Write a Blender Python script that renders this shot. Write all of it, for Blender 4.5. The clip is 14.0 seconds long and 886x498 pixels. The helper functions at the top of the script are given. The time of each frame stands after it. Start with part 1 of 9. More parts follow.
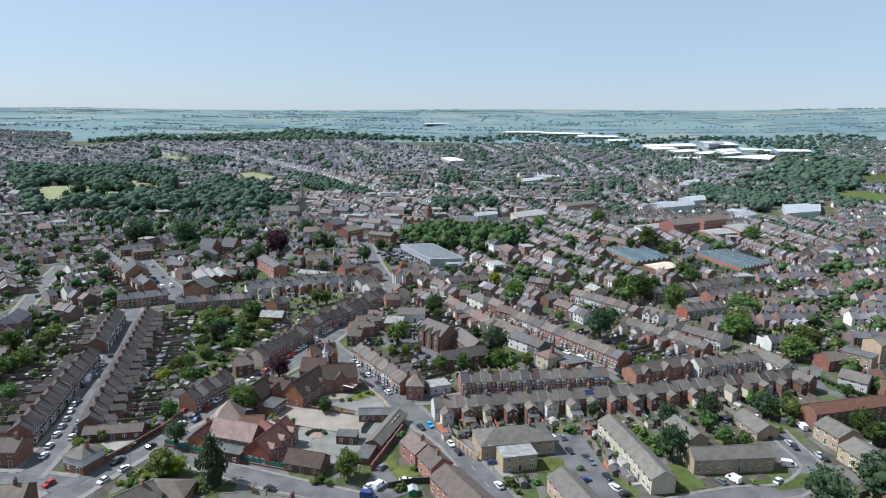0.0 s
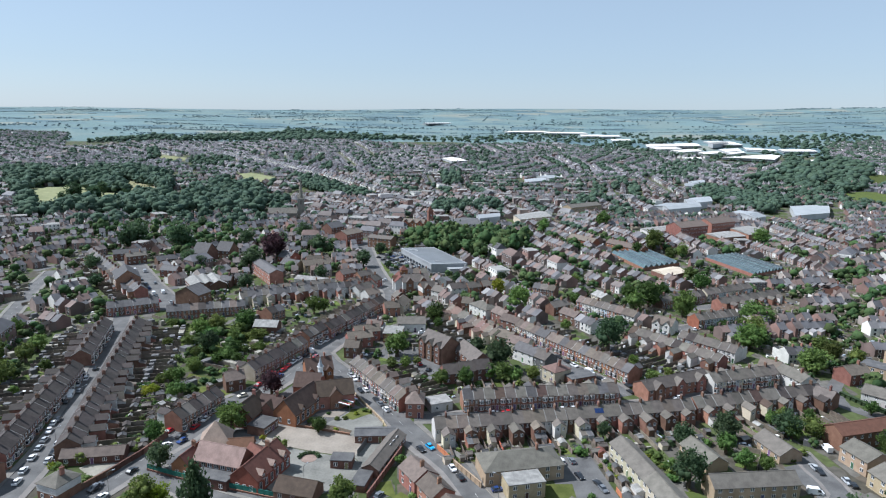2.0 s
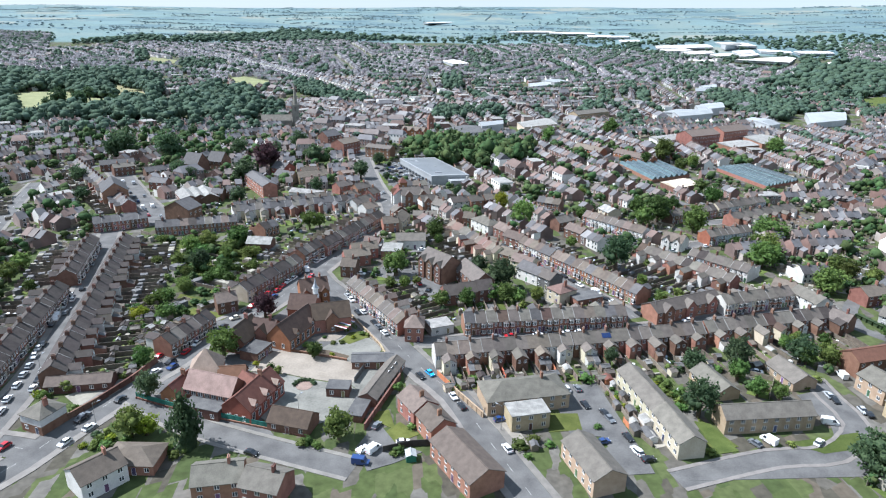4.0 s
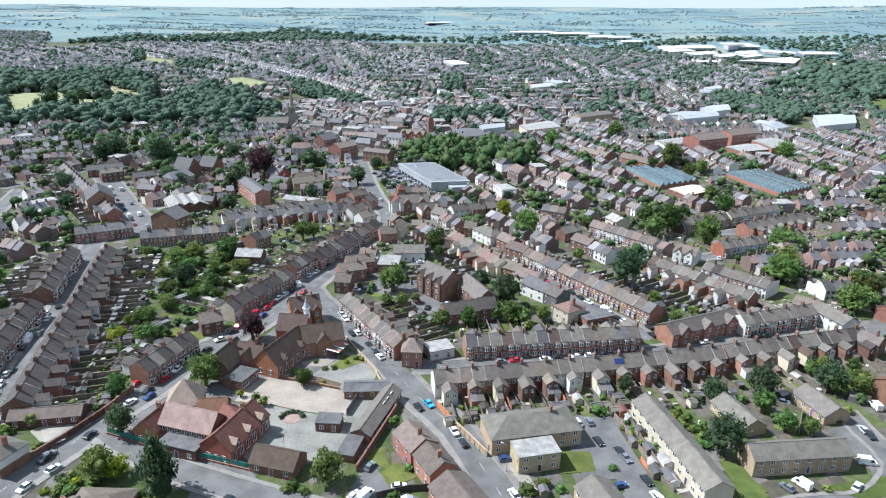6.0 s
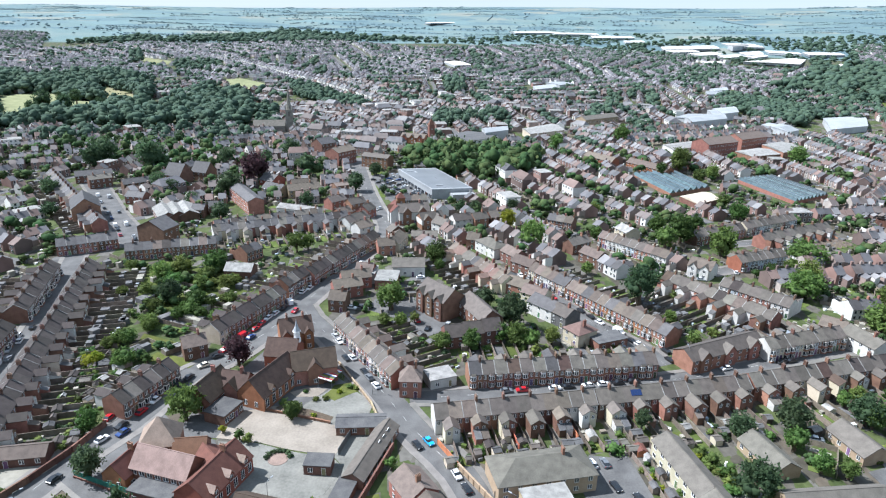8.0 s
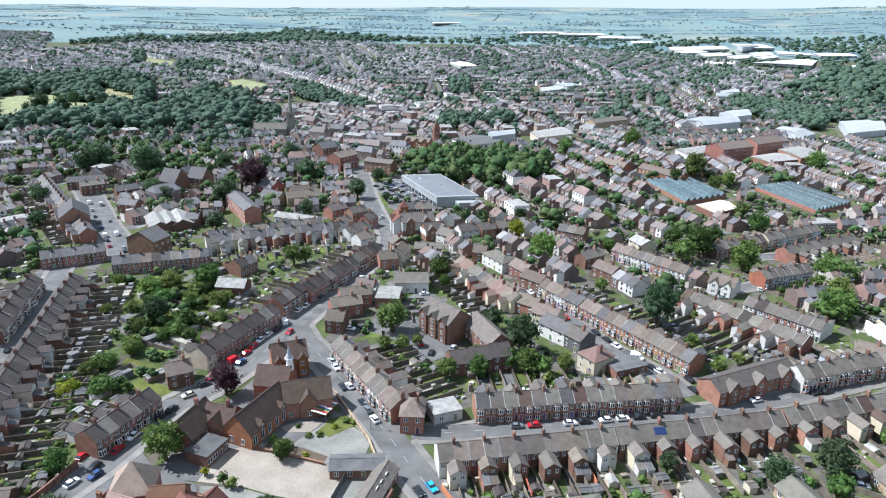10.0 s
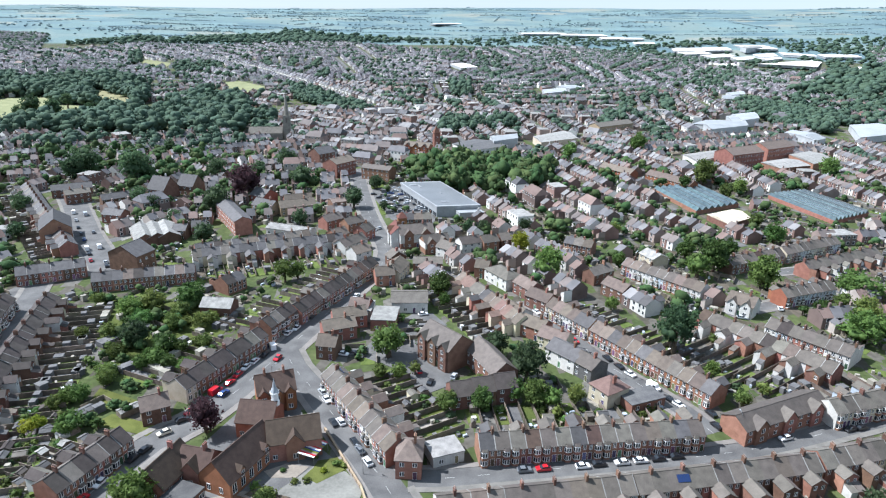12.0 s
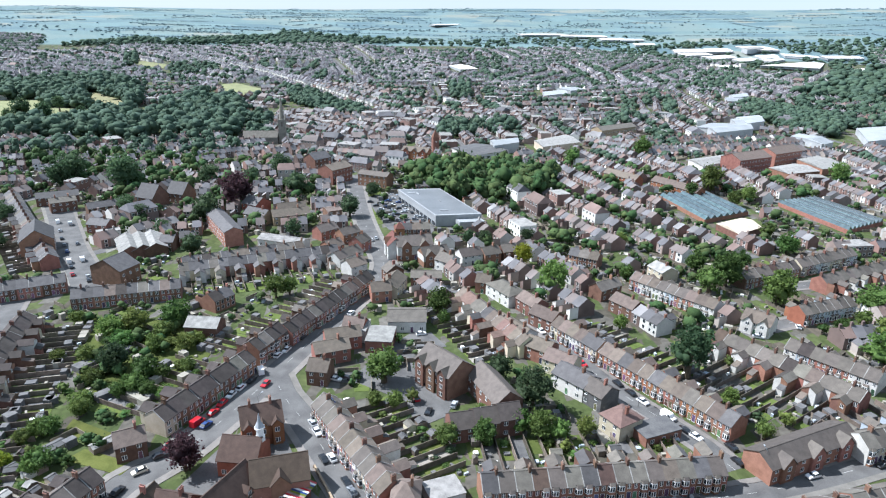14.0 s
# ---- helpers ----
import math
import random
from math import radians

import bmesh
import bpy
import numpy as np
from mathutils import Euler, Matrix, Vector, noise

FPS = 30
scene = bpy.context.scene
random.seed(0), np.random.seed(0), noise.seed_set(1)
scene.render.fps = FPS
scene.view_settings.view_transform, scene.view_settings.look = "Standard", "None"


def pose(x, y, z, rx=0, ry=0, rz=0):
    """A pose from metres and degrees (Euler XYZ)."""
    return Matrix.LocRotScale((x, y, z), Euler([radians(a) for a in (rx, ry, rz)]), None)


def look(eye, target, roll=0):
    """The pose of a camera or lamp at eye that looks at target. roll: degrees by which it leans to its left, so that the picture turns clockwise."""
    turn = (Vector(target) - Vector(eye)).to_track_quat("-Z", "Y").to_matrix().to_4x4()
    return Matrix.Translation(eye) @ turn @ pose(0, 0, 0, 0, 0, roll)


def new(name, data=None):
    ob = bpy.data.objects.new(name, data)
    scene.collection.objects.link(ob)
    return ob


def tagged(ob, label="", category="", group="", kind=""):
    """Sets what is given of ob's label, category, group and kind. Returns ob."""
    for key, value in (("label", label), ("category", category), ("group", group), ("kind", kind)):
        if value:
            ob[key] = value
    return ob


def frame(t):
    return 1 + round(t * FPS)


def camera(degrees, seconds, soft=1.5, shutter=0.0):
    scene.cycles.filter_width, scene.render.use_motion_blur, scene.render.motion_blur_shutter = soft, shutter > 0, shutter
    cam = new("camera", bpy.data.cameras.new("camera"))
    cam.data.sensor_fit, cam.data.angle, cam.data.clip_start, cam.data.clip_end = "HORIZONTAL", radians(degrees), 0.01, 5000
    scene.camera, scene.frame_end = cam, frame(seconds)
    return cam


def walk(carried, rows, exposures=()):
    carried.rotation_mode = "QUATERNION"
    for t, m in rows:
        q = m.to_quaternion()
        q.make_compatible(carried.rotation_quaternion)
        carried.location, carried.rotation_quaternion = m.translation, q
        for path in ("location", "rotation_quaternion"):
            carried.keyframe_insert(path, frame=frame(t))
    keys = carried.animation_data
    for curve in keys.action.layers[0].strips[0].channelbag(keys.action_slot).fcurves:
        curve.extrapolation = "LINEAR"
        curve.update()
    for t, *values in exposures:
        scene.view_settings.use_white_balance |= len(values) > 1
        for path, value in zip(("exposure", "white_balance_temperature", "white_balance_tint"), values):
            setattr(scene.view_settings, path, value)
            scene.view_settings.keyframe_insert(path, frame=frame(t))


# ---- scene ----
import itertools

cam = camera(68.7, 14.0, soft=1.2)
METRES, EYE, TILT, LEAN, TURN = 117.0, 108.0, 0.0, 0.0, 0.0
ROWS = [
    (0.0, 0.0, 0.0, 0.0, 0.19, -11.55, -0.95),
    (0.5, -0.0, 0.0279, 0.0017, 0.23, -11.57, -0.95),
    (1.0, 0.0001, 0.0579, 0.0038, 0.28, -11.58, -0.94),
    (1.5, 0.0001, 0.0896, 0.0057, 0.31, -11.6, -0.94),
    (2.0, 0.0001, 0.1227, 0.0075, 0.33, -11.61, -0.94),
    (2.5, 0.0, 0.1566, 0.0089, 0.35, -11.61, -0.94),
    (2.7, -0.0002, 0.17, 0.0089, 0.355, -11.62, -0.95),
    (2.8, -0.0002, 0.1766, 0.0089, 0.36, -11.94, -0.95),
    (2.9, -0.0002, 0.1833, 0.0089, 0.37, -12.55, -0.95),
    (3.0, -0.0002, 0.1899, 0.0089, 0.38, -13.51, -0.95),
    (3.1, -0.0002, 0.1973, 0.0089, 0.385, -14.72, -0.95),
    (3.2, -0.0002, 0.2047, 0.0089, 0.39, -16.0, -0.95),
    (3.3, -0.0002, 0.212, 0.0089, 0.39, -17.2, -0.95),
    (3.4, -0.0002, 0.2194, 0.0089, 0.395, -18.25, -0.95),
    (3.5, -0.0002, 0.2268, 0.0089, 0.4, -19.05, -0.95),
    (3.65, -0.0002, 0.2379, 0.0089, 0.4, -19.65, -0.95),
    (3.85, -0.0002, 0.2526, 0.0089, 0.405, -19.88, -0.95),
    (5.5, -0.0009, 0.3744, 0.009, 0.42, -19.9, -0.99),
    (6.0, -0.0015, 0.4122, 0.0091, 0.43, -19.89, -1.0),
    (6.5, -0.0019, 0.4501, 0.0093, 0.56, -19.89, -1.0),
    (7.0, -0.0024, 0.4881, 0.0093, 0.56, -19.87, -1.01),
    (7.5, -0.0029, 0.5262, 0.0096, 0.54, -19.89, -1.02),
    (8.0, -0.0033, 0.5642, 0.0098, 0.54, -19.88, -1.03),
    (10.5, -0.0057, 0.7552, 0.011, 1.06, -19.88, -1.04),
    (11.0, -0.0061, 0.7937, 0.0115, 1.06, -19.87, -1.04),
    (11.5, -0.0065, 0.8324, 0.012, 1.06, -19.85, -1.05),
    (12.0, -0.0071, 0.871, 0.0133, 1.05, -19.83, -1.05),
    (12.5, -0.0079, 0.9095, 0.0143, 1.04, -19.82, -1.05),
    (13.0, -0.0082, 0.9467, 0.0153, 1.02, -19.78, -1.05),
    (13.5, -0.0091, 0.9772, 0.0166, 0.98, -19.78, -1.06),
    (14.0, -0.0098, 0.9989, 0.0175, 0.97, -19.77, -1.05),
]
walk(cam, [(t, pose(0, 0, EYE, TILT, LEAN, TURN) @ pose(METRES * x, METRES * y, METRES * z, 90 + pitch, roll, yaw)) for t, x, y, z, yaw, pitch, roll in ROWS], [(0.0, 0.58, 5600, 10), (2.7, 0.58, 5600, 10), (4.2, 1.06, 5600, 10), (14.0, 1.06, 5600, 10)])

# ---- light ----
SUN_AZ, SUN_EL = 279.0, 51.0  # degrees clockwise from +y, and above the horizon
world = bpy.data.worlds.new("world")
scene.world = world
world.use_nodes = True
wn = world.node_tree.nodes
sky = wn.new("ShaderNodeTexSky")
sky.sky_type = "NISHITA"
sky.sun_disc = False
sky.sun_elevation, sky.sun_rotation = radians(SUN_EL), radians(SUN_AZ)
sky.altitude, sky.air_density, sky.dust_density, sky.ozone_density = 100, 1.0, 0.35, 1.8
haze = wn.new("ShaderNodeMix")  # a milky summer sky
haze.data_type = "RGBA"
haze.inputs["Factor"].default_value = 0.52
haze.inputs["B"].default_value = (5.4, 6.45, 7.1, 1)
milk = wn.new("ShaderNodeHueSaturation")
milk.inputs["Saturation"].default_value = 0.72
world.node_tree.links.new(sky.outputs[0], milk.inputs["Color"])
world.node_tree.links.new(milk.outputs[0], haze.inputs["A"])
world.node_tree.links.new(haze.outputs["Result"], wn["Background"].inputs[0])
wn["Background"].inputs[1].default_value = 0.07
sun = new("sun", bpy.data.lights.new("sun", "SUN"))
sun.data.energy, sun.data.angle, sun.data.color = 4.75, radians(0.6), (1.0, 0.945, 0.865)
sun_way = Vector((math.sin(radians(SUN_AZ)) * math.cos(radians(SUN_EL)), math.cos(radians(SUN_AZ)) * math.cos(radians(SUN_EL)), math.sin(radians(SUN_EL))))
sun.matrix_world = look((0, 0, 300), Vector((0, 0, 300)) - sun_way)

# ---- materials ----
def surface(name, dark, light, size=1.0, rough=0.85, fine=8.0, bump=0.25, vary=0.25, metal=0.0, island=False, hue=0.02, spec=0.3, lines=0.0, across=0.3, thin=0.0):
    """Two tones mixed by noise at two scales; each object (or loose island) a shade of its own."""
    m = bpy.data.materials.new(name)
    m.use_nodes = True
    n, link = m.node_tree.nodes, m.node_tree.links.new
    bsdf = n["Principled BSDF"]
    bsdf.inputs["Roughness"].default_value = rough
    bsdf.inputs["Metallic"].default_value = metal
    bsdf.inputs["Specular IOR Level"].default_value = spec
    geo = n.new("ShaderNodeNewGeometry")
    big = n.new("ShaderNodeTexNoise")
    big.inputs["Scale"].default_value, big.inputs["Detail"].default_value = 1.0 / size, 4.0
    small = n.new("ShaderNodeTexNoise")
    small.inputs["Scale"].default_value, small.inputs["Detail"].default_value = fine / size, 2.0
    link(geo.outputs["Position"], big.inputs["Vector"])
    link(geo.outputs["Position"], small.inputs["Vector"])
    add = n.new("ShaderNodeMath")
    add.operation = "MULTIPLY_ADD"
    link(small.outputs["Fac"], add.inputs[0])
    add.inputs[1].default_value = 0.45
    link(big.outputs["Fac"], add.inputs[2])
    spread = n.new("ShaderNodeMapRange")
    spread.inputs["From Min"].default_value, spread.inputs["From Max"].default_value = 0.45, 1.0
    link(add.outputs[0], spread.inputs["Value"])
    mix = n.new("ShaderNodeMix")
    mix.data_type = "RGBA"
    link(spread.outputs[0], mix.inputs["Factor"])
    mix.inputs["A"].default_value, mix.inputs["B"].default_value = (*dark, 1), (*light, 1)
    colour = mix.outputs["Result"]
    height = small.outputs["Fac"]
    if lines:
        wave = n.new("ShaderNodeTexWave")
        wave.bands_direction = "Z"
        wave.inputs["Scale"].default_value = 0.314 / across
        wave.inputs["Distortion"].default_value = 0.6
        link(geo.outputs["Position"], wave.inputs["Vector"])
        shade = n.new("ShaderNodeMix")
        shade.data_type, shade.blend_type = "RGBA", "MULTIPLY"
        shade.inputs["Factor"].default_value = lines
        link(colour, shade.inputs["A"])
        link(wave.outputs["Color"], shade.inputs["B"])
        colour = shade.outputs["Result"]
        height = wave.outputs["Fac"]
    if vary:
        if island:
            pick = geo.outputs["Random Per Island"]
        else:
            pick = n.new("ShaderNodeObjectInfo").outputs["Random"]
        hsv = n.new("ShaderNodeHueSaturation")
        val = n.new("ShaderNodeMapRange")
        val.inputs["To Min"].default_value, val.inputs["To Max"].default_value = 1 - vary, 1 + vary
        link(pick, val.inputs["Value"])
        link(val.outputs[0], hsv.inputs["Value"])
        scramble = n.new("ShaderNodeTexWhiteNoise")
        scramble.noise_dimensions = "1D"
        link(pick, scramble.inputs["W"])
        tone = n.new("ShaderNodeMapRange")
        tone.inputs["To Min"].default_value, tone.inputs["To Max"].default_value = 0.5 - hue, 0.5 + hue
        link(scramble.outputs["Value"], tone.inputs["Value"])
        link(tone.outputs[0], hsv.inputs["Hue"])
        link(colour, hsv.inputs["Color"])
        colour = hsv.outputs["Color"]
    link(colour, bsdf.inputs["Base Color"])
    if bump:
        b = n.new("ShaderNodeBump")
        b.inputs["Strength"].default_value, b.inputs["Distance"].default_value = bump, 0.05 * size
        link(height, b.inputs["Height"])
        link(b.outputs[0], bsdf.inputs["Normal"])
    if thin:
        glow = n.new("ShaderNodeBsdfTranslucent")
        link(colour, glow.inputs["Color"])
        both = n.new("ShaderNodeMixShader")
        both.inputs[0].default_value = thin
        link(bsdf.outputs[0], both.inputs[1])
        link(glow.outputs[0], both.inputs[2])
        link(both.outputs[0], n["Material Output"].inputs["Surface"])
    return m


def plain(name, colour, rough=0.5, metal=0.0, coat=0.0):
    """A smooth painted or glazed surface."""
    m = bpy.data.materials.new(name)
    m.use_nodes = True
    b = m.node_tree.nodes["Principled BSDF"]
    b.inputs["Base Color"].default_value = (*colour, 1)
    b.inputs["Roughness"].default_value, b.inputs["Metallic"].default_value = rough, metal
    b.inputs["Coat Weight"].default_value = coat
    return m


M_ = {}
M_["brick_red"] = surface("brick_red", (0.18, 0.086, 0.06), (0.295, 0.15, 0.108), 2.0, vary=0.3, hue=0.015)
M_["brick_brown"] = surface("brick_brown", (0.0988, 0.0532, 0.038), (0.1824, 0.1026, 0.0722), 2.0, vary=0.3, hue=0.015)
M_["brick_orange"] = surface("brick_orange", (0.2, 0.078, 0.043), (0.3, 0.124, 0.07), 2.0, vary=0.12)
M_["brick_buff"] = surface("brick_buff", (0.288, 0.216, 0.136), (0.4, 0.32, 0.216), 2.0, vary=0.12)
M_["render_white"] = surface("render_white", (0.42, 0.41, 0.38), (0.62, 0.6, 0.57), 3.0, vary=0.1, bump=0.1)
M_["render_cream"] = surface("render_cream", (0.41, 0.3526, 0.2542), (0.5412, 0.4838, 0.3772), 3.0, vary=0.15, bump=0.1)
M_["render_blue"] = surface("render_blue", (0.3255, 0.3856, 0.4416), (0.4025, 0.4503, 0.4907), 3.0, vary=0.1, bump=0.1)
M_["render_pink"] = surface("render_pink", (0.41, 0.2952, 0.246), (0.5084, 0.3854, 0.328), 3.0, vary=0.1, bump=0.1)
M_["stone"] = surface("stone", (0.15, 0.135, 0.115), (0.27, 0.25, 0.215), 2.0, vary=0.1)
M_["slate"] = surface("slate", (0.0738, 0.0636, 0.0542), (0.1257, 0.1082, 0.0923), 1.6, rough=0.75, vary=0.25, spec=0.4)
M_["slate_cool"] = surface("slate_cool", (0.056, 0.053, 0.054), (0.098, 0.093, 0.094), 1.6, rough=0.75, vary=0.3, spec=0.4)
M_["tile_rose"] = surface("tile_rose", (0.125, 0.082, 0.068), (0.2, 0.132, 0.11), 1.6, vary=0.12)
M_["tile_brown"] = surface("tile_brown", (0.094, 0.076, 0.064), (0.156, 0.126, 0.104), 1.6, vary=0.28)
M_["tile_dark"] = surface("tile_dark", (0.0402, 0.0336, 0.0307), (0.0685, 0.0573, 0.0523), 1.6, vary=0.25)
M_["tile_umber"] = surface("tile_umber", (0.0515, 0.0348, 0.0273), (0.0877, 0.0592, 0.0464), 1.6, vary=0.12)
M_["footway"] = surface("footway", (0.13, 0.122, 0.112), (0.215, 0.2, 0.182), 3.0, vary=0.1, fine=12, bump=0.1)
M_["tile_red"] = surface("tile_red", (0.1, 0.0459, 0.0326), (0.1499, 0.0688, 0.049), 1.6, vary=0.12)
M_["tile_pink"] = surface("tile_pink", (0.1872, 0.1379, 0.114), (0.3188, 0.2347, 0.1942), 2.0, vary=0.1)
M_["tile_grey"] = surface("tile_grey", (0.0945, 0.0862, 0.0735), (0.1608, 0.1468, 0.1251), 2.0, vary=0.12)
M_["felt_flat"] = surface("felt_flat", (0.062, 0.062, 0.066), (0.13, 0.127, 0.124), 2.5, vary=0.3)
M_["felt_pale"] = surface("felt_pale", (0.15, 0.145, 0.138), (0.33, 0.32, 0.3), 2.0, vary=0.15)
M_["metal_roof"] = surface("metal_roof", (0.1224, 0.1296, 0.1368), (0.1692, 0.1764, 0.1836), 9.0, rough=0.45, vary=0.0, spec=0.5)
M_["metal_grey"] = surface("metal_grey", (0.3, 0.31, 0.32), (0.45, 0.46, 0.47), 12.0, rough=0.5, vary=0.2)
M_["metal_white"] = surface("metal_white", (0.235, 0.245, 0.255), (0.345, 0.355, 0.36), 12.0, rough=0.5, vary=0.2)
M_["asphalt"] = surface("asphalt", (0.0649, 0.0636, 0.0641), (0.1488, 0.1459, 0.1417), 6.0, vary=0.0, fine=20, bump=0.1)
M_["paving"] = surface("paving", (0.1814, 0.1638, 0.1378), (0.3151, 0.2902, 0.249), 3.0, vary=0.1, fine=12, bump=0.1)
M_["concrete"] = surface("concrete", (0.1122, 0.1107, 0.0987), (0.2373, 0.2322, 0.207), 7.0, vary=0.0, fine=10, bump=0.1)
M_["playground"] = surface("playground", (0.1779, 0.1542, 0.1265), (0.3238, 0.2835, 0.2366), 8.0, vary=0.0, fine=12, bump=0.1)
M_["grass"] = surface("grass", (0.052, 0.068, 0.018), (0.112, 0.128, 0.037), 4.0, vary=0.3, fine=14, hue=0.02, rough=0.95, spec=0.1)
M_["dry_grass"] = surface("dry_grass", (0.16, 0.165, 0.085), (0.25, 0.245, 0.135), 10.0, vary=0.15, fine=9, rough=0.95, spec=0.1)
M_["leaf"] = surface("leaf", (0.053, 0.092, 0.024), (0.15, 0.212, 0.054), 2.2, vary=0.42, fine=3, hue=0.035, bump=0.6, rough=0.7, spec=0.2, thin=0.4)
M_["leaf_lime"] = surface("leaf_lime", (0.15, 0.195, 0.015), (0.285, 0.315, 0.0375), 2.2, vary=0.2, fine=3, bump=0, rough=0.7, spec=0.2, thin=0.5)
M_["leaf_dark"] = surface("leaf_dark", (0.036, 0.066, 0.034), (0.098, 0.145, 0.068), 2.2, vary=0.3, fine=3, bump=0, rough=0.7, spec=0.2, thin=0.5)
M_["leaf_copper"] = surface("leaf_copper", (0.035, 0.02, 0.024), (0.085, 0.045, 0.05), 2.2, vary=0.2, fine=3, bump=0, rough=0.7, spec=0.2, thin=0.5)
# bluer than leaf_mid: distance haze is put into this leaf colour
M_["leaf_far_haze"] = surface("leaf_far_haze", (0.038, 0.063, 0.045), (0.076, 0.113, 0.074), 9.0, vary=0.2, fine=7, bump=1.0, island=True, hue=0.03, rough=0.85, spec=0.1)
M_["leaf_mid"] = surface("leaf_mid", (0.027, 0.05, 0.02), (0.07, 0.106, 0.038), 5.0, vary=0.28, fine=6, bump=1.0, island=True, hue=0.035, rough=0.85, spec=0.1)
# pale blue-green: haze is painted in so hedges sit with the far fields
M_["leaf_hedge_haze"] = surface("leaf_hedge_haze", (0.125, 0.178, 0.19), (0.165, 0.218, 0.226), 20.0, vary=0.2, fine=6, bump=0.5, island=True, rough=0.85, spec=0.1)
M_["bark"] = surface("bark", (0.06, 0.045, 0.03), (0.13, 0.1, 0.07), 0.5, vary=0.2)
M_["fence"] = surface("fence", (0.09, 0.074, 0.06), (0.2, 0.165, 0.132), 1.5, vary=0.4)
M_["fence_green"] = surface("fence_green", (0.02, 0.11, 0.08), (0.05, 0.19, 0.14), 1.5, vary=0.1)
M_["fence_red"] = surface("fence_red", (0.34, 0.1, 0.06), (0.48, 0.17, 0.1), 1.5, vary=0.15)
M_["white_paint"] = surface("white_paint", (0.66, 0.66, 0.64), (0.82, 0.82, 0.8), 1.0, vary=0.08, bump=0.05, rough=0.5)
M_["road_paint"] = surface("road_paint", (0.22, 0.22, 0.21), (0.5, 0.5, 0.48), 0.8, vary=0.0, bump=0.05)
M_["door_paint"] = surface("door_paint", (0.1, 0.05, 0.05), (0.2, 0.12, 0.1), 1.0, vary=0.6, hue=0.4, rough=0.4)
M_["glass"] = plain("glass", (0.028, 0.034, 0.042), 0.08)
M_["glass_roof"] = surface("glass_roof", (0.02, 0.038, 0.048), (0.1, 0.14, 0.15), 2.6, rough=0.3, vary=0.4, bump=0.05, spec=0.6)
M_["solar"] = plain("solar", (0.01, 0.025, 0.09), 0.12, coat=0.5)
M_["rubber"] = plain("rubber", (0.015, 0.015, 0.016), 0.8)
M_["alloy"] = plain("alloy", (0.45, 0.45, 0.46), 0.35, metal=0.8)
M_["lead"] = surface("lead", (0.24, 0.26, 0.28), (0.4, 0.42, 0.44), 1.0, rough=0.5, vary=0.1)
M_["steel"] = plain("steel", (0.24, 0.25, 0.25), 0.4, metal=0.7)
# far walls and roofs greyed and blued, with haze put into the colour
M_["wall_far_haze"] = surface("wall_far_haze", (0.21, 0.175, 0.18), (0.42, 0.37, 0.375), 9.0, vary=0.45, island=True, hue=0.02, bump=0)
M_["roof_far_haze"] = surface("roof_far_haze", (0.095, 0.092, 0.1), (0.185, 0.178, 0.188), 5.0, vary=0.5, island=True, hue=0.012, bump=0)
M_["white_far"] = surface("white_far", (0.5683, 0.5476, 0.5063), (0.7439, 0.7232, 0.6819), 9.0, vary=0.2, island=True, bump=0)


def mixed(name, tones, rough=0.85, spread=0.22, size=6.0):
    """Many houses in one mesh: each takes one of several tones, then a shade of its own and faint stains."""
    m = bpy.data.materials.new(name)
    m.use_nodes = True
    n, link = m.node_tree.nodes, m.node_tree.links.new
    bsdf = n["Principled BSDF"]
    bsdf.inputs["Roughness"].default_value = rough
    bsdf.inputs["Specular IOR Level"].default_value = 0.25
    geo = n.new("ShaderNodeNewGeometry")
    ramp = n.new("ShaderNodeValToRGB")
    ramp.color_ramp.interpolation = "CONSTANT"
    e = ramp.color_ramp.elements
    at = 0.0
    for i, (share, c) in enumerate(tones):
        q = e[i] if i < 2 else e.new(at)
        q.position, q.color = at, (*c, 1)
        at += share
    link(geo.outputs["Random Per Island"], ramp.inputs[0])
    scramble = n.new("ShaderNodeTexWhiteNoise")
    scramble.noise_dimensions = "1D"
    link(geo.outputs["Random Per Island"], scramble.inputs["W"])
    stain = n.new("ShaderNodeTexNoise")
    stain.inputs["Scale"].default_value, stain.inputs["Detail"].default_value = 1.0 / size, 5.0
    link(geo.outputs["Position"], stain.inputs["Vector"])
    both = n.new("ShaderNodeMath")
    both.operation = "MULTIPLY_ADD"
    link(scramble.outputs["Value"], both.inputs[0])
    both.inputs[1].default_value = 2 * spread
    link(stain.outputs["Fac"], both.inputs[2])
    value = n.new("ShaderNodeMath")
    value.operation = "ADD"
    link(both.outputs[0], value.inputs[0])
    value.inputs[1].default_value = 0.5 - spread
    hsv = n.new("ShaderNodeHueSaturation")
    link(value.outputs[0], hsv.inputs["Value"])
    link(ramp.outputs[0], hsv.inputs["Color"])
    link(hsv.outputs[0], bsdf.inputs["Base Color"])
    return m


# tones greyed and cooled to put middle-distance haze into the colour
M_["wall_town"] = mixed("wall_town", [(0.36, (0.215, 0.138, 0.118)), (0.32, (0.152, 0.112, 0.1)), (0.16, (0.27, 0.21, 0.185)), (0.11, (0.33, 0.29, 0.26)), (0.05, (0.5, 0.48, 0.45))])
M_["roof_town"] = mixed("roof_town", [(0.32, (0.124, 0.12, 0.126)), (0.26, (0.142, 0.12, 0.112)), (0.18, (0.09, 0.088, 0.093)), (0.1, (0.152, 0.108, 0.094)), (0.14, (0.195, 0.188, 0.188))], 0.7)
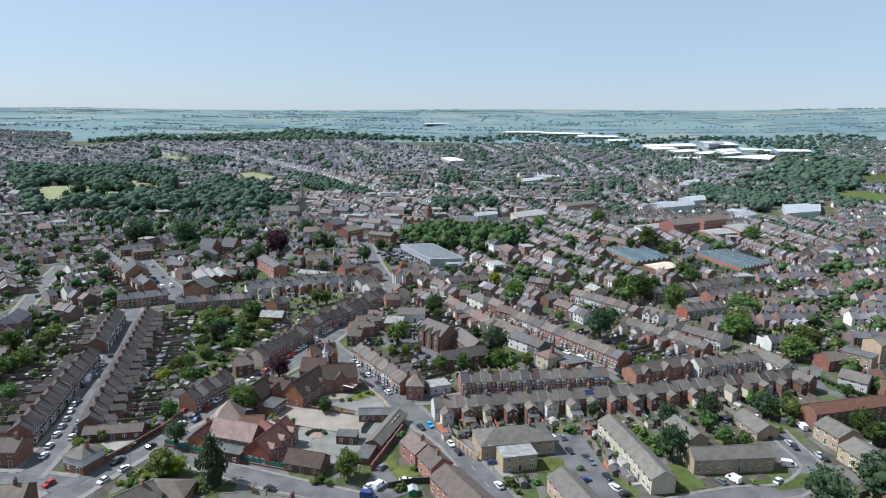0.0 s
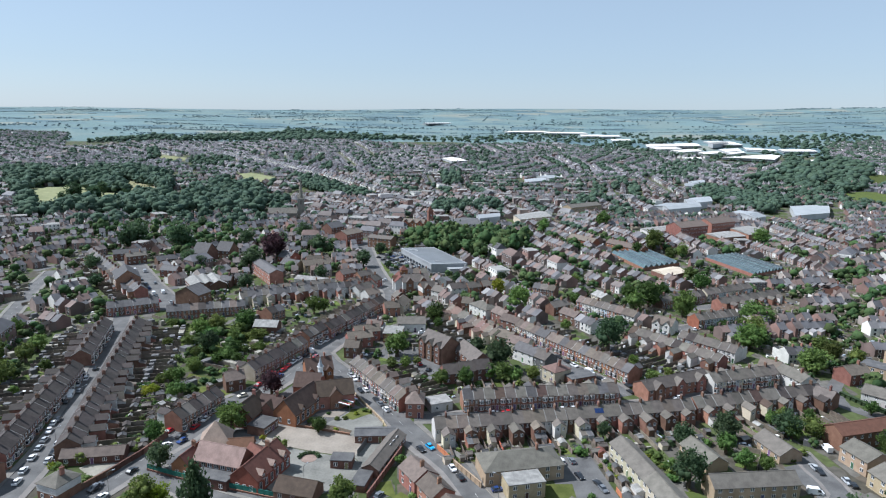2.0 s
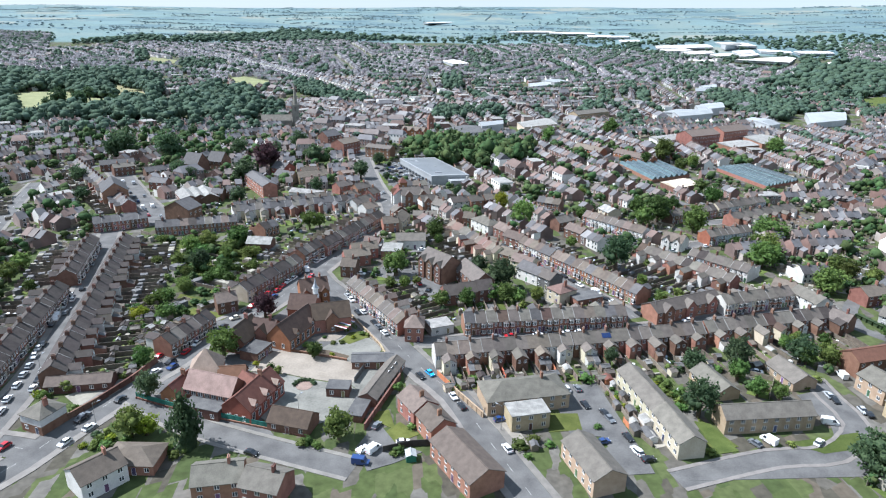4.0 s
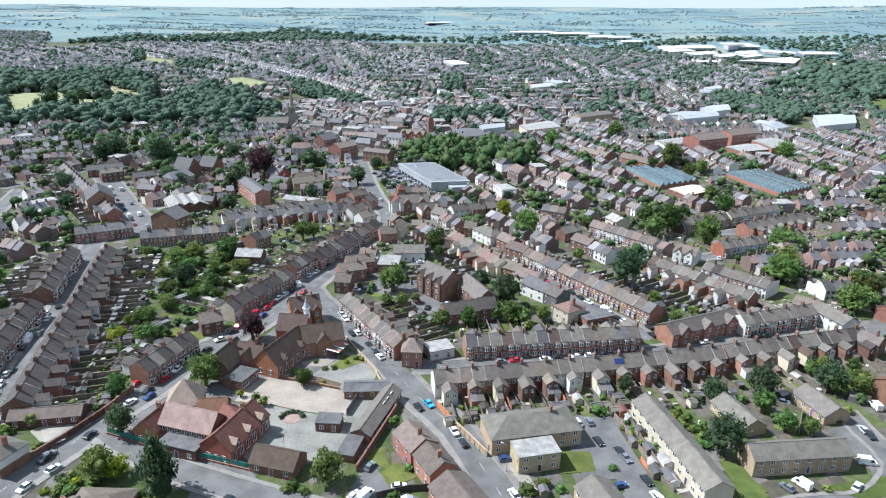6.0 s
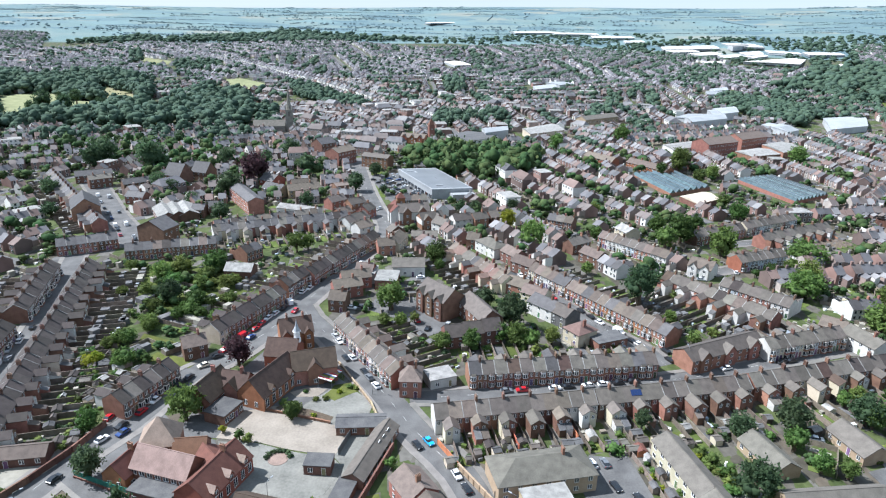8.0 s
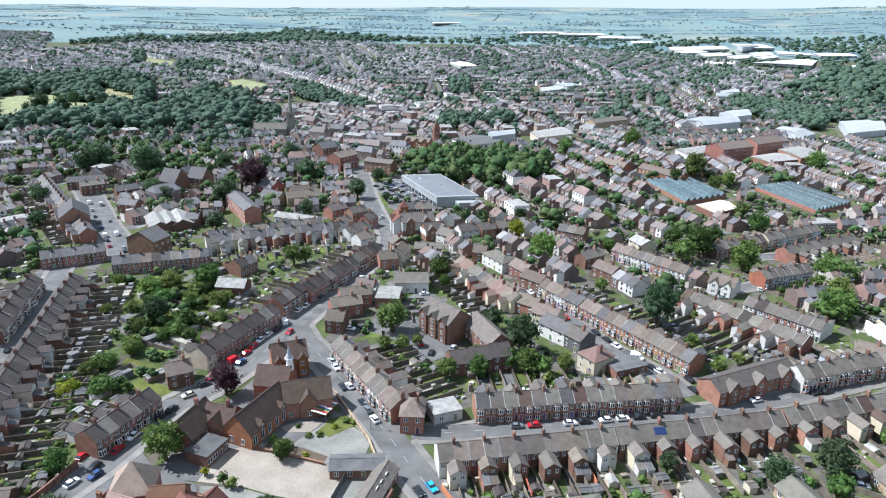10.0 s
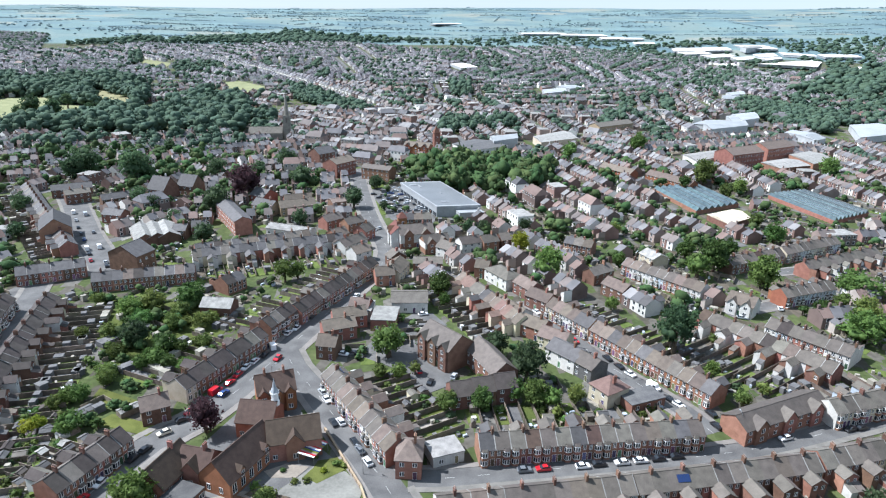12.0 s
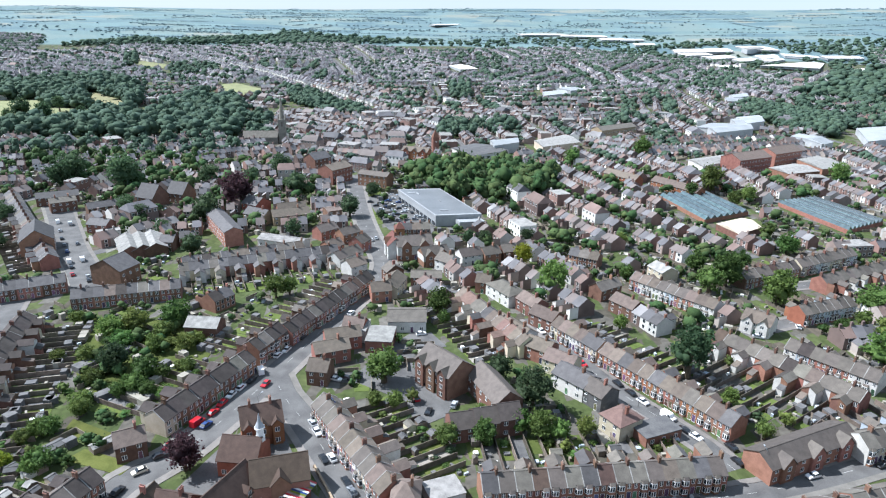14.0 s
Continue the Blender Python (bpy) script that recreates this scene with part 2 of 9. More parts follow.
PAINTS = {"white": (0.78, 0.78, 0.78), "silver": (0.42, 0.44, 0.46), "grey": (0.14, 0.15, 0.165), "black": (0.012, 0.013, 0.016), "blue": (0.02, 0.05, 0.17), "sky": (0.03, 0.36, 0.72), "red": (0.42, 0.012, 0.02), "cream": (0.68, 0.64, 0.52)}
for key, colour in PAINTS.items():
    M_["car_" + key] = plain("car_" + key, colour, 0.3, coat=0.6)


# ---- mesh helpers ----
class Bits:
    """Gathers boxes, prisms and quads into one mesh."""

    def __init__(self):
        self.v, self.f, self.m = [], [], []

    def poly(self, pts, faces, m=0):
        k = len(self.v)
        self.v += [tuple(p) for p in pts]
        self.f += [tuple(k + i for i in f) for f in faces]
        self.m += [m] * len(faces)
        return self

    def box(self, x0, y0, z0, x1, y1, z1, m=0):
        p = [(x0, y0, z0), (x1, y0, z0), (x1, y1, z0), (x0, y1, z0), (x0, y0, z1), (x1, y0, z1), (x1, y1, z1), (x0, y1, z1)]
        return self.poly(p, [(0, 3, 2, 1), (4, 5, 6, 7), (0, 1, 5, 4), (1, 2, 6, 5), (2, 3, 7, 6), (3, 0, 4, 7)], m)

    def extrude(self, outline, along, a, b, m=0):
        """An outline in two axes pushed along the third ('x', 'y' or 'z') from a to b."""
        n = len(outline)
        put = {"x": lambda u, v, w: (w, u, v), "y": lambda u, v, w: (u, w, v), "z": lambda u, v, w: (u, v, w)}[along]
        p = [put(u, v, a) for u, v in outline] + [put(u, v, b) for u, v in outline]
        f = [tuple(range(n))[::-1], tuple(range(n, 2 * n))] + [(i, (i + 1) % n, n + (i + 1) % n, n + i) for i in range(n)]
        return self.poly(p, f, m)

    def cyl(self, x, y, z0, z1, r0, r1=None, n=8, m=0):
        r1 = r0 if r1 is None else r1
        p = [(x + r0 * math.cos(2 * math.pi * i / n), y + r0 * math.sin(2 * math.pi * i / n), z0) for i in range(n)]
        p += [(x + r1 * math.cos(2 * math.pi * i / n), y + r1 * math.sin(2 * math.pi * i / n), z1) for i in range(n)]
        f = [tuple(range(n))[::-1], tuple(range(n, 2 * n))] + [(i, (i + 1) % n, n + (i + 1) % n, n + i) for i in range(n)]
        return self.poly(p, f, m)

    def mesh(self, name, *mats):
        me = bpy.data.meshes.new(name)
        me.from_pydata(self.v, [], self.f)
        for m in mats:
            me.materials.append(M_[m] if isinstance(m, str) else m)
        if len(mats) > 1:
            me.polygons.foreach_set("material_index", self.m)
        me.update()
        fix = bmesh.new()
        fix.from_mesh(me)
        bmesh.ops.recalc_face_normals(fix, faces=fix.faces)
        fix.to_mesh(me)
        fix.free()
        return me


def part(name, me, parent, label="", at=None, mat=None):
    """Links a mesh as one part under a thing or under a part."""
    ob = new(name, me)
    ob.parent = parent
    if at is not None:
        ob.matrix_basis = at
    if mat:
        ob.material_slots[0].link = "OBJECT"
        ob.material_slots[0].material = M_[mat]
    return tagged(ob, label)


HILL = 157.0


def land(x, y):
    """The height of the ground: level under the town, rising to far hills."""
    s = min(1.0, max(0.0, (math.hypot(x, y) - 900) / 3900))
    return (HILL + 0.0155 * x) * s ** 1.35 + 7 * min(1, s * 3) * math.sin(x * 0.0021 + 1) * math.sin(y * 0.0017)


OCC = {}


def taken(x, y):
    return OCC.get((int(x // 3), int(y // 3)), 0)


def claim(x0, y0, x1, y1, half, what=1):
    """Marks a strip of the plan as built on."""
    n = max(1, int(math.hypot(x1 - x0, y1 - y0) / 1.5))
    dx, dy = (x1 - x0) / n, (y1 - y0) / n
    l = math.hypot(dx, dy) or 1
    k = max(1, int(half / 1.5))
    for i in range(n + 1):
        for j in range(-k, k + 1):
            px, py = x0 + dx * i - dy / l * j * half / k, y0 + dy * i + dx / l * j * half / k
            OCC[(int(px // 3), int(py // 3))] = what

# ---- builders of things ----
MESH = {}


def kept(key, make):
    """One mesh for each kind and size."""
    if key not in MESH:
        MESH[key] = make()
    return MESH[key]


def inset_sheet(name, cells, mats, deep=0.05, rim=0.08):
    """Upright faces (each with a material); glazed ones are set back inside a frame, all in one piece."""
    bm = bmesh.new()
    seen = {}
    for corners, m in cells:
        vs = []
        for c in corners:
            k = tuple(round(q, 3) for q in c)
            if k not in seen:
                seen[k] = bm.verts.new(k)
            vs.append(seen[k])
        bm.faces.new(vs).material_index = m
    bmesh.ops.recalc_face_normals(bm, faces=bm.faces)
    panes = [f for f in bm.faces if f.material_index == 1]
    if panes:
        made = bmesh.ops.inset_individual(bm, faces=panes, thickness=rim, depth=-deep)
        for f in made["faces"]:
            f.material_index = 0
    me = bpy.data.meshes.new(name)
    bm.to_mesh(me)
    bm.free()
    for m in mats:
        me.materials.append(M_[m])
    return me


def boxed(x0, x1, z0, z1, y, back, split, m=1):
    """The cells of a shallow box on a wall, its front split into panes."""
    xs = [x0 + (x1 - x0) * i / split for i in range(split + 1)]
    cells = [(((xs[i], y, z0), (xs[i + 1], y, z0), (xs[i + 1], y, z1), (xs[i], y, z1)), m) for i in range(split)]
    for i in range(split):
        for z in (z0, z1):
            cells.append((((xs[i], y, z), (xs[i + 1], y, z), (xs[i + 1], back, z), (xs[i], back, z)), 0))
    for x in (x0, x1):
        cells.append((((x, y, z0), (x, back, z0), (x, back, z1), (x, y, z1)), 0))
    return cells


def window_mesh(w, h):
    return kept(("window", w, h), lambda: inset_sheet("window", boxed(-w / 2, w / 2, 0, h, -0.07, 0.02, 2 if w < 2 else 3), ("white_paint", "glass"), 0.05, 0.12))


def door_mesh():
    return kept("door", lambda: inset_sheet("door", boxed(-0.55, 0.55, 0, 2.3, -0.07, 0.02, 1), ("white_paint", "door_paint"), 0.04, 0.1))


def gable_wall(w, d, eave, ridge, name="wall", mat="brick_red"):
    return Bits().extrude([(-d / 2, 0), (d / 2, 0), (d / 2, eave), (0, ridge - 0.08), (-d / 2, eave)], "x", -w / 2, w / 2).mesh(name, mat)


def gable_roof(w, d, eave, ridge, over=0.3, side=0.0, thick=0.16, mat="slate"):
    """Two slopes with thick edges and a ridge of half-round tiles."""
    k = (ridge - eave) / (d / 2)
    low = eave - k * over
    o = d / 2 + over
    b = Bits()
    cap = ridge + thick - k * 0.13
    b.extrude([(-o, low), (0, ridge), (o, low), (o, low + thick), (0.13, cap), (0.13, cap + 0.13), (-0.13, cap + 0.13), (-0.13, cap), (-o, low + thick)], "x", -w / 2 - side, w / 2 + side)
    return b.mesh("roof", mat)


def verge_mesh(d, eave, ridge, over=0.3):
    """A mortared seam up both slopes over a party wall."""
    k = (ridge - eave) / (d / 2)
    o, low = d / 2 + over, eave - k * over + 0.16
    return Bits().extrude([(-o, low), (0, ridge + 0.16), (o, low), (o, low + 0.07), (0, ridge + 0.23), (-o, low + 0.07)], "x", -0.11, 0.11).mesh("verge", "felt_pale")


def hip_roof(w, d, eave, ridge, over=0.35, mat="slate"):
    x, y = w / 2 + over, d / 2 + over
    r = max(0.2, x - y)
    b = Bits()
    p = [(-x, -y, eave), (x, -y, eave), (x, y, eave), (-x, y, eave), (-x, -y, eave + 0.15), (x, -y, eave + 0.15), (x, y, eave + 0.15), (-x, y, eave + 0.15), (-r, 0, ridge), (r, 0, ridge)]
    b.poly(p, [(0, 3, 2, 1), (0, 1, 5, 4), (1, 2, 6, 5), (2, 3, 7, 6), (3, 0, 4, 7), (4, 5, 9, 8), (5, 6, 9), (6, 7, 8, 9), (7, 4, 8)])
    return b.mesh("roof", mat)


def chimney_mesh(ridge, mat="brick_red", pots=4, tall=1.5):
    def make():
        b = Bits()
        b.box(-0.3, -0.6, ridge - 0.7, 0.3, 0.6, ridge + tall, 0).box(-0.36, -0.66, ridge + tall, 0.36, 0.66, ridge + tall + 0.16, 0)
        for i in range(pots):
            b.cyl(0, -0.42 + 0.84 * i / max(1, pots - 1), ridge + tall + 0.16, ridge + tall + 0.62, 0.13, 0.1, 6, 1)
        return b.mesh("chimney", mat, "tile_pink")
    return kept(("chimney", round(ridge, 1), mat, pots, tall), make)


def bay_mesh(h, roofmat):
    """A splayed bay: brick foot, glazed bands in white frames, a sloping top."""
    def make():
        ring = [(-1.05, 0.02), (-0.65, -0.75), (0, -0.75), (0.65, -0.75), (1.05, 0.02)]
        bands = [(0, 0.7, 2), (0.7, 2.3, 1), (2.3, h, 0)] if h < 4 else [(0, 0.7, 2), (0.7, 2.25, 1), (2.25, 3.1, 2), (3.1, 4.5, 1), (4.5, h, 0)]
        cells = []
        for z0, z1, m in bands:
            for (xa, ya), (xb, yb) in zip(ring, ring[1:]):
                cells.append((((xa, ya, z0), (xb, yb, z0), (xb, yb, z1), (xa, ya, z1)), m))
        top = [(-0.85, 0.02), (-0.4, -0.1), (0, -0.1), (0.4, -0.1), (0.85, 0.02)]
        for (a, b), (c, d) in zip(zip(ring, ring[1:]), zip(top, top[1:])):
            cells.append((((*a, h), (*b, h), (*d, h + 0.65), (*c, h + 0.65)), 3))
        return inset_sheet("bay_window", cells, ("white_paint", "glass", "brick_red", roofmat), 0.05, 0.16)
    return kept(("bay", h, roofmat), make)


add_part = part
WORDS = {"tile_umber": "dark brown tile", "brick_red": "red brick", "brick_brown": "dark brown brick", "brick_orange": "orange brick", "brick_buff": "buff brick", "render_white": "white rendered", "render_cream": "cream rendered", "render_blue": "pale blue rendered", "render_pink": "pink rendered", "slate": "dark slate", "slate_cool": "grey slate", "tile_rose": "pinkish tile", "tile_brown": "brown tile", "tile_dark": "dark brown tile", "tile_red": "red tile", "tile_pink": "pale pink tile", "tile_grey": "grey tile", "felt_flat": "flat felt", "felt_pale": "pale flat felt"}
rnd = random.Random(7)


def thing(name, x, y, turn, label, category, group="", z=None):
    ob = new(name)
    ob.matrix_basis = pose(x, y, land(x, y) if z is None else z, 0, 0, turn)
    return tagged(ob, label, category, group)


def terrace_house(x, y, turn, w, d, eave, ridge, wall, roof, bay, wing, flip, group, stack=True, wingmat=None, detail=2, faces="fb"):
    """One house of a terrace: front towards its own -y."""
    r = round
    what = {0: "flat front", 1: "low bay window", 2: "tall bay window"}[bay]
    root = thing("terraced_house", x, y, turn, f"{WORDS[wall]} terraced house, {what}, {WORDS[roof]} roof", "house", group)
    part("wall", kept(("tw", r(w, 2), d, eave, ridge), lambda: gable_wall(w, d, eave, ridge)), root, mat=wall)
    part("roof", kept(("tr", r(w, 2), d, eave, ridge), lambda: gable_roof(w, d, eave, ridge)), root, mat=roof)
    if int(x * 7 + y * 3) % 5 < 2:
        part("verge", kept(("verge", d, eave, ridge), lambda: verge_mesh(d, eave, ridge)), root, "pale mortared seam", pose(-w / 2, 0, 0))
    if stack:
        part("chimney", chimney_mesh(ridge, "brick_brown", 4, 1.3), root, at=pose(w / 2 - 0.32, 0, 0))
    s = -1 if flip else 1
    f = -d / 2
    if "f" in faces:
        if bay:
            part("bay_window", bay_mesh(2.5 if bay == 1 else 4.7, "slate"), root, at=pose(-s * (w / 2 - 1.2), f, 0))
        else:
            part("window", window_mesh(1.3, 1.5), root, at=pose(-s * 0.75, f, 0.8))
        part("door", door_mesh(), root, at=pose(s * (w / 2 - 0.75), f, 0))
        if bay < 2:
            part("window", window_mesh(1.15, 1.45), root, at=pose(-s * 0.85, f, 3.15))
        part("window", window_mesh(0.85, 1.45), root, at=pose(s * (w / 2 - 0.85), f, 3.15))
    if wing:
        ww, wl, we = w * 0.52, wing, eave - 0.6
        top = we + ww * 0.62
        def wing_wall():
            return Bits().extrude([(0, 0), (ww, 0), (ww, we), (0, top)], "y", 0, wl).mesh("rear_wing", "brick_red")
        def wing_roof():
            k = (top - we) / ww
            return Bits().extrude([(-0.02, top + 0.02), (ww + 0.2, we + 0.02 - k * 0.2), (ww + 0.2, we + 0.16 - k * 0.2), (-0.02, top + 0.16)], "y", 0, wl + 0.2).mesh("rear_wing_roof", "slate")
        turned = Matrix.Diagonal((-s, 1, 1, 1))
        at = pose(s * w / 2, d / 2, 0) @ turned
        rear = part("rear_wing", kept(("ww", r(w, 2), wl, eave), wing_wall), root, at=at, mat=wingmat or wall)
        part("roof", kept(("wr", r(w, 2), wl, eave), wing_roof), rear, mat=roof)
        if "b" in faces and y < 290:
            part("window", window_mesh(0.9, 1.2), rear, at=pose(ww / 2, wl, 2.9, 0, 0, 180))
            part("window", window_mesh(1.0, 1.4), root, at=pose(-s * (w / 2 - 0.95), d / 2, 3.1, 0, 0, 180))
        if detail > 1 and "b" in faces and rnd.random() < 0.4:
            lean = rnd.choice((2.0, 2.6, 3.2))
            lw, lh = ww * 0.95, 2.3
            def shed():
                return Bits().extrude([(0, 0), (lean, 0), (lean, lh), (0, lh + 0.8)], "x", 0.1, lw).mesh("lean_to", "brick_red")
            def cover():
                return Bits().extrude([(0, lh + 0.82), (lean + 0.15, lh), (lean + 0.15, lh + 0.1), (0, lh + 0.92)], "x", 0.05, lw + 0.1).mesh("lean_to_roof", "slate")
            at = pose(s * w / 2, d / 2 + wl, 0) @ turned
            annex = part("lean_to", kept(("lw", r(w, 2), lean), shed), root, at=at, mat=rnd.choice((wingmat or wall, "render_white", wall)))
            part("roof", kept(("lr", r(w, 2), lean), cover), annex, mat=rnd.choice((roof, "felt_flat", "tile_brown")))
    return root


def fence_run(x0, y0, x1, y1, mat="fence", high=1.7, thick=0.1, name="garden_fence", label="weathered timber garden fence between gardens", category="fence"):
    l = math.hypot(x1 - x0, y1 - y0)
    def make():
        b = Bits().box(0, -thick / 2, 0, l, thick / 2, high - 0.08).box(0, -thick * 0.8, high - 0.08, l, thick * 0.8, high)
        for i in range(int(l / 2.4) + 1):
            b.box(i * 2.4 - 0.06, -thick, 0, i * 2.4 + 0.06, thick, high + 0.06)
        return b.mesh(name, mat)
    ob = new(name, kept(("fence", round(l, 1), mat, high, thick), make))
    ob.matrix_basis = pose(x0, y0, land(x0, y0), 0, 0, math.degrees(math.atan2(y1 - y0, x1 - x0)))
    return tagged(ob, label, category, "garden boundaries")


PLOTS = Bits()


def slab_at(x, y, a, w, d, h, m, u=0.0, v=0.0):
    """A low box of a garden: a fence, a path, a lawn or a shed."""
    c, s = math.cos(a), math.sin(a)
    q = [(x + c * (u + i * w / 2) - s * (v + j * d / 2), y + s * (u + i * w / 2) + c * (v + j * d / 2)) for i, j in ((-1, -1), (1, -1), (1, 1), (-1, 1))]
    z = land(x, y)
    PLOTS.poly([(X, Y, z) for X, Y in q] + [(X, Y, z + h) for X, Y in q], [(4, 5, 6, 7), (0, 1, 5, 4), (1, 2, 6, 5), (2, 3, 7, 6), (3, 0, 4, 7)], m)


def shed(x, y, turn, w=2.2, d=1.8, roof="felt_flat", wall="fence"):
    if math.hypot(x, y - 60) > 235:
        slab_at(x, y, math.radians(turn), w, d, 2.1, 1 if roof != "felt_pale" else 2)
        return
    ob = new("shed", kept(("sw", w, d), lambda: gable_wall(w, d, 1.8, 2.3, "shed")))
    ob.matrix_basis = pose(x, y, land(x, y), 0, 0, turn)
    ob.material_slots[0].link = "OBJECT"
    ob.material_slots[0].material = M_[wall]
    part("roof", kept(("sr", w, d), lambda: gable_roof(w, d, 1.8, 2.3, 0.15, 0.12, 0.06)), ob, mat=roof)
    return tagged(ob, f"small garden shed with {WORDS.get(roof, 'pale')} roof", "shed", "garden sheds")


COVER = [0]


def flat(name, pts, mat, z=0.02, label="", category="ground", thick=0.3, kind="structure"):
    """A thin slab of ground cover."""
    COVER[0] += 1
    z += 0.003 * (COVER[0] % 15)
    b = Bits().extrude(pts, "z", z - thick, z)
    ob = new(name, b.mesh(name, mat))
    ob.location.z = 0
    return tagged(ob, label, category, kind=kind)


SOFT = []


def terrace(a, b, front="R", walls="rrrb", roof="slate", bay=1, wing=4.2, unit=4.1, depth=7.6, eave=5.0, ridge=7.6, garden=14, group="", n=0, detail=2, roofs="", lawn=0.72, clutter=0.5, faces="fb", first="", last="", bushes=1):
    """A row of houses with its ridge from a to b; front on the right or left of that way; gardens behind."""
    if front == "L":
        a, b = b, a
    dx, dy = b[0] - a[0], b[1] - a[1]
    l = math.hypot(dx, dy)
    n = n or max(1, round(l / unit))
    w, turn = l / n, math.degrees(math.atan2(dy, dx))
    ux, uy = dx / l, dy / l
    key = {"r": "brick_red", "b": "brick_brown", "o": "brick_orange", "y": "brick_buff", "w": "render_white", "c": "render_cream", "s": "render_blue", "p": "render_pink"}
    rkey = {"d": "tile_dark", "s": "slate", "b": "tile_brown", "g": "tile_grey", "r": "tile_red", "p": "tile_pink", "c": "slate_cool", "u": "tile_umber", "o": "tile_rose"}
    for i in range(n):
        cx, cy = a[0] + ux * w * (i + 0.5), a[1] + uy * w * (i + 0.5)
        wall = key[walls[(i * 7 + i // 3 + n) % len(walls)]]
        if i == 0 and first or i == n - 1 and last:
            wall = key[first if i == 0 and first else last]
        cover = rkey[roofs[i * len(roofs) // n]] if roofs else roof
        if not roofs and rnd.random() < 0.3:
            cover = rnd.choice(("tile_brown", "slate", "tile_grey", "tile_dark", "tile_umber", "tile_grey"))
        wingmat = rnd.choice((None, None, None, None, "render_white", "render_cream", "brick_red", "brick_brown"))
        long = round(wing * (0.78, 1.0, 1.24, 0.9)[(i // 2 * 5 + n) % 4], 2)
        terrace_house(cx, cy, turn, w, depth, eave, ridge, wall, cover, bay, long, i % 2 == 1, group or "terrace row", i % 2 == 0, wingmat, detail, faces)
        if garden:
            back = depth / 2 + (wing and wing + 3)
            ex, ey = a[0] + ux * w * i, a[1] + uy * w * i
            if i and detail > 1:
                fence_run(ex - uy * (depth / 2 + 0.5), ey + ux * (depth / 2 + 0.5), ex - uy * (back + garden), ey + ux * (back + garden))
            roll = rnd.random()
            at = lambda u, v: (cx + ux * u - uy * v, cy + uy * u + ux * v)
            if roll < 0.72:
                h = w / 2 - 0.25
                m = "grass" if rnd.random() < lawn else rnd.choice(("paving", "felt_flat"))
                start = back + rnd.uniform(0.5, garden * 0.4)
                if math.hypot(cx, cy - 60) > 215:
                    mid = (start + back + garden) / 2
                    slab_at(*at(0, mid), radians(turn), 2 * h, back + garden - start, 0.1, {"grass": 3, "paving": 2}.get(m, 1))
                else:
                    flat("lawn" if m == "grass" else "patio", [at(-h, start), at(h, start), at(h, back + garden - rnd.uniform(0, 2)), at(-h, back + garden)], m, 0.03, "mown back garden lawn" if m == "grass" else "paved back garden", "lawn" if m == "grass" else "patio")
            for _ in range((rnd.random() < clutter) + (rnd.random() < clutter - 0.4)):
                sx, sy = at(rnd.choice((-1, 1)) * (w / 2 - 1.4), back + garden * rnd.choice((1, 0.7, 0.35)) - 1.4)
                shed(sx, sy, turn + rnd.choice((0, 90, 0, 7, -5)), *rnd.choice(((2.2, 1.8), (1.8, 2.4), (2.2, 2.6), (3.0, 2.4), (1.5, 1.3))), rnd.choice(("felt_flat", "tile_dark", "slate", "felt_flat", "tile_grey", "felt_pale")), rnd.choice(("fence", "fence", "render_cream")))
            for _ in range(rnd.randint(2, 5)):
                u, v = rnd.uniform(-w / 2 + 0.6, w / 2 - 0.6), rnd.uniform(depth / 2 + 1, back + garden - 1)
                if u * (-1 if i % 2 else 1) < 0 or v > back:
                    slab_at(*at(u, v), radians(turn + rnd.choice((0, 0, 20, -35))), rnd.uniform(0.5, 1.8), rnd.uniform(0.5, 1.4), rnd.uniform(0.4, 1.1), rnd.choice((0, 1, 1, 2, 2, 2, 4, 6, 3)))
            for _ in range(rnd.choice((0, 1, 1, 2)) * bushes):
                SOFT.append((*at(rnd.uniform(-w / 2 + 0.5, w / 2 - 0.5), back + rnd.uniform(1, garden)), rnd.uniform(0.7, 1.7)))
    back = depth / 2 + (wing and wing + 3) + garden
    claim(a[0], a[1], b[0], b[1], depth / 2 + 2)
    m = (back + depth / 2) / 2
    claim(a[0] - uy * m, a[1] + ux * m, b[0] - uy * m, b[1] + ux * m, m - depth / 4)


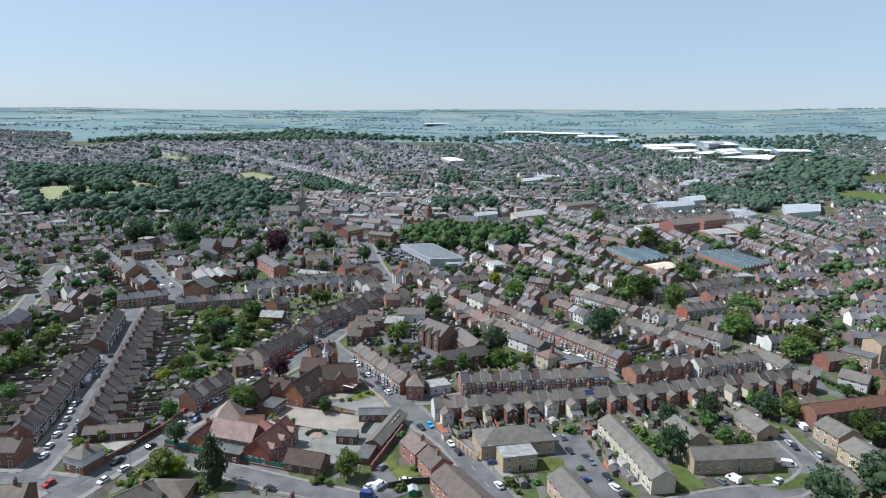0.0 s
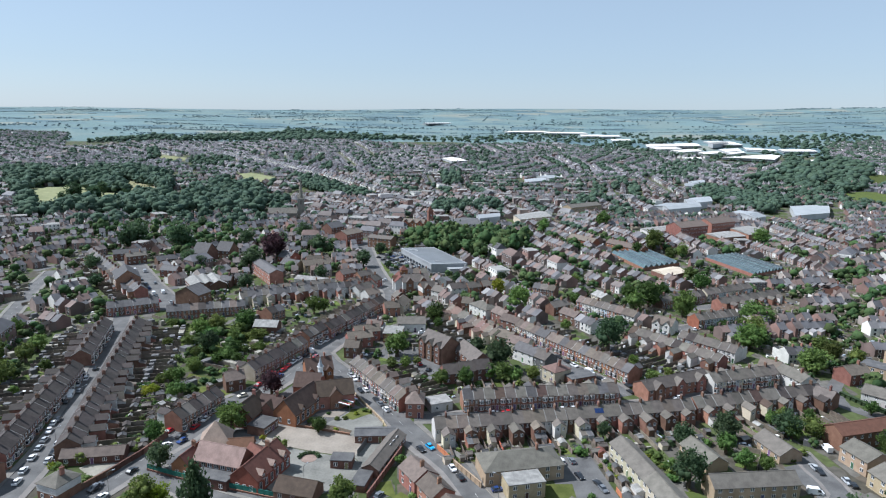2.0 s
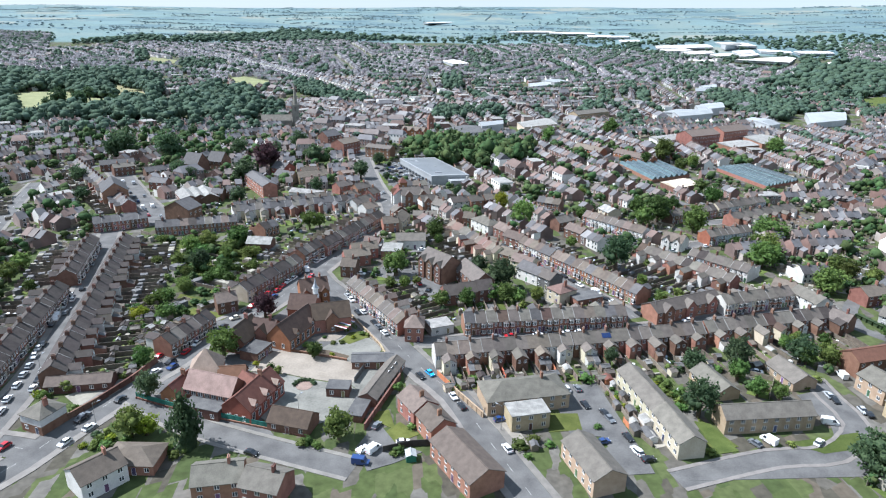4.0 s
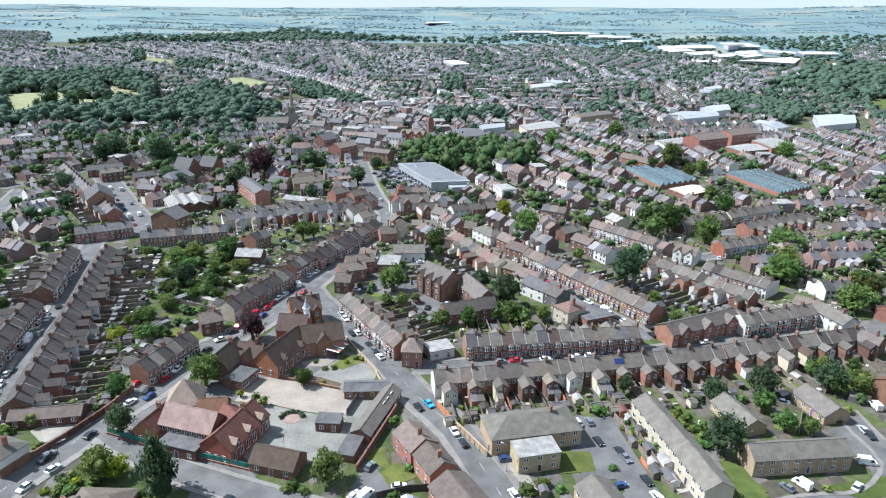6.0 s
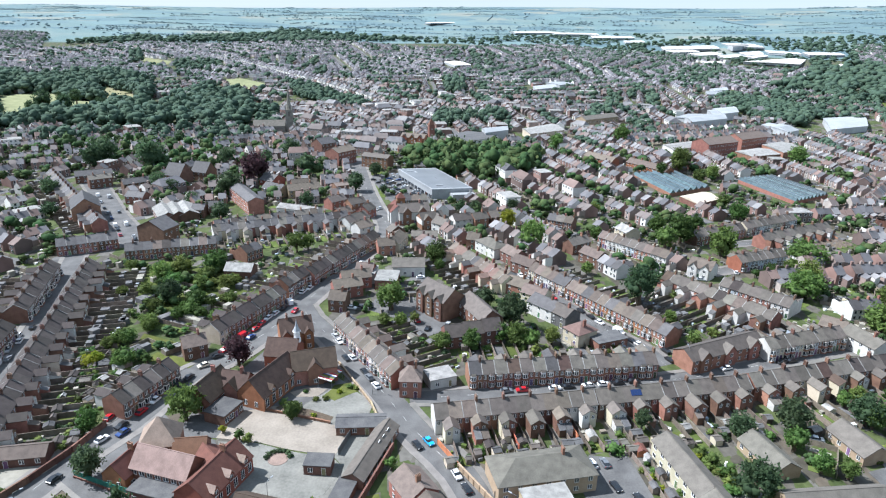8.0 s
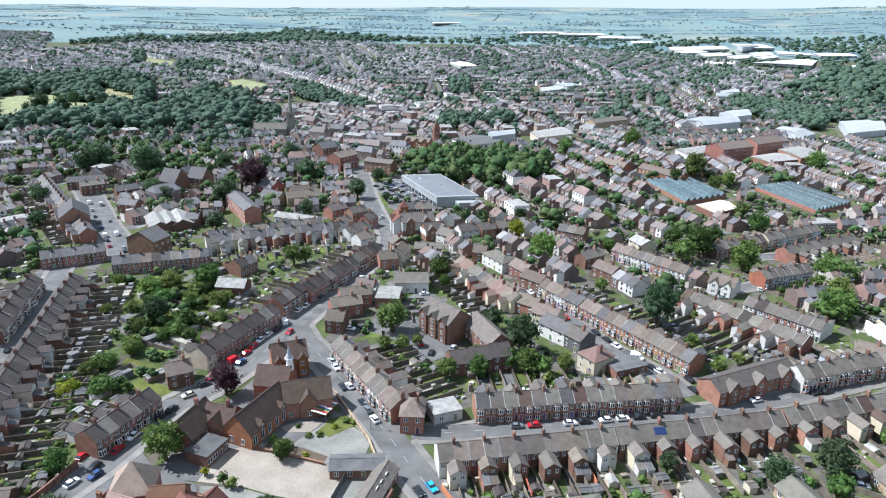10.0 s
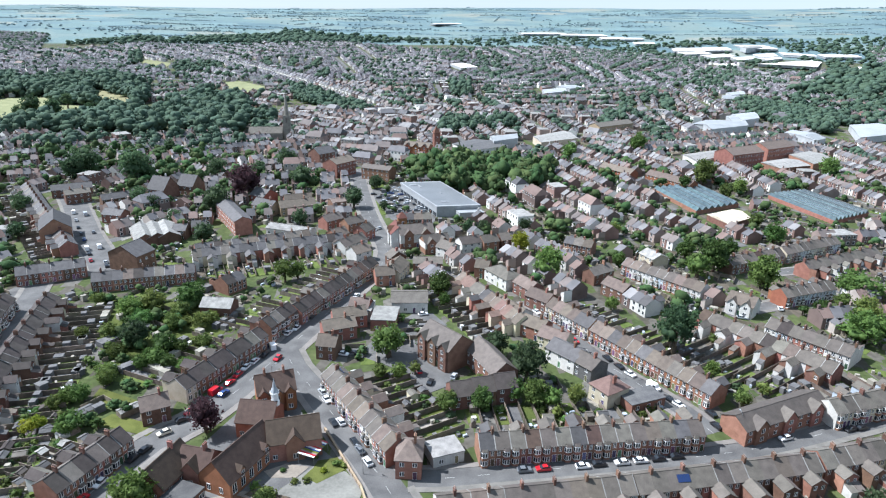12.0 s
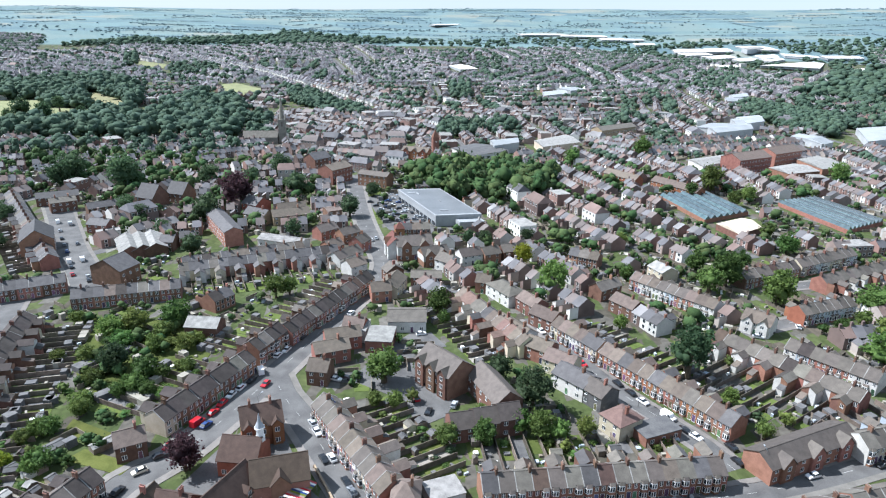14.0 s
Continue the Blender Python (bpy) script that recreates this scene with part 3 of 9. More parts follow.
def block(x, y, turn, w, d, eave, ridge, wall="brick_red", roof="slate", name="house", label="", category="house", hip=False, stacks=1, side=0.25, rows=2, every=3.2, win=(1.2, 1.3), doors=1, group="", gables=0, sides=True, into=None, ends=0, band=""):
    """A free-standing gabled or hipped building with windows on its long sides."""
    floor = eave / rows
    if into:
        base = into.matrix_basis.inverted() @ pose(x, y, 0, 0, 0, turn)
        root = into
    else:
        base = Matrix()
        root = thing(name, x, y, turn, label or f"{WORDS[wall]} {name.replace('_', ' ')} with {'hipped' if hip else 'gabled'} {WORDS[roof]} roof", category, group)

    def part(kind, me, parent, at=None, mat=None):
        return add_part(kind, me, parent, "", base @ at if at is not None else base, mat)

    key = (round(w, 1), round(d, 1), round(eave, 1), round(ridge, 1))
    if hip:
        part("wall", kept(("bw", *key), lambda: Bits().box(-w / 2, -d / 2, 0, w / 2, d / 2, eave).mesh("wall", wall)), root, mat=wall)
        part("roof", kept(("hr", *key), lambda: hip_roof(w, d, eave, ridge)), root, mat=roof)
    elif ridge <= eave:
        part("wall", kept(("bw", *key), lambda: Bits().box(-w / 2, -d / 2, 0, w / 2, d / 2, eave).mesh("wall", wall)), root, mat=wall)
        part("roof", kept(("fr", *key), lambda: Bits().box(-w / 2 - 0.15, -d / 2 - 0.15, eave, w / 2 + 0.15, d / 2 + 0.15, eave + 0.25).mesh("roof", roof)), root, mat=roof)
    else:
        part("wall", kept(("gw", *key), lambda: gable_wall(w, d, eave, ridge)), root, mat=wall)
        part("roof", kept(("gr", *key, side), lambda: gable_roof(w, d, eave, ridge, 0.35, side)), root, mat=roof)
    if band:
        part("render_band", kept(("band", *key), lambda: Bits().box(-w / 2 - 0.04, -d / 2 - 0.04, 2.7, w / 2 + 0.04, d / 2 + 0.04, eave - 0.02).mesh("render_band", band)), root)
    for i in range(stacks):
        part("chimney", chimney_mesh(ridge, pots=3), root, at=pose((i + 0.5) / stacks * w - w / 2 + (w * 0.22 if stacks == 1 else 0), 0, 0))
    n = max(1, int(w / every))
    ww, wh = win
    seen = math.sin(radians(turn)) * x + math.cos(radians(turn)) * (40 - y) > 0 or sides == 2
    shown = -math.sin(radians(turn)) * x - math.cos(radians(turn)) * (40 - y) > -40
    for i in range(n):
        u = (i + 0.5) * w / n - w / 2
        for s in range(rows):
            z = s * floor + 0.95
            if s == 0 and doors and i == n // 2:
                part("door", door_mesh(), root, at=pose(u, -d / 2, 0))
            elif shown:
                part("window", window_mesh(ww, wh), root, at=pose(u, -d / 2, z))
            if sides and seen:
                part("window", window_mesh(ww, wh), root, at=pose(u, d / 2, z, 0, 0, 180))
    for i in range(gables):
        u = (i + 0.5) * w / gables - w / 2
        gw = min(4.6, w / gables * 0.7)
        gt = eave + gw * 0.55
        g = part("gable", kept(("gg", round(gw, 1), eave, d), lambda: Bits().extrude([(-gw / 2, 0), (gw / 2, 0), (gw / 2, eave), (0, gt), (-gw / 2, eave)], "y", -d / 2 - 0.7, -d / 2 + 1.2).mesh("gable", wall)), root, at=pose(u, 0, 0), mat=wall)
        def top():
            b = Bits()
            for s in (-1, 1):
                b.extrude([(s * (gw / 2 + 0.3), eave - 0.3), (s * (gw / 2 + 0.3), eave - 0.15), (0, gt + 0.18), (0, gt + 0.02)], "y", -d / 2 - 1.0, -d / 2 + 2.6)
            return b.mesh("gable_roof", roof)
        add_part("roof", kept(("gt", round(gw, 1), eave, d), top), g, mat=roof)
        for s in range(rows):
            add_part("window", window_mesh(1.3, 1.4), g, at=pose(0, -d / 2 - 0.7, s * floor + 0.9))
    for i in range(ends):
        for e in (-1, 1):
            for u in ((-d / 5, d / 5) if ends == 1 else (-d / 4, 0, d / 4)):
                if i == 0:
                    for q in range(rows):
                        part("window", window_mesh(1.1, 1.7), root, at=pose(e * w / 2, u, q * floor + 1.0, 0, 0, 90 * e))
    c, s_ = math.cos(radians(turn)) * w / 2, math.sin(radians(turn)) * w / 2
    claim(x - c, y - s_, x + c, y + s_, d / 2 + 1.5)
    return root


def dormers(into, x, y, turn, w, d, eave, ridge, n, wall, roof, side=-1):
    """Small gabled dormers breaking the eaves of a wing."""
    base = into.matrix_basis.inverted() @ pose(x, y, 0, 0, 0, turn) @ pose(0, 0, 0, 0, 0, 0 if side < 0 else 180)
    def body():
        return Bits().extrude([(-0.9, eave - 1.2), (0.9, eave - 1.2), (0.9, eave + 0.9), (0, eave + 2.1), (-0.9, eave + 0.9)], "y", -d / 2 - 0.15, -d / 2 + 2.2).mesh("dormer", wall)
    def top():
        b = Bits()
        for s in (-1, 1):
            b.extrude([(s * 1.15, eave + 0.7), (s * 1.15, eave + 0.84), (0, eave + 2.32), (0, eave + 2.16)], "y", -d / 2 - 0.4, -d / 2 + 2.6)
        return b.mesh("roof", roof)
    for i in range(n):
        u = (i + 0.5) * w / n - w / 2
        g = part("dormer", kept(("dm", wall, eave, d), body), into, at=base @ pose(u, 0, 0))
        part("roof", kept(("dt", roof, eave, d), top), g)
        part("window", window_mesh(1.1, 1.7), g, at=pose(0, -d / 2 - 0.15, eave - 0.8))


# ---- trees ----
def leaf_cloud(seed, n_clumps, per, r, h, size, shape="round"):
    """Leaf clumps set through a crown, as loose facets facing every way."""
    g = np.random.default_rng(seed)
    c = []
    while len(c) < n_clumps:
        p = g.uniform(-1, 1, 3)
        q = np.linalg.norm(p)
        if not 0.35 < q < 1:
            continue
        if shape == "cone":
            k = min(1.0, (1 - (p[2] + 1) / 2) * 1.45 + 0.12)
            p = np.array([p[0] * k, p[1] * k, p[2]])
        if p[2] < -0.75 and g.random() < 0.7:
            continue
        c.append(p)
    c = np.array(c)
    centre = c * np.array([r, r, h / 2])
    spread = (0.26 if n_clumps > 20 else 0.36) * r
    pts = np.repeat(centre, per, 0) + g.normal(0, 1, (n_clumps * per, 3)) * spread * np.array([1, 1, 0.8]) * 0.6
    n = len(pts)
    a = g.normal(0, 1, (n, 3))
    a /= np.linalg.norm(a, axis=1)[:, None]
    b = np.cross(a, g.normal(0, 1, (n, 3)))
    b /= np.linalg.norm(b, axis=1)[:, None]
    s = (size * g.uniform(0.6, 1.3, n))[:, None]
    quad = np.stack([pts - a * s, pts - b * s * 0.7, pts + a * s, pts + b * s * 0.7], 1)
    return quad.reshape(-1, 3)


GOLD = (1 + 5 ** 0.5) / 2
ICO = np.array([(-1, GOLD, 0), (1, GOLD, 0), (-1, -GOLD, 0), (1, -GOLD, 0), (0, -1, GOLD), (0, 1, GOLD), (0, -1, -GOLD), (0, 1, -GOLD), (GOLD, 0, -1), (GOLD, 0, 1), (-GOLD, 0, -1), (-GOLD, 0, 1)]) / math.hypot(1, GOLD)
ICO_FACES = np.array([(i, j, k) for i, j, k in itertools.combinations(range(12), 3) if max(np.linalg.norm(ICO[i] - ICO[j]), np.linalg.norm(ICO[j] - ICO[k]), np.linalg.norm(ICO[i] - ICO[k])) < 1.1])
for q in ICO_FACES:
    if np.dot(np.cross(ICO[q[1]] - ICO[q[0]], ICO[q[2]] - ICO[q[0]]), ICO[q[0]]) < 0:
        q[1], q[2] = q[2], q[1]


def lumps(seed, n, h=1.9, size=0.55, shape="round"):
    """A crown of uneven rounded leaf masses, as vertices of n knobbly lumps."""
    g = np.random.default_rng(seed)
    out = []
    for i in range(n):
        t = 2 * math.pi * (i + g.uniform(-0.3, 0.3)) / max(1, n - 1)
        if i == 0:
            c, s = np.array([0, 0, h * 0.5 * 0.45]), size * 1.15
        else:
            c, s = np.array([math.cos(t) * 0.55, math.sin(t) * 0.55, g.uniform(-0.5, 0.3) * h / 2]), size * g.uniform(0.75, 1.1)
        if shape == "cone":
            z = (i + 0.5) / n
            c, s = np.array([math.cos(t) * 0.3 * (1 - z), math.sin(t) * 0.3 * (1 - z), (z - 0.5) * h]), 0.62 * (1.08 - z)
        out.append(c + ICO * s * g.uniform(0.72, 1.22, (12, 1)) * np.array([1, 1, h / 2 if shape != "cone" else 0.6]))
    return np.concatenate(out)


def lump_mesh(name, v, mat, leaves=None):
    """Lumps, and if given loose leaf facets over them, as one mesh."""
    n = len(v) // 12
    f = (ICO_FACES[None] + 12 * np.arange(n)[:, None, None]).reshape(-1)
    quads = 0 if leaves is None else len(leaves) // 4
    loops = np.concatenate([f, np.arange(quads * 4) + len(v)])
    co = v if leaves is None else np.concatenate([v, leaves])
    me = bpy.data.meshes.new(name)
    me.vertices.add(len(co))
    me.vertices.foreach_set("co", np.ascontiguousarray(co, dtype=np.float32).ravel())
    me.loops.add(len(loops))
    me.loops.foreach_set("vertex_index", loops.astype(np.int32))
    me.polygons.add(n * 20 + quads)
    me.polygons.foreach_set("loop_start", np.concatenate([np.arange(n * 20) * 3, n * 60 + np.arange(quads) * 4]).astype(np.int32))
    me.polygons.foreach_set("use_smooth", np.array([True] * (n * 20) + [False] * quads))
    me.materials.append(M_[mat])
    me.update(calc_edges=True)
    me.validate()
    return me


def trunk_mesh(high, r):
    b = Bits().cyl(0, 0, 0, high * 0.55, r, r * 0.7, 7).cyl(0, 0, high * 0.55, high * 0.95, r * 0.7, r * 0.2, 6)
    for k in range(5):
        t = k * 1.3
        x, y = math.cos(t), math.sin(t)
        z0, z1 = high * (0.4 + 0.06 * k), high * (0.68 + 0.05 * k)
        q = r * 0.4
        b.poly([(-q * y, q * x, z0), (q * y, -q * x, z0), (0, 0, z0 + q), (x * high * 0.25, y * high * 0.25, z1)], [(0, 1, 3), (1, 2, 3), (2, 0, 3)])
    return b.mesh("trunk", "bark")


CROWNS = {}
for i in range(5):
    CROWNS["round", i] = lump_mesh("crown", lumps(i, 9, 1.7, 0.42), "leaf", leaf_cloud(i, 60, 24, 1.0, 2.0, 0.1))
    CROWNS["small", i] = lump_mesh("crown", lumps(50 + i, 5, 1.6, 0.52), "leaf", leaf_cloud(50 + i, 16, 12, 1.0, 1.8, 0.16))
CROWNS["cone", 0] = lump_mesh("crown", lumps(90, 12, 2.0, 0.5, "cone"), "leaf_dark", leaf_cloud(90, 52, 26, 1.0, 2.0, 0.1, "cone"))
TRUNKS = [trunk_mesh(1.0, 0.055), trunk_mesh(1.0, 0.075)]
LEAFWORD = {"leaf": "green", "leaf_lime": "bright yellow-green", "leaf_dark": "dark green", "leaf_copper": "dark copper-purple"}


def tree(x, y, r, h, mat="leaf", shape="round", k=None):
    """A tree h high with a crown of radius r on a limbed trunk."""
    k = rnd.randrange(5) if k is None else k
    root = thing("conifer" if shape == "cone" else "tree", x, y, rnd.uniform(0, 360), f"{LEAFWORD[mat]} {'conical conifer' if shape == 'cone' else 'broadleaf tree with full uneven crown'}", "tree", "trees")
    low = -0.06 * h if shape == "cone" else min(0.28 * h, max(0.4, h - 2.0 * r))
    ch = (h - low) / 2
    me = CROWNS["cone", 0] if shape == "cone" else CROWNS["round" if r > 2.4 else "small", k]
    part("crown", me, root, at=Matrix.LocRotScale((0, 0, low + ch * 0.95), None, (r * 0.84, r * 0.84 * rnd.uniform(0.88, 1.1), ch * 0.88)), mat=mat)
    part("trunk", TRUNKS[k % 2], root, at=Matrix.Diagonal((h, h, h * 0.8, 1)))
    return root


BUSHES = []


def bush(x, y, r, mat="leaf"):
    BUSHES.append((x, y, r, mat, rnd.uniform(0, 6)))


def plant_bush(x, y, r, mat, way, k):
    ob = new("bush", CROWNS["small", k % 5])
    ob.matrix_basis = Matrix.LocRotScale((x, y, land(x, y) + r * 0.62), Euler((0, 0, way)), (r, r * (0.85 + 0.07 * (k % 4)), r * (0.75 + 0.08 * (k % 3))))
    ob.material_slots[0].link = "OBJECT"
    ob.material_slots[0].material = M_[mat]
    tagged(ob, f"{LEAFWORD[mat]} garden bush on the ground", "bush", "bushes")


def car_meshes(kind):
    """Body, glass and wheel of a hatchback or a van, front towards +x."""
    if kind == "van":
        low = [(-2.5, 0.3), (2.5, 0.3), (2.55, 0.95), (1.7, 1.15), (1.25, 2.0), (1.0, 2.2), (-2.45, 2.25), (-2.5, 1.2)]
        glass = [(1.62, 1.2), (1.2, 1.98), (0.4, 1.98), (0.4, 1.2)]
        hw = 0.98
    else:
        low = [(-2.1, 0.32), (2.08, 0.32), (2.15, 0.62), (2.0, 0.82), (0.95, 0.98), (-1.75, 1.02), (-2.1, 0.9)]
        glass = [(1.0, 0.97), (0.3, 1.42), (-1.2, 1.44), (-1.95, 1.0)]
        hw = 0.88
    body = Bits().extrude(low, "y", -hw, hw)
    if kind == "van":
        pane = Bits().extrude(glass, "y", -hw - 0.01, hw + 0.01)
    else:
        pane = Bits()
        n = len(glass)
        p = [(u, -hw + 0.04 + (0.16 if v > 1.2 else 0), v) for u, v in glass] + [(u, hw - 0.04 - (0.16 if v > 1.2 else 0), v) for u, v in glass]
        pane.poly(p, [tuple(range(n))[::-1], tuple(range(n, 2 * n))] + [(i, (i + 1) % n, n + (i + 1) % n, n + i) for i in range(n)])
        top = Bits().extrude([(0.28, 1.4), (-1.22, 1.42), (-1.2, 1.48), (0.2, 1.47)], "y", -hw + 0.2, hw - 0.2)
    me = body.mesh("body", "car_white")
    gl = pane.mesh("glazing", "glass")
    roof = top.mesh("roof", "car_white") if kind != "van" else None
    w = Bits()
    n = 10
    ring = lambda y, r: [(r * math.cos(2 * math.pi * i / n), y, 0.33 + r * math.sin(2 * math.pi * i / n)) for i in range(n)]
    w.poly(ring(-0.11, 0.33) + ring(0.11, 0.33), [tuple(range(n)), tuple(range(n, 2 * n))] + [(i, (i + 1) % n, n + (i + 1) % n, n + i) for i in range(n)], 0)
    w.poly(ring(-0.13, 0.2) + ring(0.13, 0.2), [tuple(range(n)), tuple(range(n, 2 * n))] + [(i, (i + 1) % n, n + (i + 1) % n, n + i) for i in range(n)], 1)
    lamp = Bits().box(-0.04, -0.16, -0.08, 0.05, 0.16, 0.08).mesh("headlight", "white_paint")
    tail = Bits().box(-0.05, -0.14, -0.1, 0.04, 0.14, 0.1).mesh("tail_light", "car_red")
    return me, gl, roof, w.mesh("wheel", "rubber", "alloy"), lamp, tail, hw


CARS = {k: car_meshes(k) for k in ("car", "van")}


def car(x, y, turn, paint="silver", kind="car", z=0.09, lights=False, far=False):
    me, gl, roof, wheel, lamp, tail, hw = CARS[kind]
    root = thing(kind, x, y, turn, f"{'pale blue' if paint == 'sky' else paint} {'panel van' if kind == 'van' else 'hatchback car'} standing on the asphalt", kind, "vehicles", z)
    root.matrix_basis = root.matrix_basis @ Matrix.Diagonal((0.9, 0.92, 0.95, 1))
    part("body", me, root, mat="car_" + paint)
    part("glazing", gl, root)
    if roof:
        part("roof", roof, root, mat="car_" + paint)
    for u in () if far or y > 222 else (-1.35, 1.35):
        for v in (-1, 1):
            part("wheel", wheel, root, at=pose(u, v * (hw - 0.1), 0))
    f = 2.5 if kind == "van" else 2.1
    for v in (-1, 1) if lights else ():
        part("headlight", lamp, root, at=pose(f, v * 0.62, 0.72))
        part("tail_light", tail, root, at=pose(-f, v * 0.66, 0.8))
    return root


# ---- roads ----
def ribbon(pts, half, z):
    """The two edges of a strip along a line."""
    out = []
    for i, p in enumerate(pts):
        a, b = pts[max(0, i - 1)], pts[min(len(pts) - 1, i + 1)]
        dx, dy = b[0] - a[0], b[1] - a[1]
        l = math.hypot(dx, dy)
        out.append(((p[0] - dy / l * half, p[1] + dx / l * half), (p[0] + dy / l * half, p[1] - dx / l * half)))
    return out


def smooth(pts, step=6.0):
    """A rounded line through the given points."""
    q = [pts[0], *pts, pts[-1]]
    out = []
    for i in range(1, len(q) - 2):
        p0, p1, p2, p3 = (Vector(p) for p in q[i - 1:i + 3])
        n = max(1, int((p2 - p1).length / step))
        for k in range(n):
            t = k / n
            out.append(tuple(0.5 * (2 * p1 + (p2 - p0) * t + (2 * p0 - 5 * p1 + 4 * p2 - p3) * t * t + (3 * p1 - p0 - 3 * p2 + p3) * t ** 3)))
    return out + [tuple(pts[-1])]


ROADS = []


def road(pts, width=7.0, walkway=1.9, marks=True):
    """Lays the line of a street and keeps its ground free."""
    line = smooth(pts)
    ROADS.append((line, width, walkway, marks))
    for p, q in zip(line, line[1:]):
        claim(*p, *q, width / 2 + walkway, 2)


def on_other(x, y, own, extra=0.2):
    """Whether a place lies on the carriageway of another street."""
    for i, (line, width, _, _) in enumerate(ROADS):
        if i != own and any((x - p[0]) ** 2 + (y - p[1]) ** 2 < (width / 2 + extra) ** 2 + 9 and seg_dist(x, y, p, q) < width / 2 + extra for p, q in zip(line, line[1:])):
            return True
    return False


def seg_dist(x, y, p, q):
    dx, dy = q[0] - p[0], q[1] - p[1]
    t = max(0.0, min(1.0, ((x - p[0]) * dx + (y - p[1]) * dy) / (dx * dx + dy * dy + 1e-9)))
    return math.hypot(p[0] + dx * t - x, p[1] + dy * t - y)


def lay_roads():
    """Asphalt with raised pavements either side, open where streets meet, and worn dashes along the middle."""
    for k, (line, width, walkway, marks) in enumerate(ROADS):
        lift = 0.03 + 0.004 * k
        fine = []
        for p, q in zip(line, line[1:]):
            n = max(1, int(math.dist(p, q) / 2.5))
            fine += [(p[0] + (q[0] - p[0]) * i / n, p[1] + (q[1] - p[1]) * i / n) for i in range(n)]
        fine.append(line[-1])
        hz = [land(*p) for p in fine]
        inner, outer = ribbon(fine, width / 2, 0), ribbon(fine, width / 2 + walkway, 0)
        b = Bits()
        for i in range(len(fine) - 1):
            (a0, a1), (b0, b1) = inner[i], inner[i + 1]
            b.poly([(*a0, hz[i] + lift), (*a1, hz[i] + lift), (*b1, hz[i + 1] + lift), (*b0, hz[i + 1] + lift)], [(0, 1, 2, 3)])
        tagged(new("road", b.mesh("road", "asphalt")), "grey asphalt street with worn white lines", "road", kind="structure")
        top = 0.15 + 0.002 * k
        for s in (0, 1) if walkway else ():
            b = Bits()
            for i in range(len(fine) - 1):
                p, q, r2, s2 = inner[i][s], inner[i + 1][s], outer[i + 1][s], outer[i][s]
                if on_other((p[0] + r2[0]) / 2, (p[1] + r2[1]) / 2, k):
                    continue
                z0, z1 = hz[i], hz[i + 1]
                b.poly([(*p, z0 + top), (*q, z1 + top), (*r2, z1 + top), (*s2, z0 + top), (*p, z0), (*q, z1), (*r2, z1), (*s2, z0)], [(0, 1, 2, 3), (0, 1, 5, 4), (3, 2, 6, 7)])
            if b.v:
                tagged(new("pavement", b.mesh("pavement", "footway")), "grey paved footway with raised kerb", "pavement", kind="structure")
        if marks:
            b = Bits()
            for i in range(0, len(fine) - 1, 3):
                p, q = Vector(fine[i]), Vector(fine[i + 1])
                d = q - p
                if d.length < 0.5 or on_other(p.x, p.y, k):
                    continue
                n = Vector((-d.y, d.x)).normalized() * 0.055
                b.poly([(*(p + n), hz[i] + lift + 0.008), (*(p - n), hz[i] + lift + 0.008), (*(q - n), hz[i] + lift + 0.008), (*(q + n), hz[i] + lift + 0.008)], [(0, 1, 2, 3)])
            tagged(new("road_marking", b.mesh("road_marking", "road_paint")), "worn white centre dashes on the street", "road marking", kind="structure")


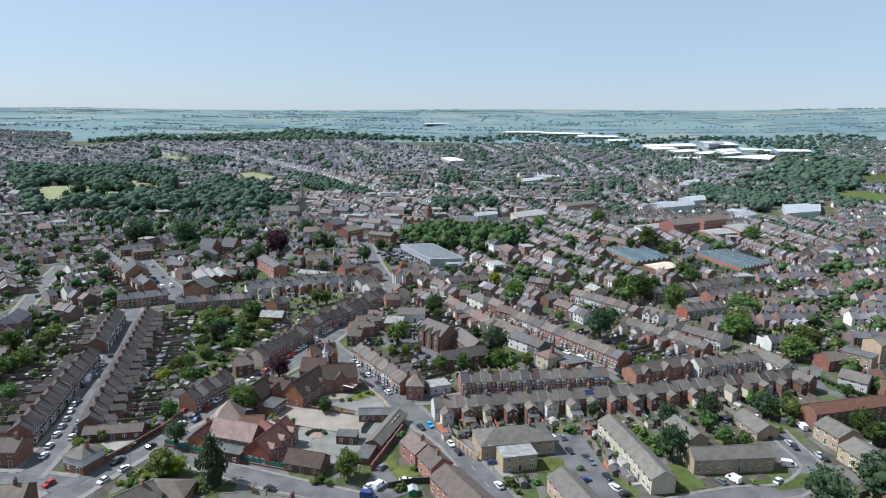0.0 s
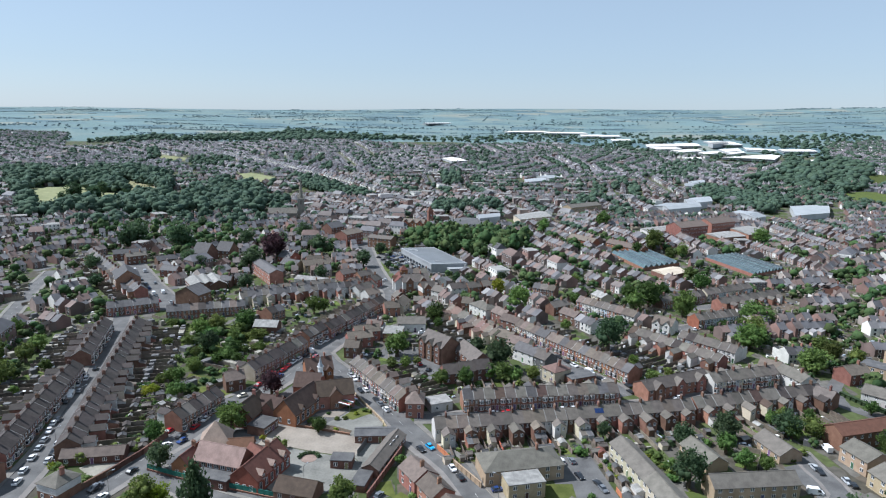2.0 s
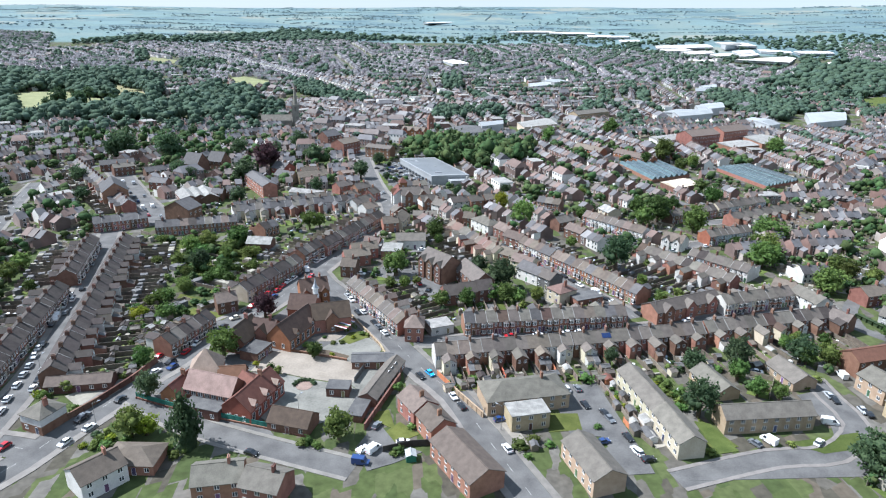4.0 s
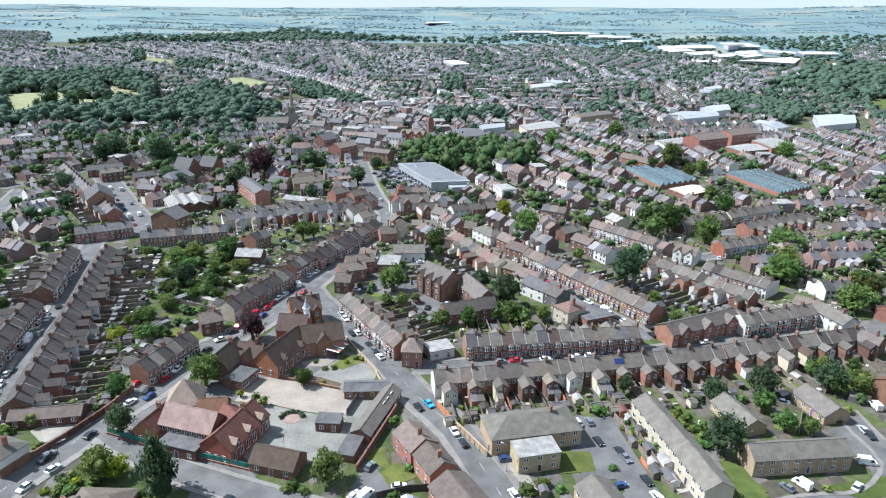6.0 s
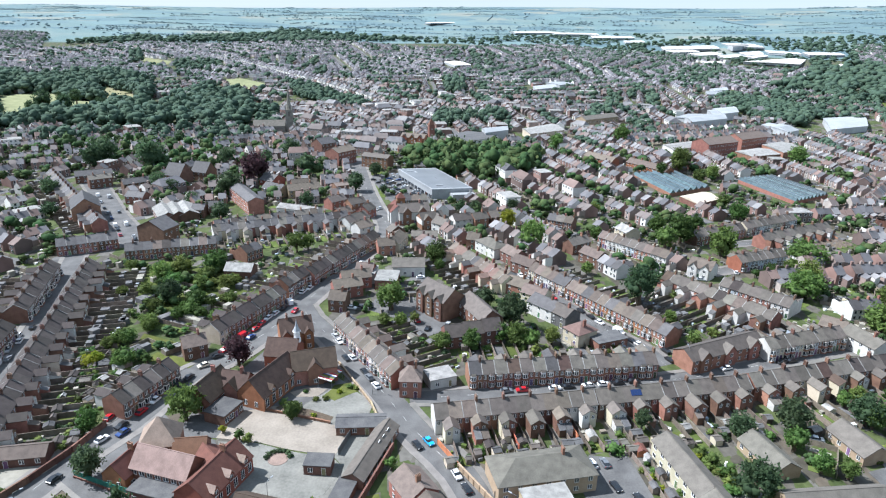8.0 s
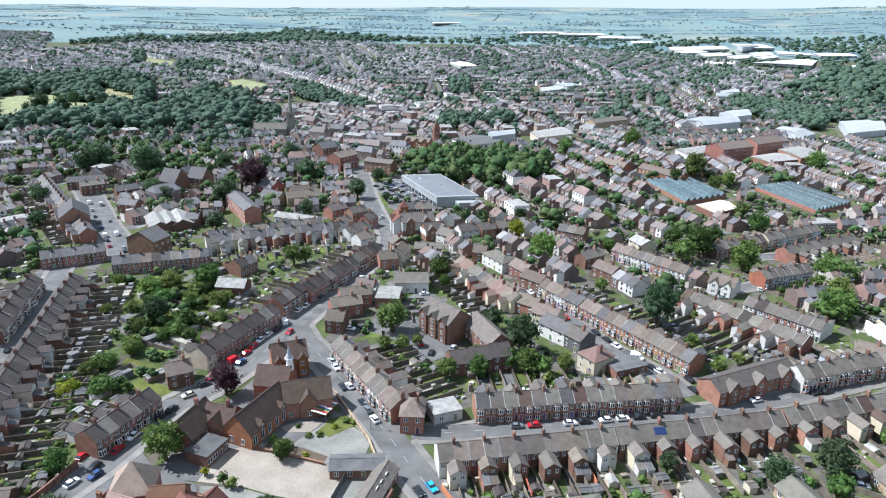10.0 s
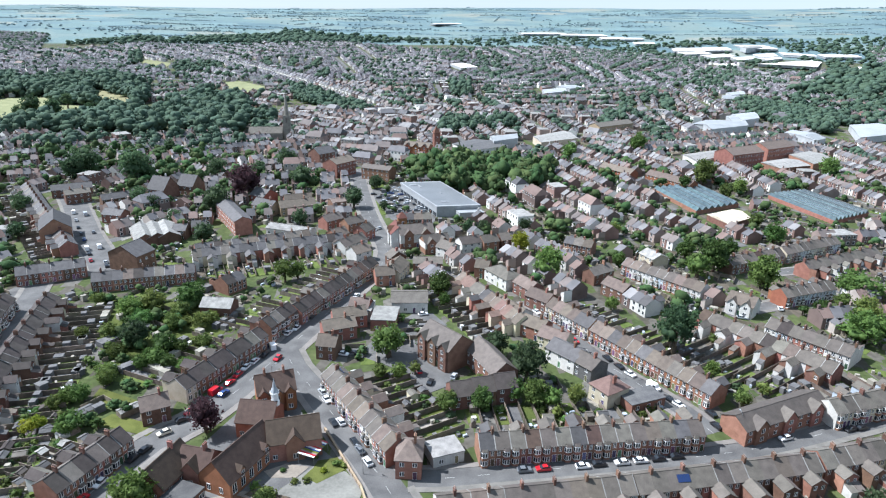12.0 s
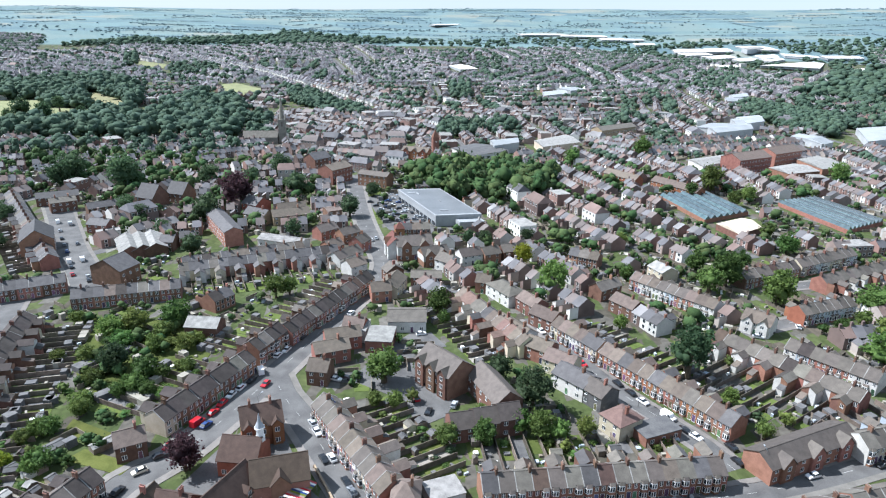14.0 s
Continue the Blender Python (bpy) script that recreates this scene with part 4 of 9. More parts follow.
# ---- far town ----
class Far:
    """Houses too far to pick apart: gabled boxes with chimneys, joined street by street."""

    def __init__(self):
        self.b = Bits()
        self.rnd = random.Random(5)

    def house(self, x, y, turn, w, d, eave, ridge, white=False, windows=False):
        c, s = math.cos(turn), math.sin(turn)
        z = land(x, y) - 0.3
        P = lambda u, v, h: (x + c * u - s * v, y + s * u + c * v, z + h)
        a, e = w / 2, d / 2
        # beyond this distance walls and roofs take the haze-tinted colours
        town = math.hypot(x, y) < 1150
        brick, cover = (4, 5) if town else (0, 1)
        hip = w > 5.5 and self.rnd.random() < 0.5
        self.b.poly([P(-a, -e, 0), P(a, -e, 0), P(a, e, 0), P(-a, e, 0), P(-a, -e, eave), P(a, -e, eave), P(a, e, eave), P(-a, e, eave), P(-a, 0, ridge), P(a, 0, ridge)], [(0, 1, 5, 4), (1, 2, 6, 5), (2, 3, 7, 6), (3, 0, 4, 7)] if hip else [(0, 1, 5, 4), (1, 2, 6, 9, 5), (2, 3, 7, 6), (3, 0, 4, 8, 7)], 2 if white else brick)
        o = e + 0.3
        t = a - 2.6 if hip else a
        self.b.poly([P(-a, -o, eave - 0.1), P(a, -o, eave - 0.1), P(t, 0, ridge + 0.15), P(-t, 0, ridge + 0.15), P(a, o, eave - 0.1), P(-a, o, eave - 0.1)], [(0, 1, 2, 3), (3, 2, 4, 5)] + ([(1, 4, 2), (5, 0, 3)] if hip else []), cover)
        k = a - 0.5
        q = [P(k - 0.45, -0.4, ridge - 0.5), P(k + 0.45, -0.4, ridge - 0.5), P(k + 0.45, 0.4, ridge - 0.5), P(k - 0.45, 0.4, ridge - 0.5)]
        self.b.poly(q + [(X, Y, Z + 2) for X, Y, Z in q], [(4, 5, 6, 7), (0, 1, 5, 4), (1, 2, 6, 5), (2, 3, 7, 6), (3, 0, 4, 7)], brick)
        if w < 5.5 and self.rnd.random() < 0.8:
            self.b.poly([P(-a, e, 0), P(0, e, 0), P(0, e + 4, 0), P(-a, e + 4, 0), P(-a, e, eave), P(0, e, eave - 1.2), P(0, e + 4, eave - 1.2), P(-a, e + 4, eave)], [(2, 1, 5, 6), (3, 2, 6, 7), (0, 3, 7, 4)], 2 if self.rnd.random() < 0.25 else brick)
            self.b.poly([P(-a, e, eave + 0.1), P(0.1, e, eave - 1.2), P(0.1, e + 4.2, eave - 1.2), P(-a, e + 4.2, eave + 0.1)], [(0, 1, 2, 3)], cover)
        if windows:
            n = max(1, int(w / 2.6))
            for side in (-1, 1):
                for i in range(n):
                    u = (i + 0.5) * w / n - a
                    for h in (0.9, eave - 1.7):
                        if town and y < 760:
                            v = side * (e + 0.03)
                            self.b.poly([P(u - 0.78, v, h - 0.18), P(u + 0.78, v, h - 0.18), P(u + 0.78, v, h + 1.5), P(u - 0.78, v, h + 1.5)], [(0, 1, 2, 3)], 6)
                        v = side * (e + 0.07)
                        self.b.poly([P(u - 0.6, v, h), P(u + 0.6, v, h), P(u + 0.6, v, h + 1.35), P(u - 0.6, v, h + 1.35)], [(0, 1, 2, 3)], 3)

    def hall(self, x, y, turn, w, d, eave, flat_top):
        """A shop, works or hall, larger than the houses round it."""
        c, s = math.cos(turn), math.sin(turn)
        z = land(x, y) - 0.3
        P = lambda u, v, h: (x + c * u - s * v, y + s * u + c * v, z + h)
        a, e = w / 2, d / 2
        ridge = eave + (0.3 if flat_top else 3.6)
        self.b.poly([P(-a, -e, 0), P(a, -e, 0), P(a, e, 0), P(-a, e, 0), P(-a, -e, eave), P(a, -e, eave), P(a, e, eave), P(-a, e, eave)], [(0, 1, 5, 4), (1, 2, 6, 5), (2, 3, 7, 6), (3, 0, 4, 7)], 2 if self.rnd.random() < 0.25 else 4)
        k = 0.94 if flat_top else 0.0
        self.b.poly([P(-a - 0.2, -e - 0.2, eave), P(a + 0.2, -e - 0.2, eave), P(a + 0.2, e + 0.2, eave), P(-a - 0.2, e + 0.2, eave), P(-a * 0.8, -e * k, ridge), P(a * 0.8, -e * k, ridge), P(a * 0.8, e * k, ridge), P(-a * 0.8, e * k, ridge)], [(0, 1, 5, 4), (1, 2, 6, 5), (2, 3, 7, 6), (3, 0, 4, 7)] + ([(4, 5, 6, 7)] if flat_top else []), 7 if flat_top else 5)
        n = max(2, int(w / 3))
        for i in range(n):
            u = (i + 0.5) * w / n - a
            for h in (1.0, eave - 2.0):
                for m, g, v in ((6, 0.18, -e - 0.03), (3, 0.0, -e - 0.07)):
                    self.b.poly([P(u - 0.6 - g, v, h - g), P(u + 0.6 + g, v, h - g), P(u + 0.6 + g, v, h + 1.3 + g), P(u - 0.6 - g, v, h + 1.3 + g)], [(0, 1, 2, 3)], m)

    def done(self, name, label):
        me = bpy.data.meshes.new(name)
        me.from_pydata(self.b.v, [], self.b.f)
        for m in ("wall_far_haze", "roof_far_haze", "white_far", "glass", "wall_town", "roof_town", "white_paint", "felt_pale"):
            me.materials.append(M_[m])
        me.polygons.foreach_set("material_index", self.b.m)
        me.update()
        return tagged(new(name, me), label, "houses", kind="stuff")


def inside(p, poly):
    x, y = p
    hit = False
    for i in range(len(poly)):
        (x0, y0), (x1, y1) = poly[i - 1], poly[i]
        if (y0 > y) != (y1 > y) and x < (x1 - x0) * (y - y0) / (y1 - y0) + x0:
            hit = not hit
    return hit


STREETS = Bits()


def plot(x, y, c, s, w, face, dist):
    """Fences, a shed and a path behind a house of the farther streets."""
    P = lambda u, v, h: (x + c * u - s * v * face, y + s * u + c * v * face, land(x, y) + h)
    def slab(u0, v0, u1, v1, h, m):
        PLOTS.poly([P(u0, v0, 0), P(u1, v0, 0), P(u1, v1, 0), P(u0, v1, 0), P(u0, v0, h), P(u1, v0, h), P(u1, v1, h), P(u0, v1, h)], [(4, 5, 6, 7), (0, 1, 5, 4), (1, 2, 6, 5), (2, 3, 7, 6), (3, 0, 4, 7)], m)
    deep = rnd.uniform(12, 19)
    slab(w / 2 - 0.06, 4.5, w / 2 + 0.06, deep, 1.7, 0)
    slab(-w / 2, deep, w / 2, deep + 0.12, 1.7, 0)
    if rnd.random() < 0.6:
        u, v = rnd.uniform(-w / 2 + 0.3, w / 2 - 2.4), rnd.uniform(8, deep - 2.5)
        slab(u, v, u + rnd.uniform(1.6, 2.4), v + 2.2, rnd.uniform(1.9, 2.4), rnd.choice((1, 1, 2)))
    if rnd.random() < 0.7:
        u = rnd.uniform(-w / 2, 0)
        slab(u, 4.2, u + rnd.uniform(0.9, 2.2), deep - rnd.uniform(0, 5), 0.09, 2 if rnd.random() < 0.6 else 3)
    if rnd.random() < 0.5:
        slab(-w / 2 + 0.2, rnd.uniform(5, 8), w / 2 - 0.2, deep - 0.5, 0.06, 3)


GREEN = []


def quarter(poly, turn, period=56, white=0.18, run=(5, 9), gap=6, street=True, green=0.5, near=345, w=4.6, skip=0.06, lush=0.3, big=0.025, test=None, out=None):
    """Fills a piece of the plan with streets of terraces and pairs of houses, back to back."""
    c, s = math.cos(radians(turn)), math.sin(radians(turn))
    us = [c * x + s * y for x, y in poly]
    vs = [-s * x + c * y for x, y in poly]
    far = out or Far()
    count = 0
    v = min(vs)
    while v < max(vs):
        for off, face in ((8, 1), (period - 8, -1)):
            u = min(us) + rnd.uniform(0, 6)
            left = rnd.randint(*run)
            drift = 0.0
            d = rnd.choice((7.6, 8.2))
            tone = rnd.random() < white
            while u < max(us):
                bend = 7 * math.sin(u * 0.011 + v * 0.02) + drift
                x, y = c * u - s * (v + off + bend), s * u + c * (v + off + bend)
                u += w
                left -= 1
                if left <= 0:
                    left = rnd.randint(*run)
                    u += rnd.uniform(0.5, 1) * gap
                    d = rnd.choice((7.2, 7.8, 8.4))
                    tone = rnd.random() < white
                    drift = rnd.uniform(-1.5, 1.5) if run[1] > 4 else rnd.uniform(-3, 3)
                if not inside((x, y), poly) or (test and not test(x, y)) or taken(x, y) or taken(x + 4 * s, y - 4 * c) or taken(x - 4 * s, y + 4 * c) or rnd.random() < skip:
                    continue
                dist = math.hypot(x, y)
                claim(x - c * 1.5, y - s * 1.5, x + c * 1.5, y + s * 1.5, 3.5)
                pale = (tone if rnd.random() < 0.8 else rnd.random() < white) and (dist > 1150 or rnd.random() < 0.6)
                if rnd.random() < big and dist > near:
                    far.hall(x, y, radians(turn), rnd.uniform(10, 18), rnd.uniform(9, 13), rnd.uniform(5.5, 9), rnd.random() < 0.55)
                    u += 9
                    count += 1
                    claim(x - c * 6, y - s * 6, x + c * 6, y + s * 6, 6)
                    continue
                if dist < near:
                    mid_house(x, y, turn + (0 if face > 0 else 180), w, d, pale)
                else:
                    far.house(x, y, radians(turn) + (0 if face > 0 else math.pi), w, d, rnd.uniform(4.7, 5.2), rnd.uniform(7.0, 7.9), pale, dist < 1100)
                    count += 1
                if dist < 900:
                    plot(x, y, c, s, w, 1 if face > 0 else -1, dist)
                if rnd.random() < green * 1.35:
                    q = rnd.uniform(8, 20) * (1 if face > 0 else -1)
                    for _ in range(2 if rnd.random() < lush else 1):
                        GREEN.append((x - s * q + rnd.uniform(-4, 4), y + c * q + rnd.uniform(-4, 4), rnd.uniform(1.4, 4.3) * (1.25 if dist > 900 else 1)))
        if street:
            n = int((max(us) - min(us)) / 12)
            for i in range(n):
                p, q = min(us) + i * 12, min(us) + (i + 1) * 12
                bend = lambda a: 7 * math.sin(a * 0.011 + v * 0.02)
                pts = [(c * a - s * (v + o + bend(a)), s * a + c * (v + o + bend(a))) for a, o in ((p, -3.2), (q, -3.2), (q, 3.2), (p, 3.2))]
                mid = (c * (p + 6) - s * v, s * (p + 6) + c * v)
                if inside(mid, poly) and not (test and not test(*mid)) and not taken(*mid):
                    STREETS.poly([(X, Y, land(X, Y) + 0.12) for X, Y in pts], [(0, 1, 2, 3)])
        v += period
    if count and not out:
        far.done("far_houses", "rows of small brick houses with brown roofs")


def street_row(line, white=0.5, w=8.5, back=13.0):
    """A long street of paired houses facing each other across it."""
    far = Far()
    pts = smooth(line, 4.0)
    for p, q in zip(pts, pts[1:]):
        claim(*p, *q, 5, 2)
        STREETS.poly([(p[0] - 3, p[1], land(*p) + 0.14), (p[0] + 3, p[1], land(*p) + 0.14), (q[0] + 3, q[1], land(*q) + 0.14), (q[0] - 3, q[1], land(*q) + 0.14)], [(0, 1, 2, 3)])
    run, last = 0.0, pts[0]
    for p, q in zip(pts, pts[1:]):
        run += math.dist(p, q)
        if run < w + 2:
            continue
        run = 0.0
        a = math.atan2(q[1] - p[1], q[0] - p[0])
        for side in (-1, 1):
            x, y = p[0] - math.sin(a) * back * side, p[1] + math.cos(a) * back * side
            if taken(x, y) == 0:
                claim(x - 3, y, x + 3, y, 4)
                far.house(x, y, a + (math.pi if side < 0 else 0), w, 8.0, 5.1, 8.0, rnd.random() < white, True)
                GREEN.append((x - math.sin(a) * 11 * side, y + math.cos(a) * 11 * side, rnd.uniform(2, 4)))
    far.done("far_houses", "long street of pale paired houses with brown roofs")


def district(poly, turn, patch=170, swing=28, **how):
    """A wider piece of town: small estates, each with its own run of streets."""
    xs, ys = [p[0] for p in poly], [p[1] for p in poly]
    seeds = []
    y = min(ys)
    while y < max(ys) + patch:
        x = min(xs)
        while x < max(xs) + patch:
            seeds.append((x + rnd.uniform(-0.4, 0.4) * patch, y + rnd.uniform(-0.4, 0.4) * patch))
            x += patch
        y += patch
    far = Far()
    for sx, sy in seeds:
        box = [(sx - patch, sy - patch), (sx + patch, sy - patch), (sx + patch, sy + patch), (sx - patch, sy + patch)]
        close = [q for q in seeds if abs(q[0] - sx) < 2 * patch and abs(q[1] - sy) < 2 * patch]
        mine = lambda x, y: inside((x, y), poly) and min(close, key=lambda q: (q[0] - x) ** 2 + (q[1] - y) ** 2) == (sx, sy)
        a = turn + rnd.uniform(-swing, swing) + (90 if rnd.random() < 0.35 else 0)
        kw = dict(how)
        kw["white"] = max(0.05, how.get("white", 0.2) + rnd.uniform(-0.12, 0.15))
        kw["period"] = how.get("period", 44) + rnd.uniform(-3, 8)
        quarter(box, a, test=mine, out=far, **kw)
    if far.b.v:
        far.done("far_houses", "rows of small brick houses with brown roofs")




def mid_house(x, y, turn, w, d, pale):
    """A house of a farther street: walls with windows, and a roof with its stack."""
    def wall():
        b = Bits()
        b.extrude([(-d / 2, 0), (d / 2, 0), (d / 2, 4.9), (0, 7.3), (-d / 2, 4.9)], "x", -w / 2, w / 2)
        for s in (-1, 1):
            for u in (-w * 0.24, w * 0.24):
                for z in (0.9, 3.1):
                    if s == -1 or z > 1:
                        b.box(u - 0.62, min(s * d / 2, s * (d / 2 + 0.05)), z, u + 0.62, max(s * d / 2, s * (d / 2 + 0.05)), z + 1.45, 1)
                        b.box(u - 0.5, min(s * d / 2, s * (d / 2 + 0.07)), z + 0.12, u + 0.5, max(s * d / 2, s * (d / 2 + 0.07)), z + 1.33, 2)
        if w < 6:
            b.box(-w / 2, d / 2, 0, 0, d / 2 + 4, 4.4, 0)
        return b.mesh("wall", "brick_red", "white_paint", "glass")
    def roof():
        b = Bits()
        for s in (-1, 1):
            b.extrude([(s * (d / 2 + 0.3), 4.7), (s * (d / 2 + 0.3), 4.86), (0, 7.48), (0, 7.3)], "x", -w / 2, w / 2)
        b.box(w / 2 - 0.65, -0.5, 6.8, w / 2 - 0.05, 0.5, 8.6, 1)
        if w < 6:
            b.extrude([(-w / 2 - 0.1, 5.6), (0.2, 4.4), (0.2, 4.55), (-w / 2 - 0.1, 5.75)], "y", d / 2 - 0.4, d / 2 + 4.2, 0)
        return b.mesh("roof", "slate", "brick_red")
    ob = new("house", kept(("mw", round(w, 2), d), wall))
    ob.matrix_basis = pose(x, y, land(x, y), 0, 0, turn)
    m = "brick_red" if not pale else rnd.choice(("render_white", "render_cream", "render_white"))
    if not pale and rnd.random() < 0.6:
        m = "brick_brown"
    ob.material_slots[0].link = "OBJECT"
    ob.material_slots[0].material = M_[m]
    cover = rnd.choice(("slate_cool", "tile_brown", "slate_cool", "tile_grey", "tile_brown") if x > -90 else ("slate_cool", "slate_cool", "slate_cool", "tile_brown", "tile_dark"))
    tagged(ob, f"{WORDS[m]} house in a street with {WORDS[cover]} roof", "house", "town houses")
    part("roof", kept(("mr", round(w, 2), d), roof), ob, mat=cover)


FAR_TREE = [lumps(200 + i, 3, 2.0, 0.62) for i in range(8)]
PARK_TREE = [lumps(260 + i, 6, 2.0, 0.6) for i in range(8)]
MID_TREE = [lumps(230 + i, 7, 2.0, 0.54) for i in range(8)]
FAR_BUSH = [lumps(300 + i, 2, 1.7, 0.72) for i in range(8)]
FAR_DOT = [lumps(340 + i, 1, 1.7, 0.8) for i in range(8)]
PARK_LEAF = [leaf_cloud(400 + i, 18, 3, 1.0, 2.0, 0.2) for i in range(8)]
MID_LEAF = [leaf_cloud(420 + i, 20, 3, 1.0, 2.0, 0.19) for i in range(8)]
BUSH_LEAF = [leaf_cloud(440 + i, 8, 4, 1.0, 1.7, 0.24) for i in range(8)]
WOODS = []


def wood(poly, every=8.0, r=(3.5, 6.0), h=(8, 14), keep=0.95):
    """Trees standing close together through a piece of the plan."""
    xs, ys = [p[0] for p in poly], [p[1] for p in poly]
    y = min(ys)
    while y < max(ys):
        x = min(xs)
        while x < max(xs):
            px, py = x + rnd.uniform(-0.4, 0.4) * every, y + rnd.uniform(-0.4, 0.4) * every
            if inside((px, py), poly) and rnd.random() < keep and taken(px, py) in (0, 3):
                WOODS.append((px, py, rnd.uniform(*r), rnd.uniform(*h)))
                claim(px, py, px + 0.1, py, 2.0, 3)
            x += every
        y += every


def meadow(poly, mat="dry_grass", z=0.25, label="dry mown meadow grass", name="meadow"):
    """An open field, kept free of trees and houses."""
    xs, ys = [p[0] for p in poly], [p[1] for p in poly]
    b = Bits().poly([(x, y, land(x, y) + z) for x, y in poly], [tuple(range(len(poly)))])
    tagged(new(name, b.mesh(name, mat)), label, "field", kind="structure")
    y = min(ys)
    while y < max(ys):
        x = min(xs)
        while x < max(xs):
            if inside((x, y), poly):
                OCC[(int(x // 3), int(y // 3))] = 2
            x += 3
        y += 3


def warehouse(c, high=8.0, wall="metal_grey", roof="metal_white", name="warehouse", label="large white metal warehouse with low pale roof"):
    """A wide low shed on a four-cornered plan, with a shallow ridge and skylights."""
    cx, cy = sum(p[0] for p in c) / 4, sum(p[1] for p in c) / 4
    root = new(name)
    root.location = (cx, cy, land(cx, cy) - 0.5)
    tagged(root, label, "warehouse")
    q = [(x - cx, y - cy) for x, y in c]
    part("wall", Bits().extrude(q, "z", 0, high).mesh("wall", wall), root)
    a, d = [(q[0][k] + q[3][k]) / 2 for k in (0, 1)], [(q[1][k] + q[2][k]) / 2 for k in (0, 1)]
    o = 1.02
    b = Bits()
    p = [(x * o, y * o, high) for x, y in q] + [(a[0] * o, a[1] * o, high + 1.6), (d[0] * o, d[1] * o, high + 1.6)]
    b.poly(p, [(0, 1, 5, 4), (3, 2, 5, 4), (0, 4, 3), (1, 5, 2), (0, 1, 2, 3)])
    part("roof", b.mesh("roof", roof), root)
    for k in range(4):
        claim(*c[k], *c[k - 1], 6)
    claim((c[0][0] + c[1][0]) / 2, (c[0][1] + c[1][1]) / 2, (c[2][0] + c[3][0]) / 2, (c[2][1] + c[3][1]) / 2, math.dist(c[0], c[1]) / 2 + 3)


def sawtooth(c, n, high=5.0):
    """A factory of glazed sawtooth bays across a four-cornered plan."""
    root = new("glasshouse")
    cx, cy = sum(p[0] for p in c) / 4, sum(p[1] for p in c) / 4
    root.location = (cx, cy, 0)
    tagged(root, "glasshouse nursery of many low blue-grey glazed spans", "glasshouse")
    q = [Vector((x - cx, y - cy)) for x, y in c]
    part("wall", Bits().extrude([tuple(p) for p in q], "z", 0, high - 0.2).mesh("wall", "brick_red"), root)
    for i in range(n):
        a, m, b = (q[0].lerp(q[1], (i + k) / n) for k in (0.06, 0.5, 0.94))
        d, e, f = (q[3].lerp(q[2], (i + k) / n) for k in (0.06, 0.5, 0.94))
        z0, z1 = high - 0.2, high + 1.7
        span = part("roof_bay", Bits().poly([(*a, z0), (*m, z1), (*b, z0), (*d, z0), (*e, z1), (*f, z0)], [(0, 1, 4, 3), (1, 2, 5, 4), (0, 2, 1), (3, 4, 5), (0, 3, 5, 2)]).mesh("roof_bay", "glass_roof"), root)
        bars = Bits()
        side = (b - a).normalized() * 0.12
        bars.poly([(*(m - side), z1 - 0.1), (*(m + side), z1 - 0.1), (*(e + side), z1 - 0.1), (*(e - side), z1 - 0.1), (*(m - side), z1 + 0.16), (*(m + side), z1 + 0.16), (*(e + side), z1 + 0.16), (*(e - side), z1 + 0.16)], [(4, 5, 6, 7), (0, 1, 5, 4), (1, 2, 6, 5), (2, 3, 7, 6), (3, 0, 4, 7)])
        part("ridge", bars.mesh("ridge", "steel"), span)
    for k in range(4):
        claim(*c[k], *c[k - 1], 6)
    claim((c[0][0] + c[1][0]) / 2, (c[0][1] + c[1][1]) / 2, (c[2][0] + c[3][0]) / 2, (c[2][1] + c[3][1]) / 2, math.dist(c[0], c[1]) / 2 + 3)


def striped_canopy(c, high=3.0):
    """A sloping awning of coloured stripes on posts."""
    root = new("striped_canopy")
    cx, cy = sum(p[0] for p in c) / 4, sum(p[1] for p in c) / 4
    root.location = (cx, cy, 0)
    tagged(root, "outdoor canopy with red, blue, yellow and white stripes", "canopy")
    q = [Vector((x - cx, y - cy)) for x, y in c]
    tones = ("car_red", "white_paint", "car_blue", "leaf_lime", "tile_pink")
    for i in range(12):
        a, b = q[0].lerp(q[3], i / 12), q[0].lerp(q[3], (i + 1) / 12)
        d, e = q[1].lerp(q[2], i / 12), q[1].lerp(q[2], (i + 1) / 12)
        part("stripe", Bits().poly([(*a, high), (*b, high), (*e, high + 0.8), (*d, high + 0.8), (*a, high + 0.06), (*b, high + 0.06), (*e, high + 0.86), (*d, high + 0.86)], [(0, 1, 2, 3), (4, 5, 6, 7), (0, 1, 5, 4), (1, 2, 6, 5), (2, 3, 7, 6), (3, 0, 4, 7)]).mesh("stripe", tones[i % 5]), root)
    for i, p in enumerate(q):
        part("post", Bits().cyl(p.x * 0.95, p.y * 0.95, 0, high + (0.7 if i in (1, 2) else 0), 0.07).mesh("post", "steel"), root)


def cupola(into, x, y, z, k=1.1):
    """A white louvred turret with a lead spire."""
    base = into.matrix_basis.inverted() @ pose(x, y, z) @ Matrix.Diagonal((k, k, k, 1)) @ pose(0, 0, -z)
    part("turret", Bits().cyl(0, 0, z, z + 1.2, 1.1, 1.1, 8).cyl(0, 0, z + 1.2, z + 3.4, 0.9, 0.9, 8).cyl(0, 0, z + 3.4, z + 3.7, 1.25, 1.2, 8).mesh("turret", "white_paint"), into, "white louvred turret", base)
    part("spire", Bits().cyl(0, 0, z + 3.7, z + 5.0, 1.1, 0.5, 8).cyl(0, 0, z + 5.0, z + 7.4, 0.5, 0.04, 8).mesh("spire", "lead"), into, "lead spire", base)


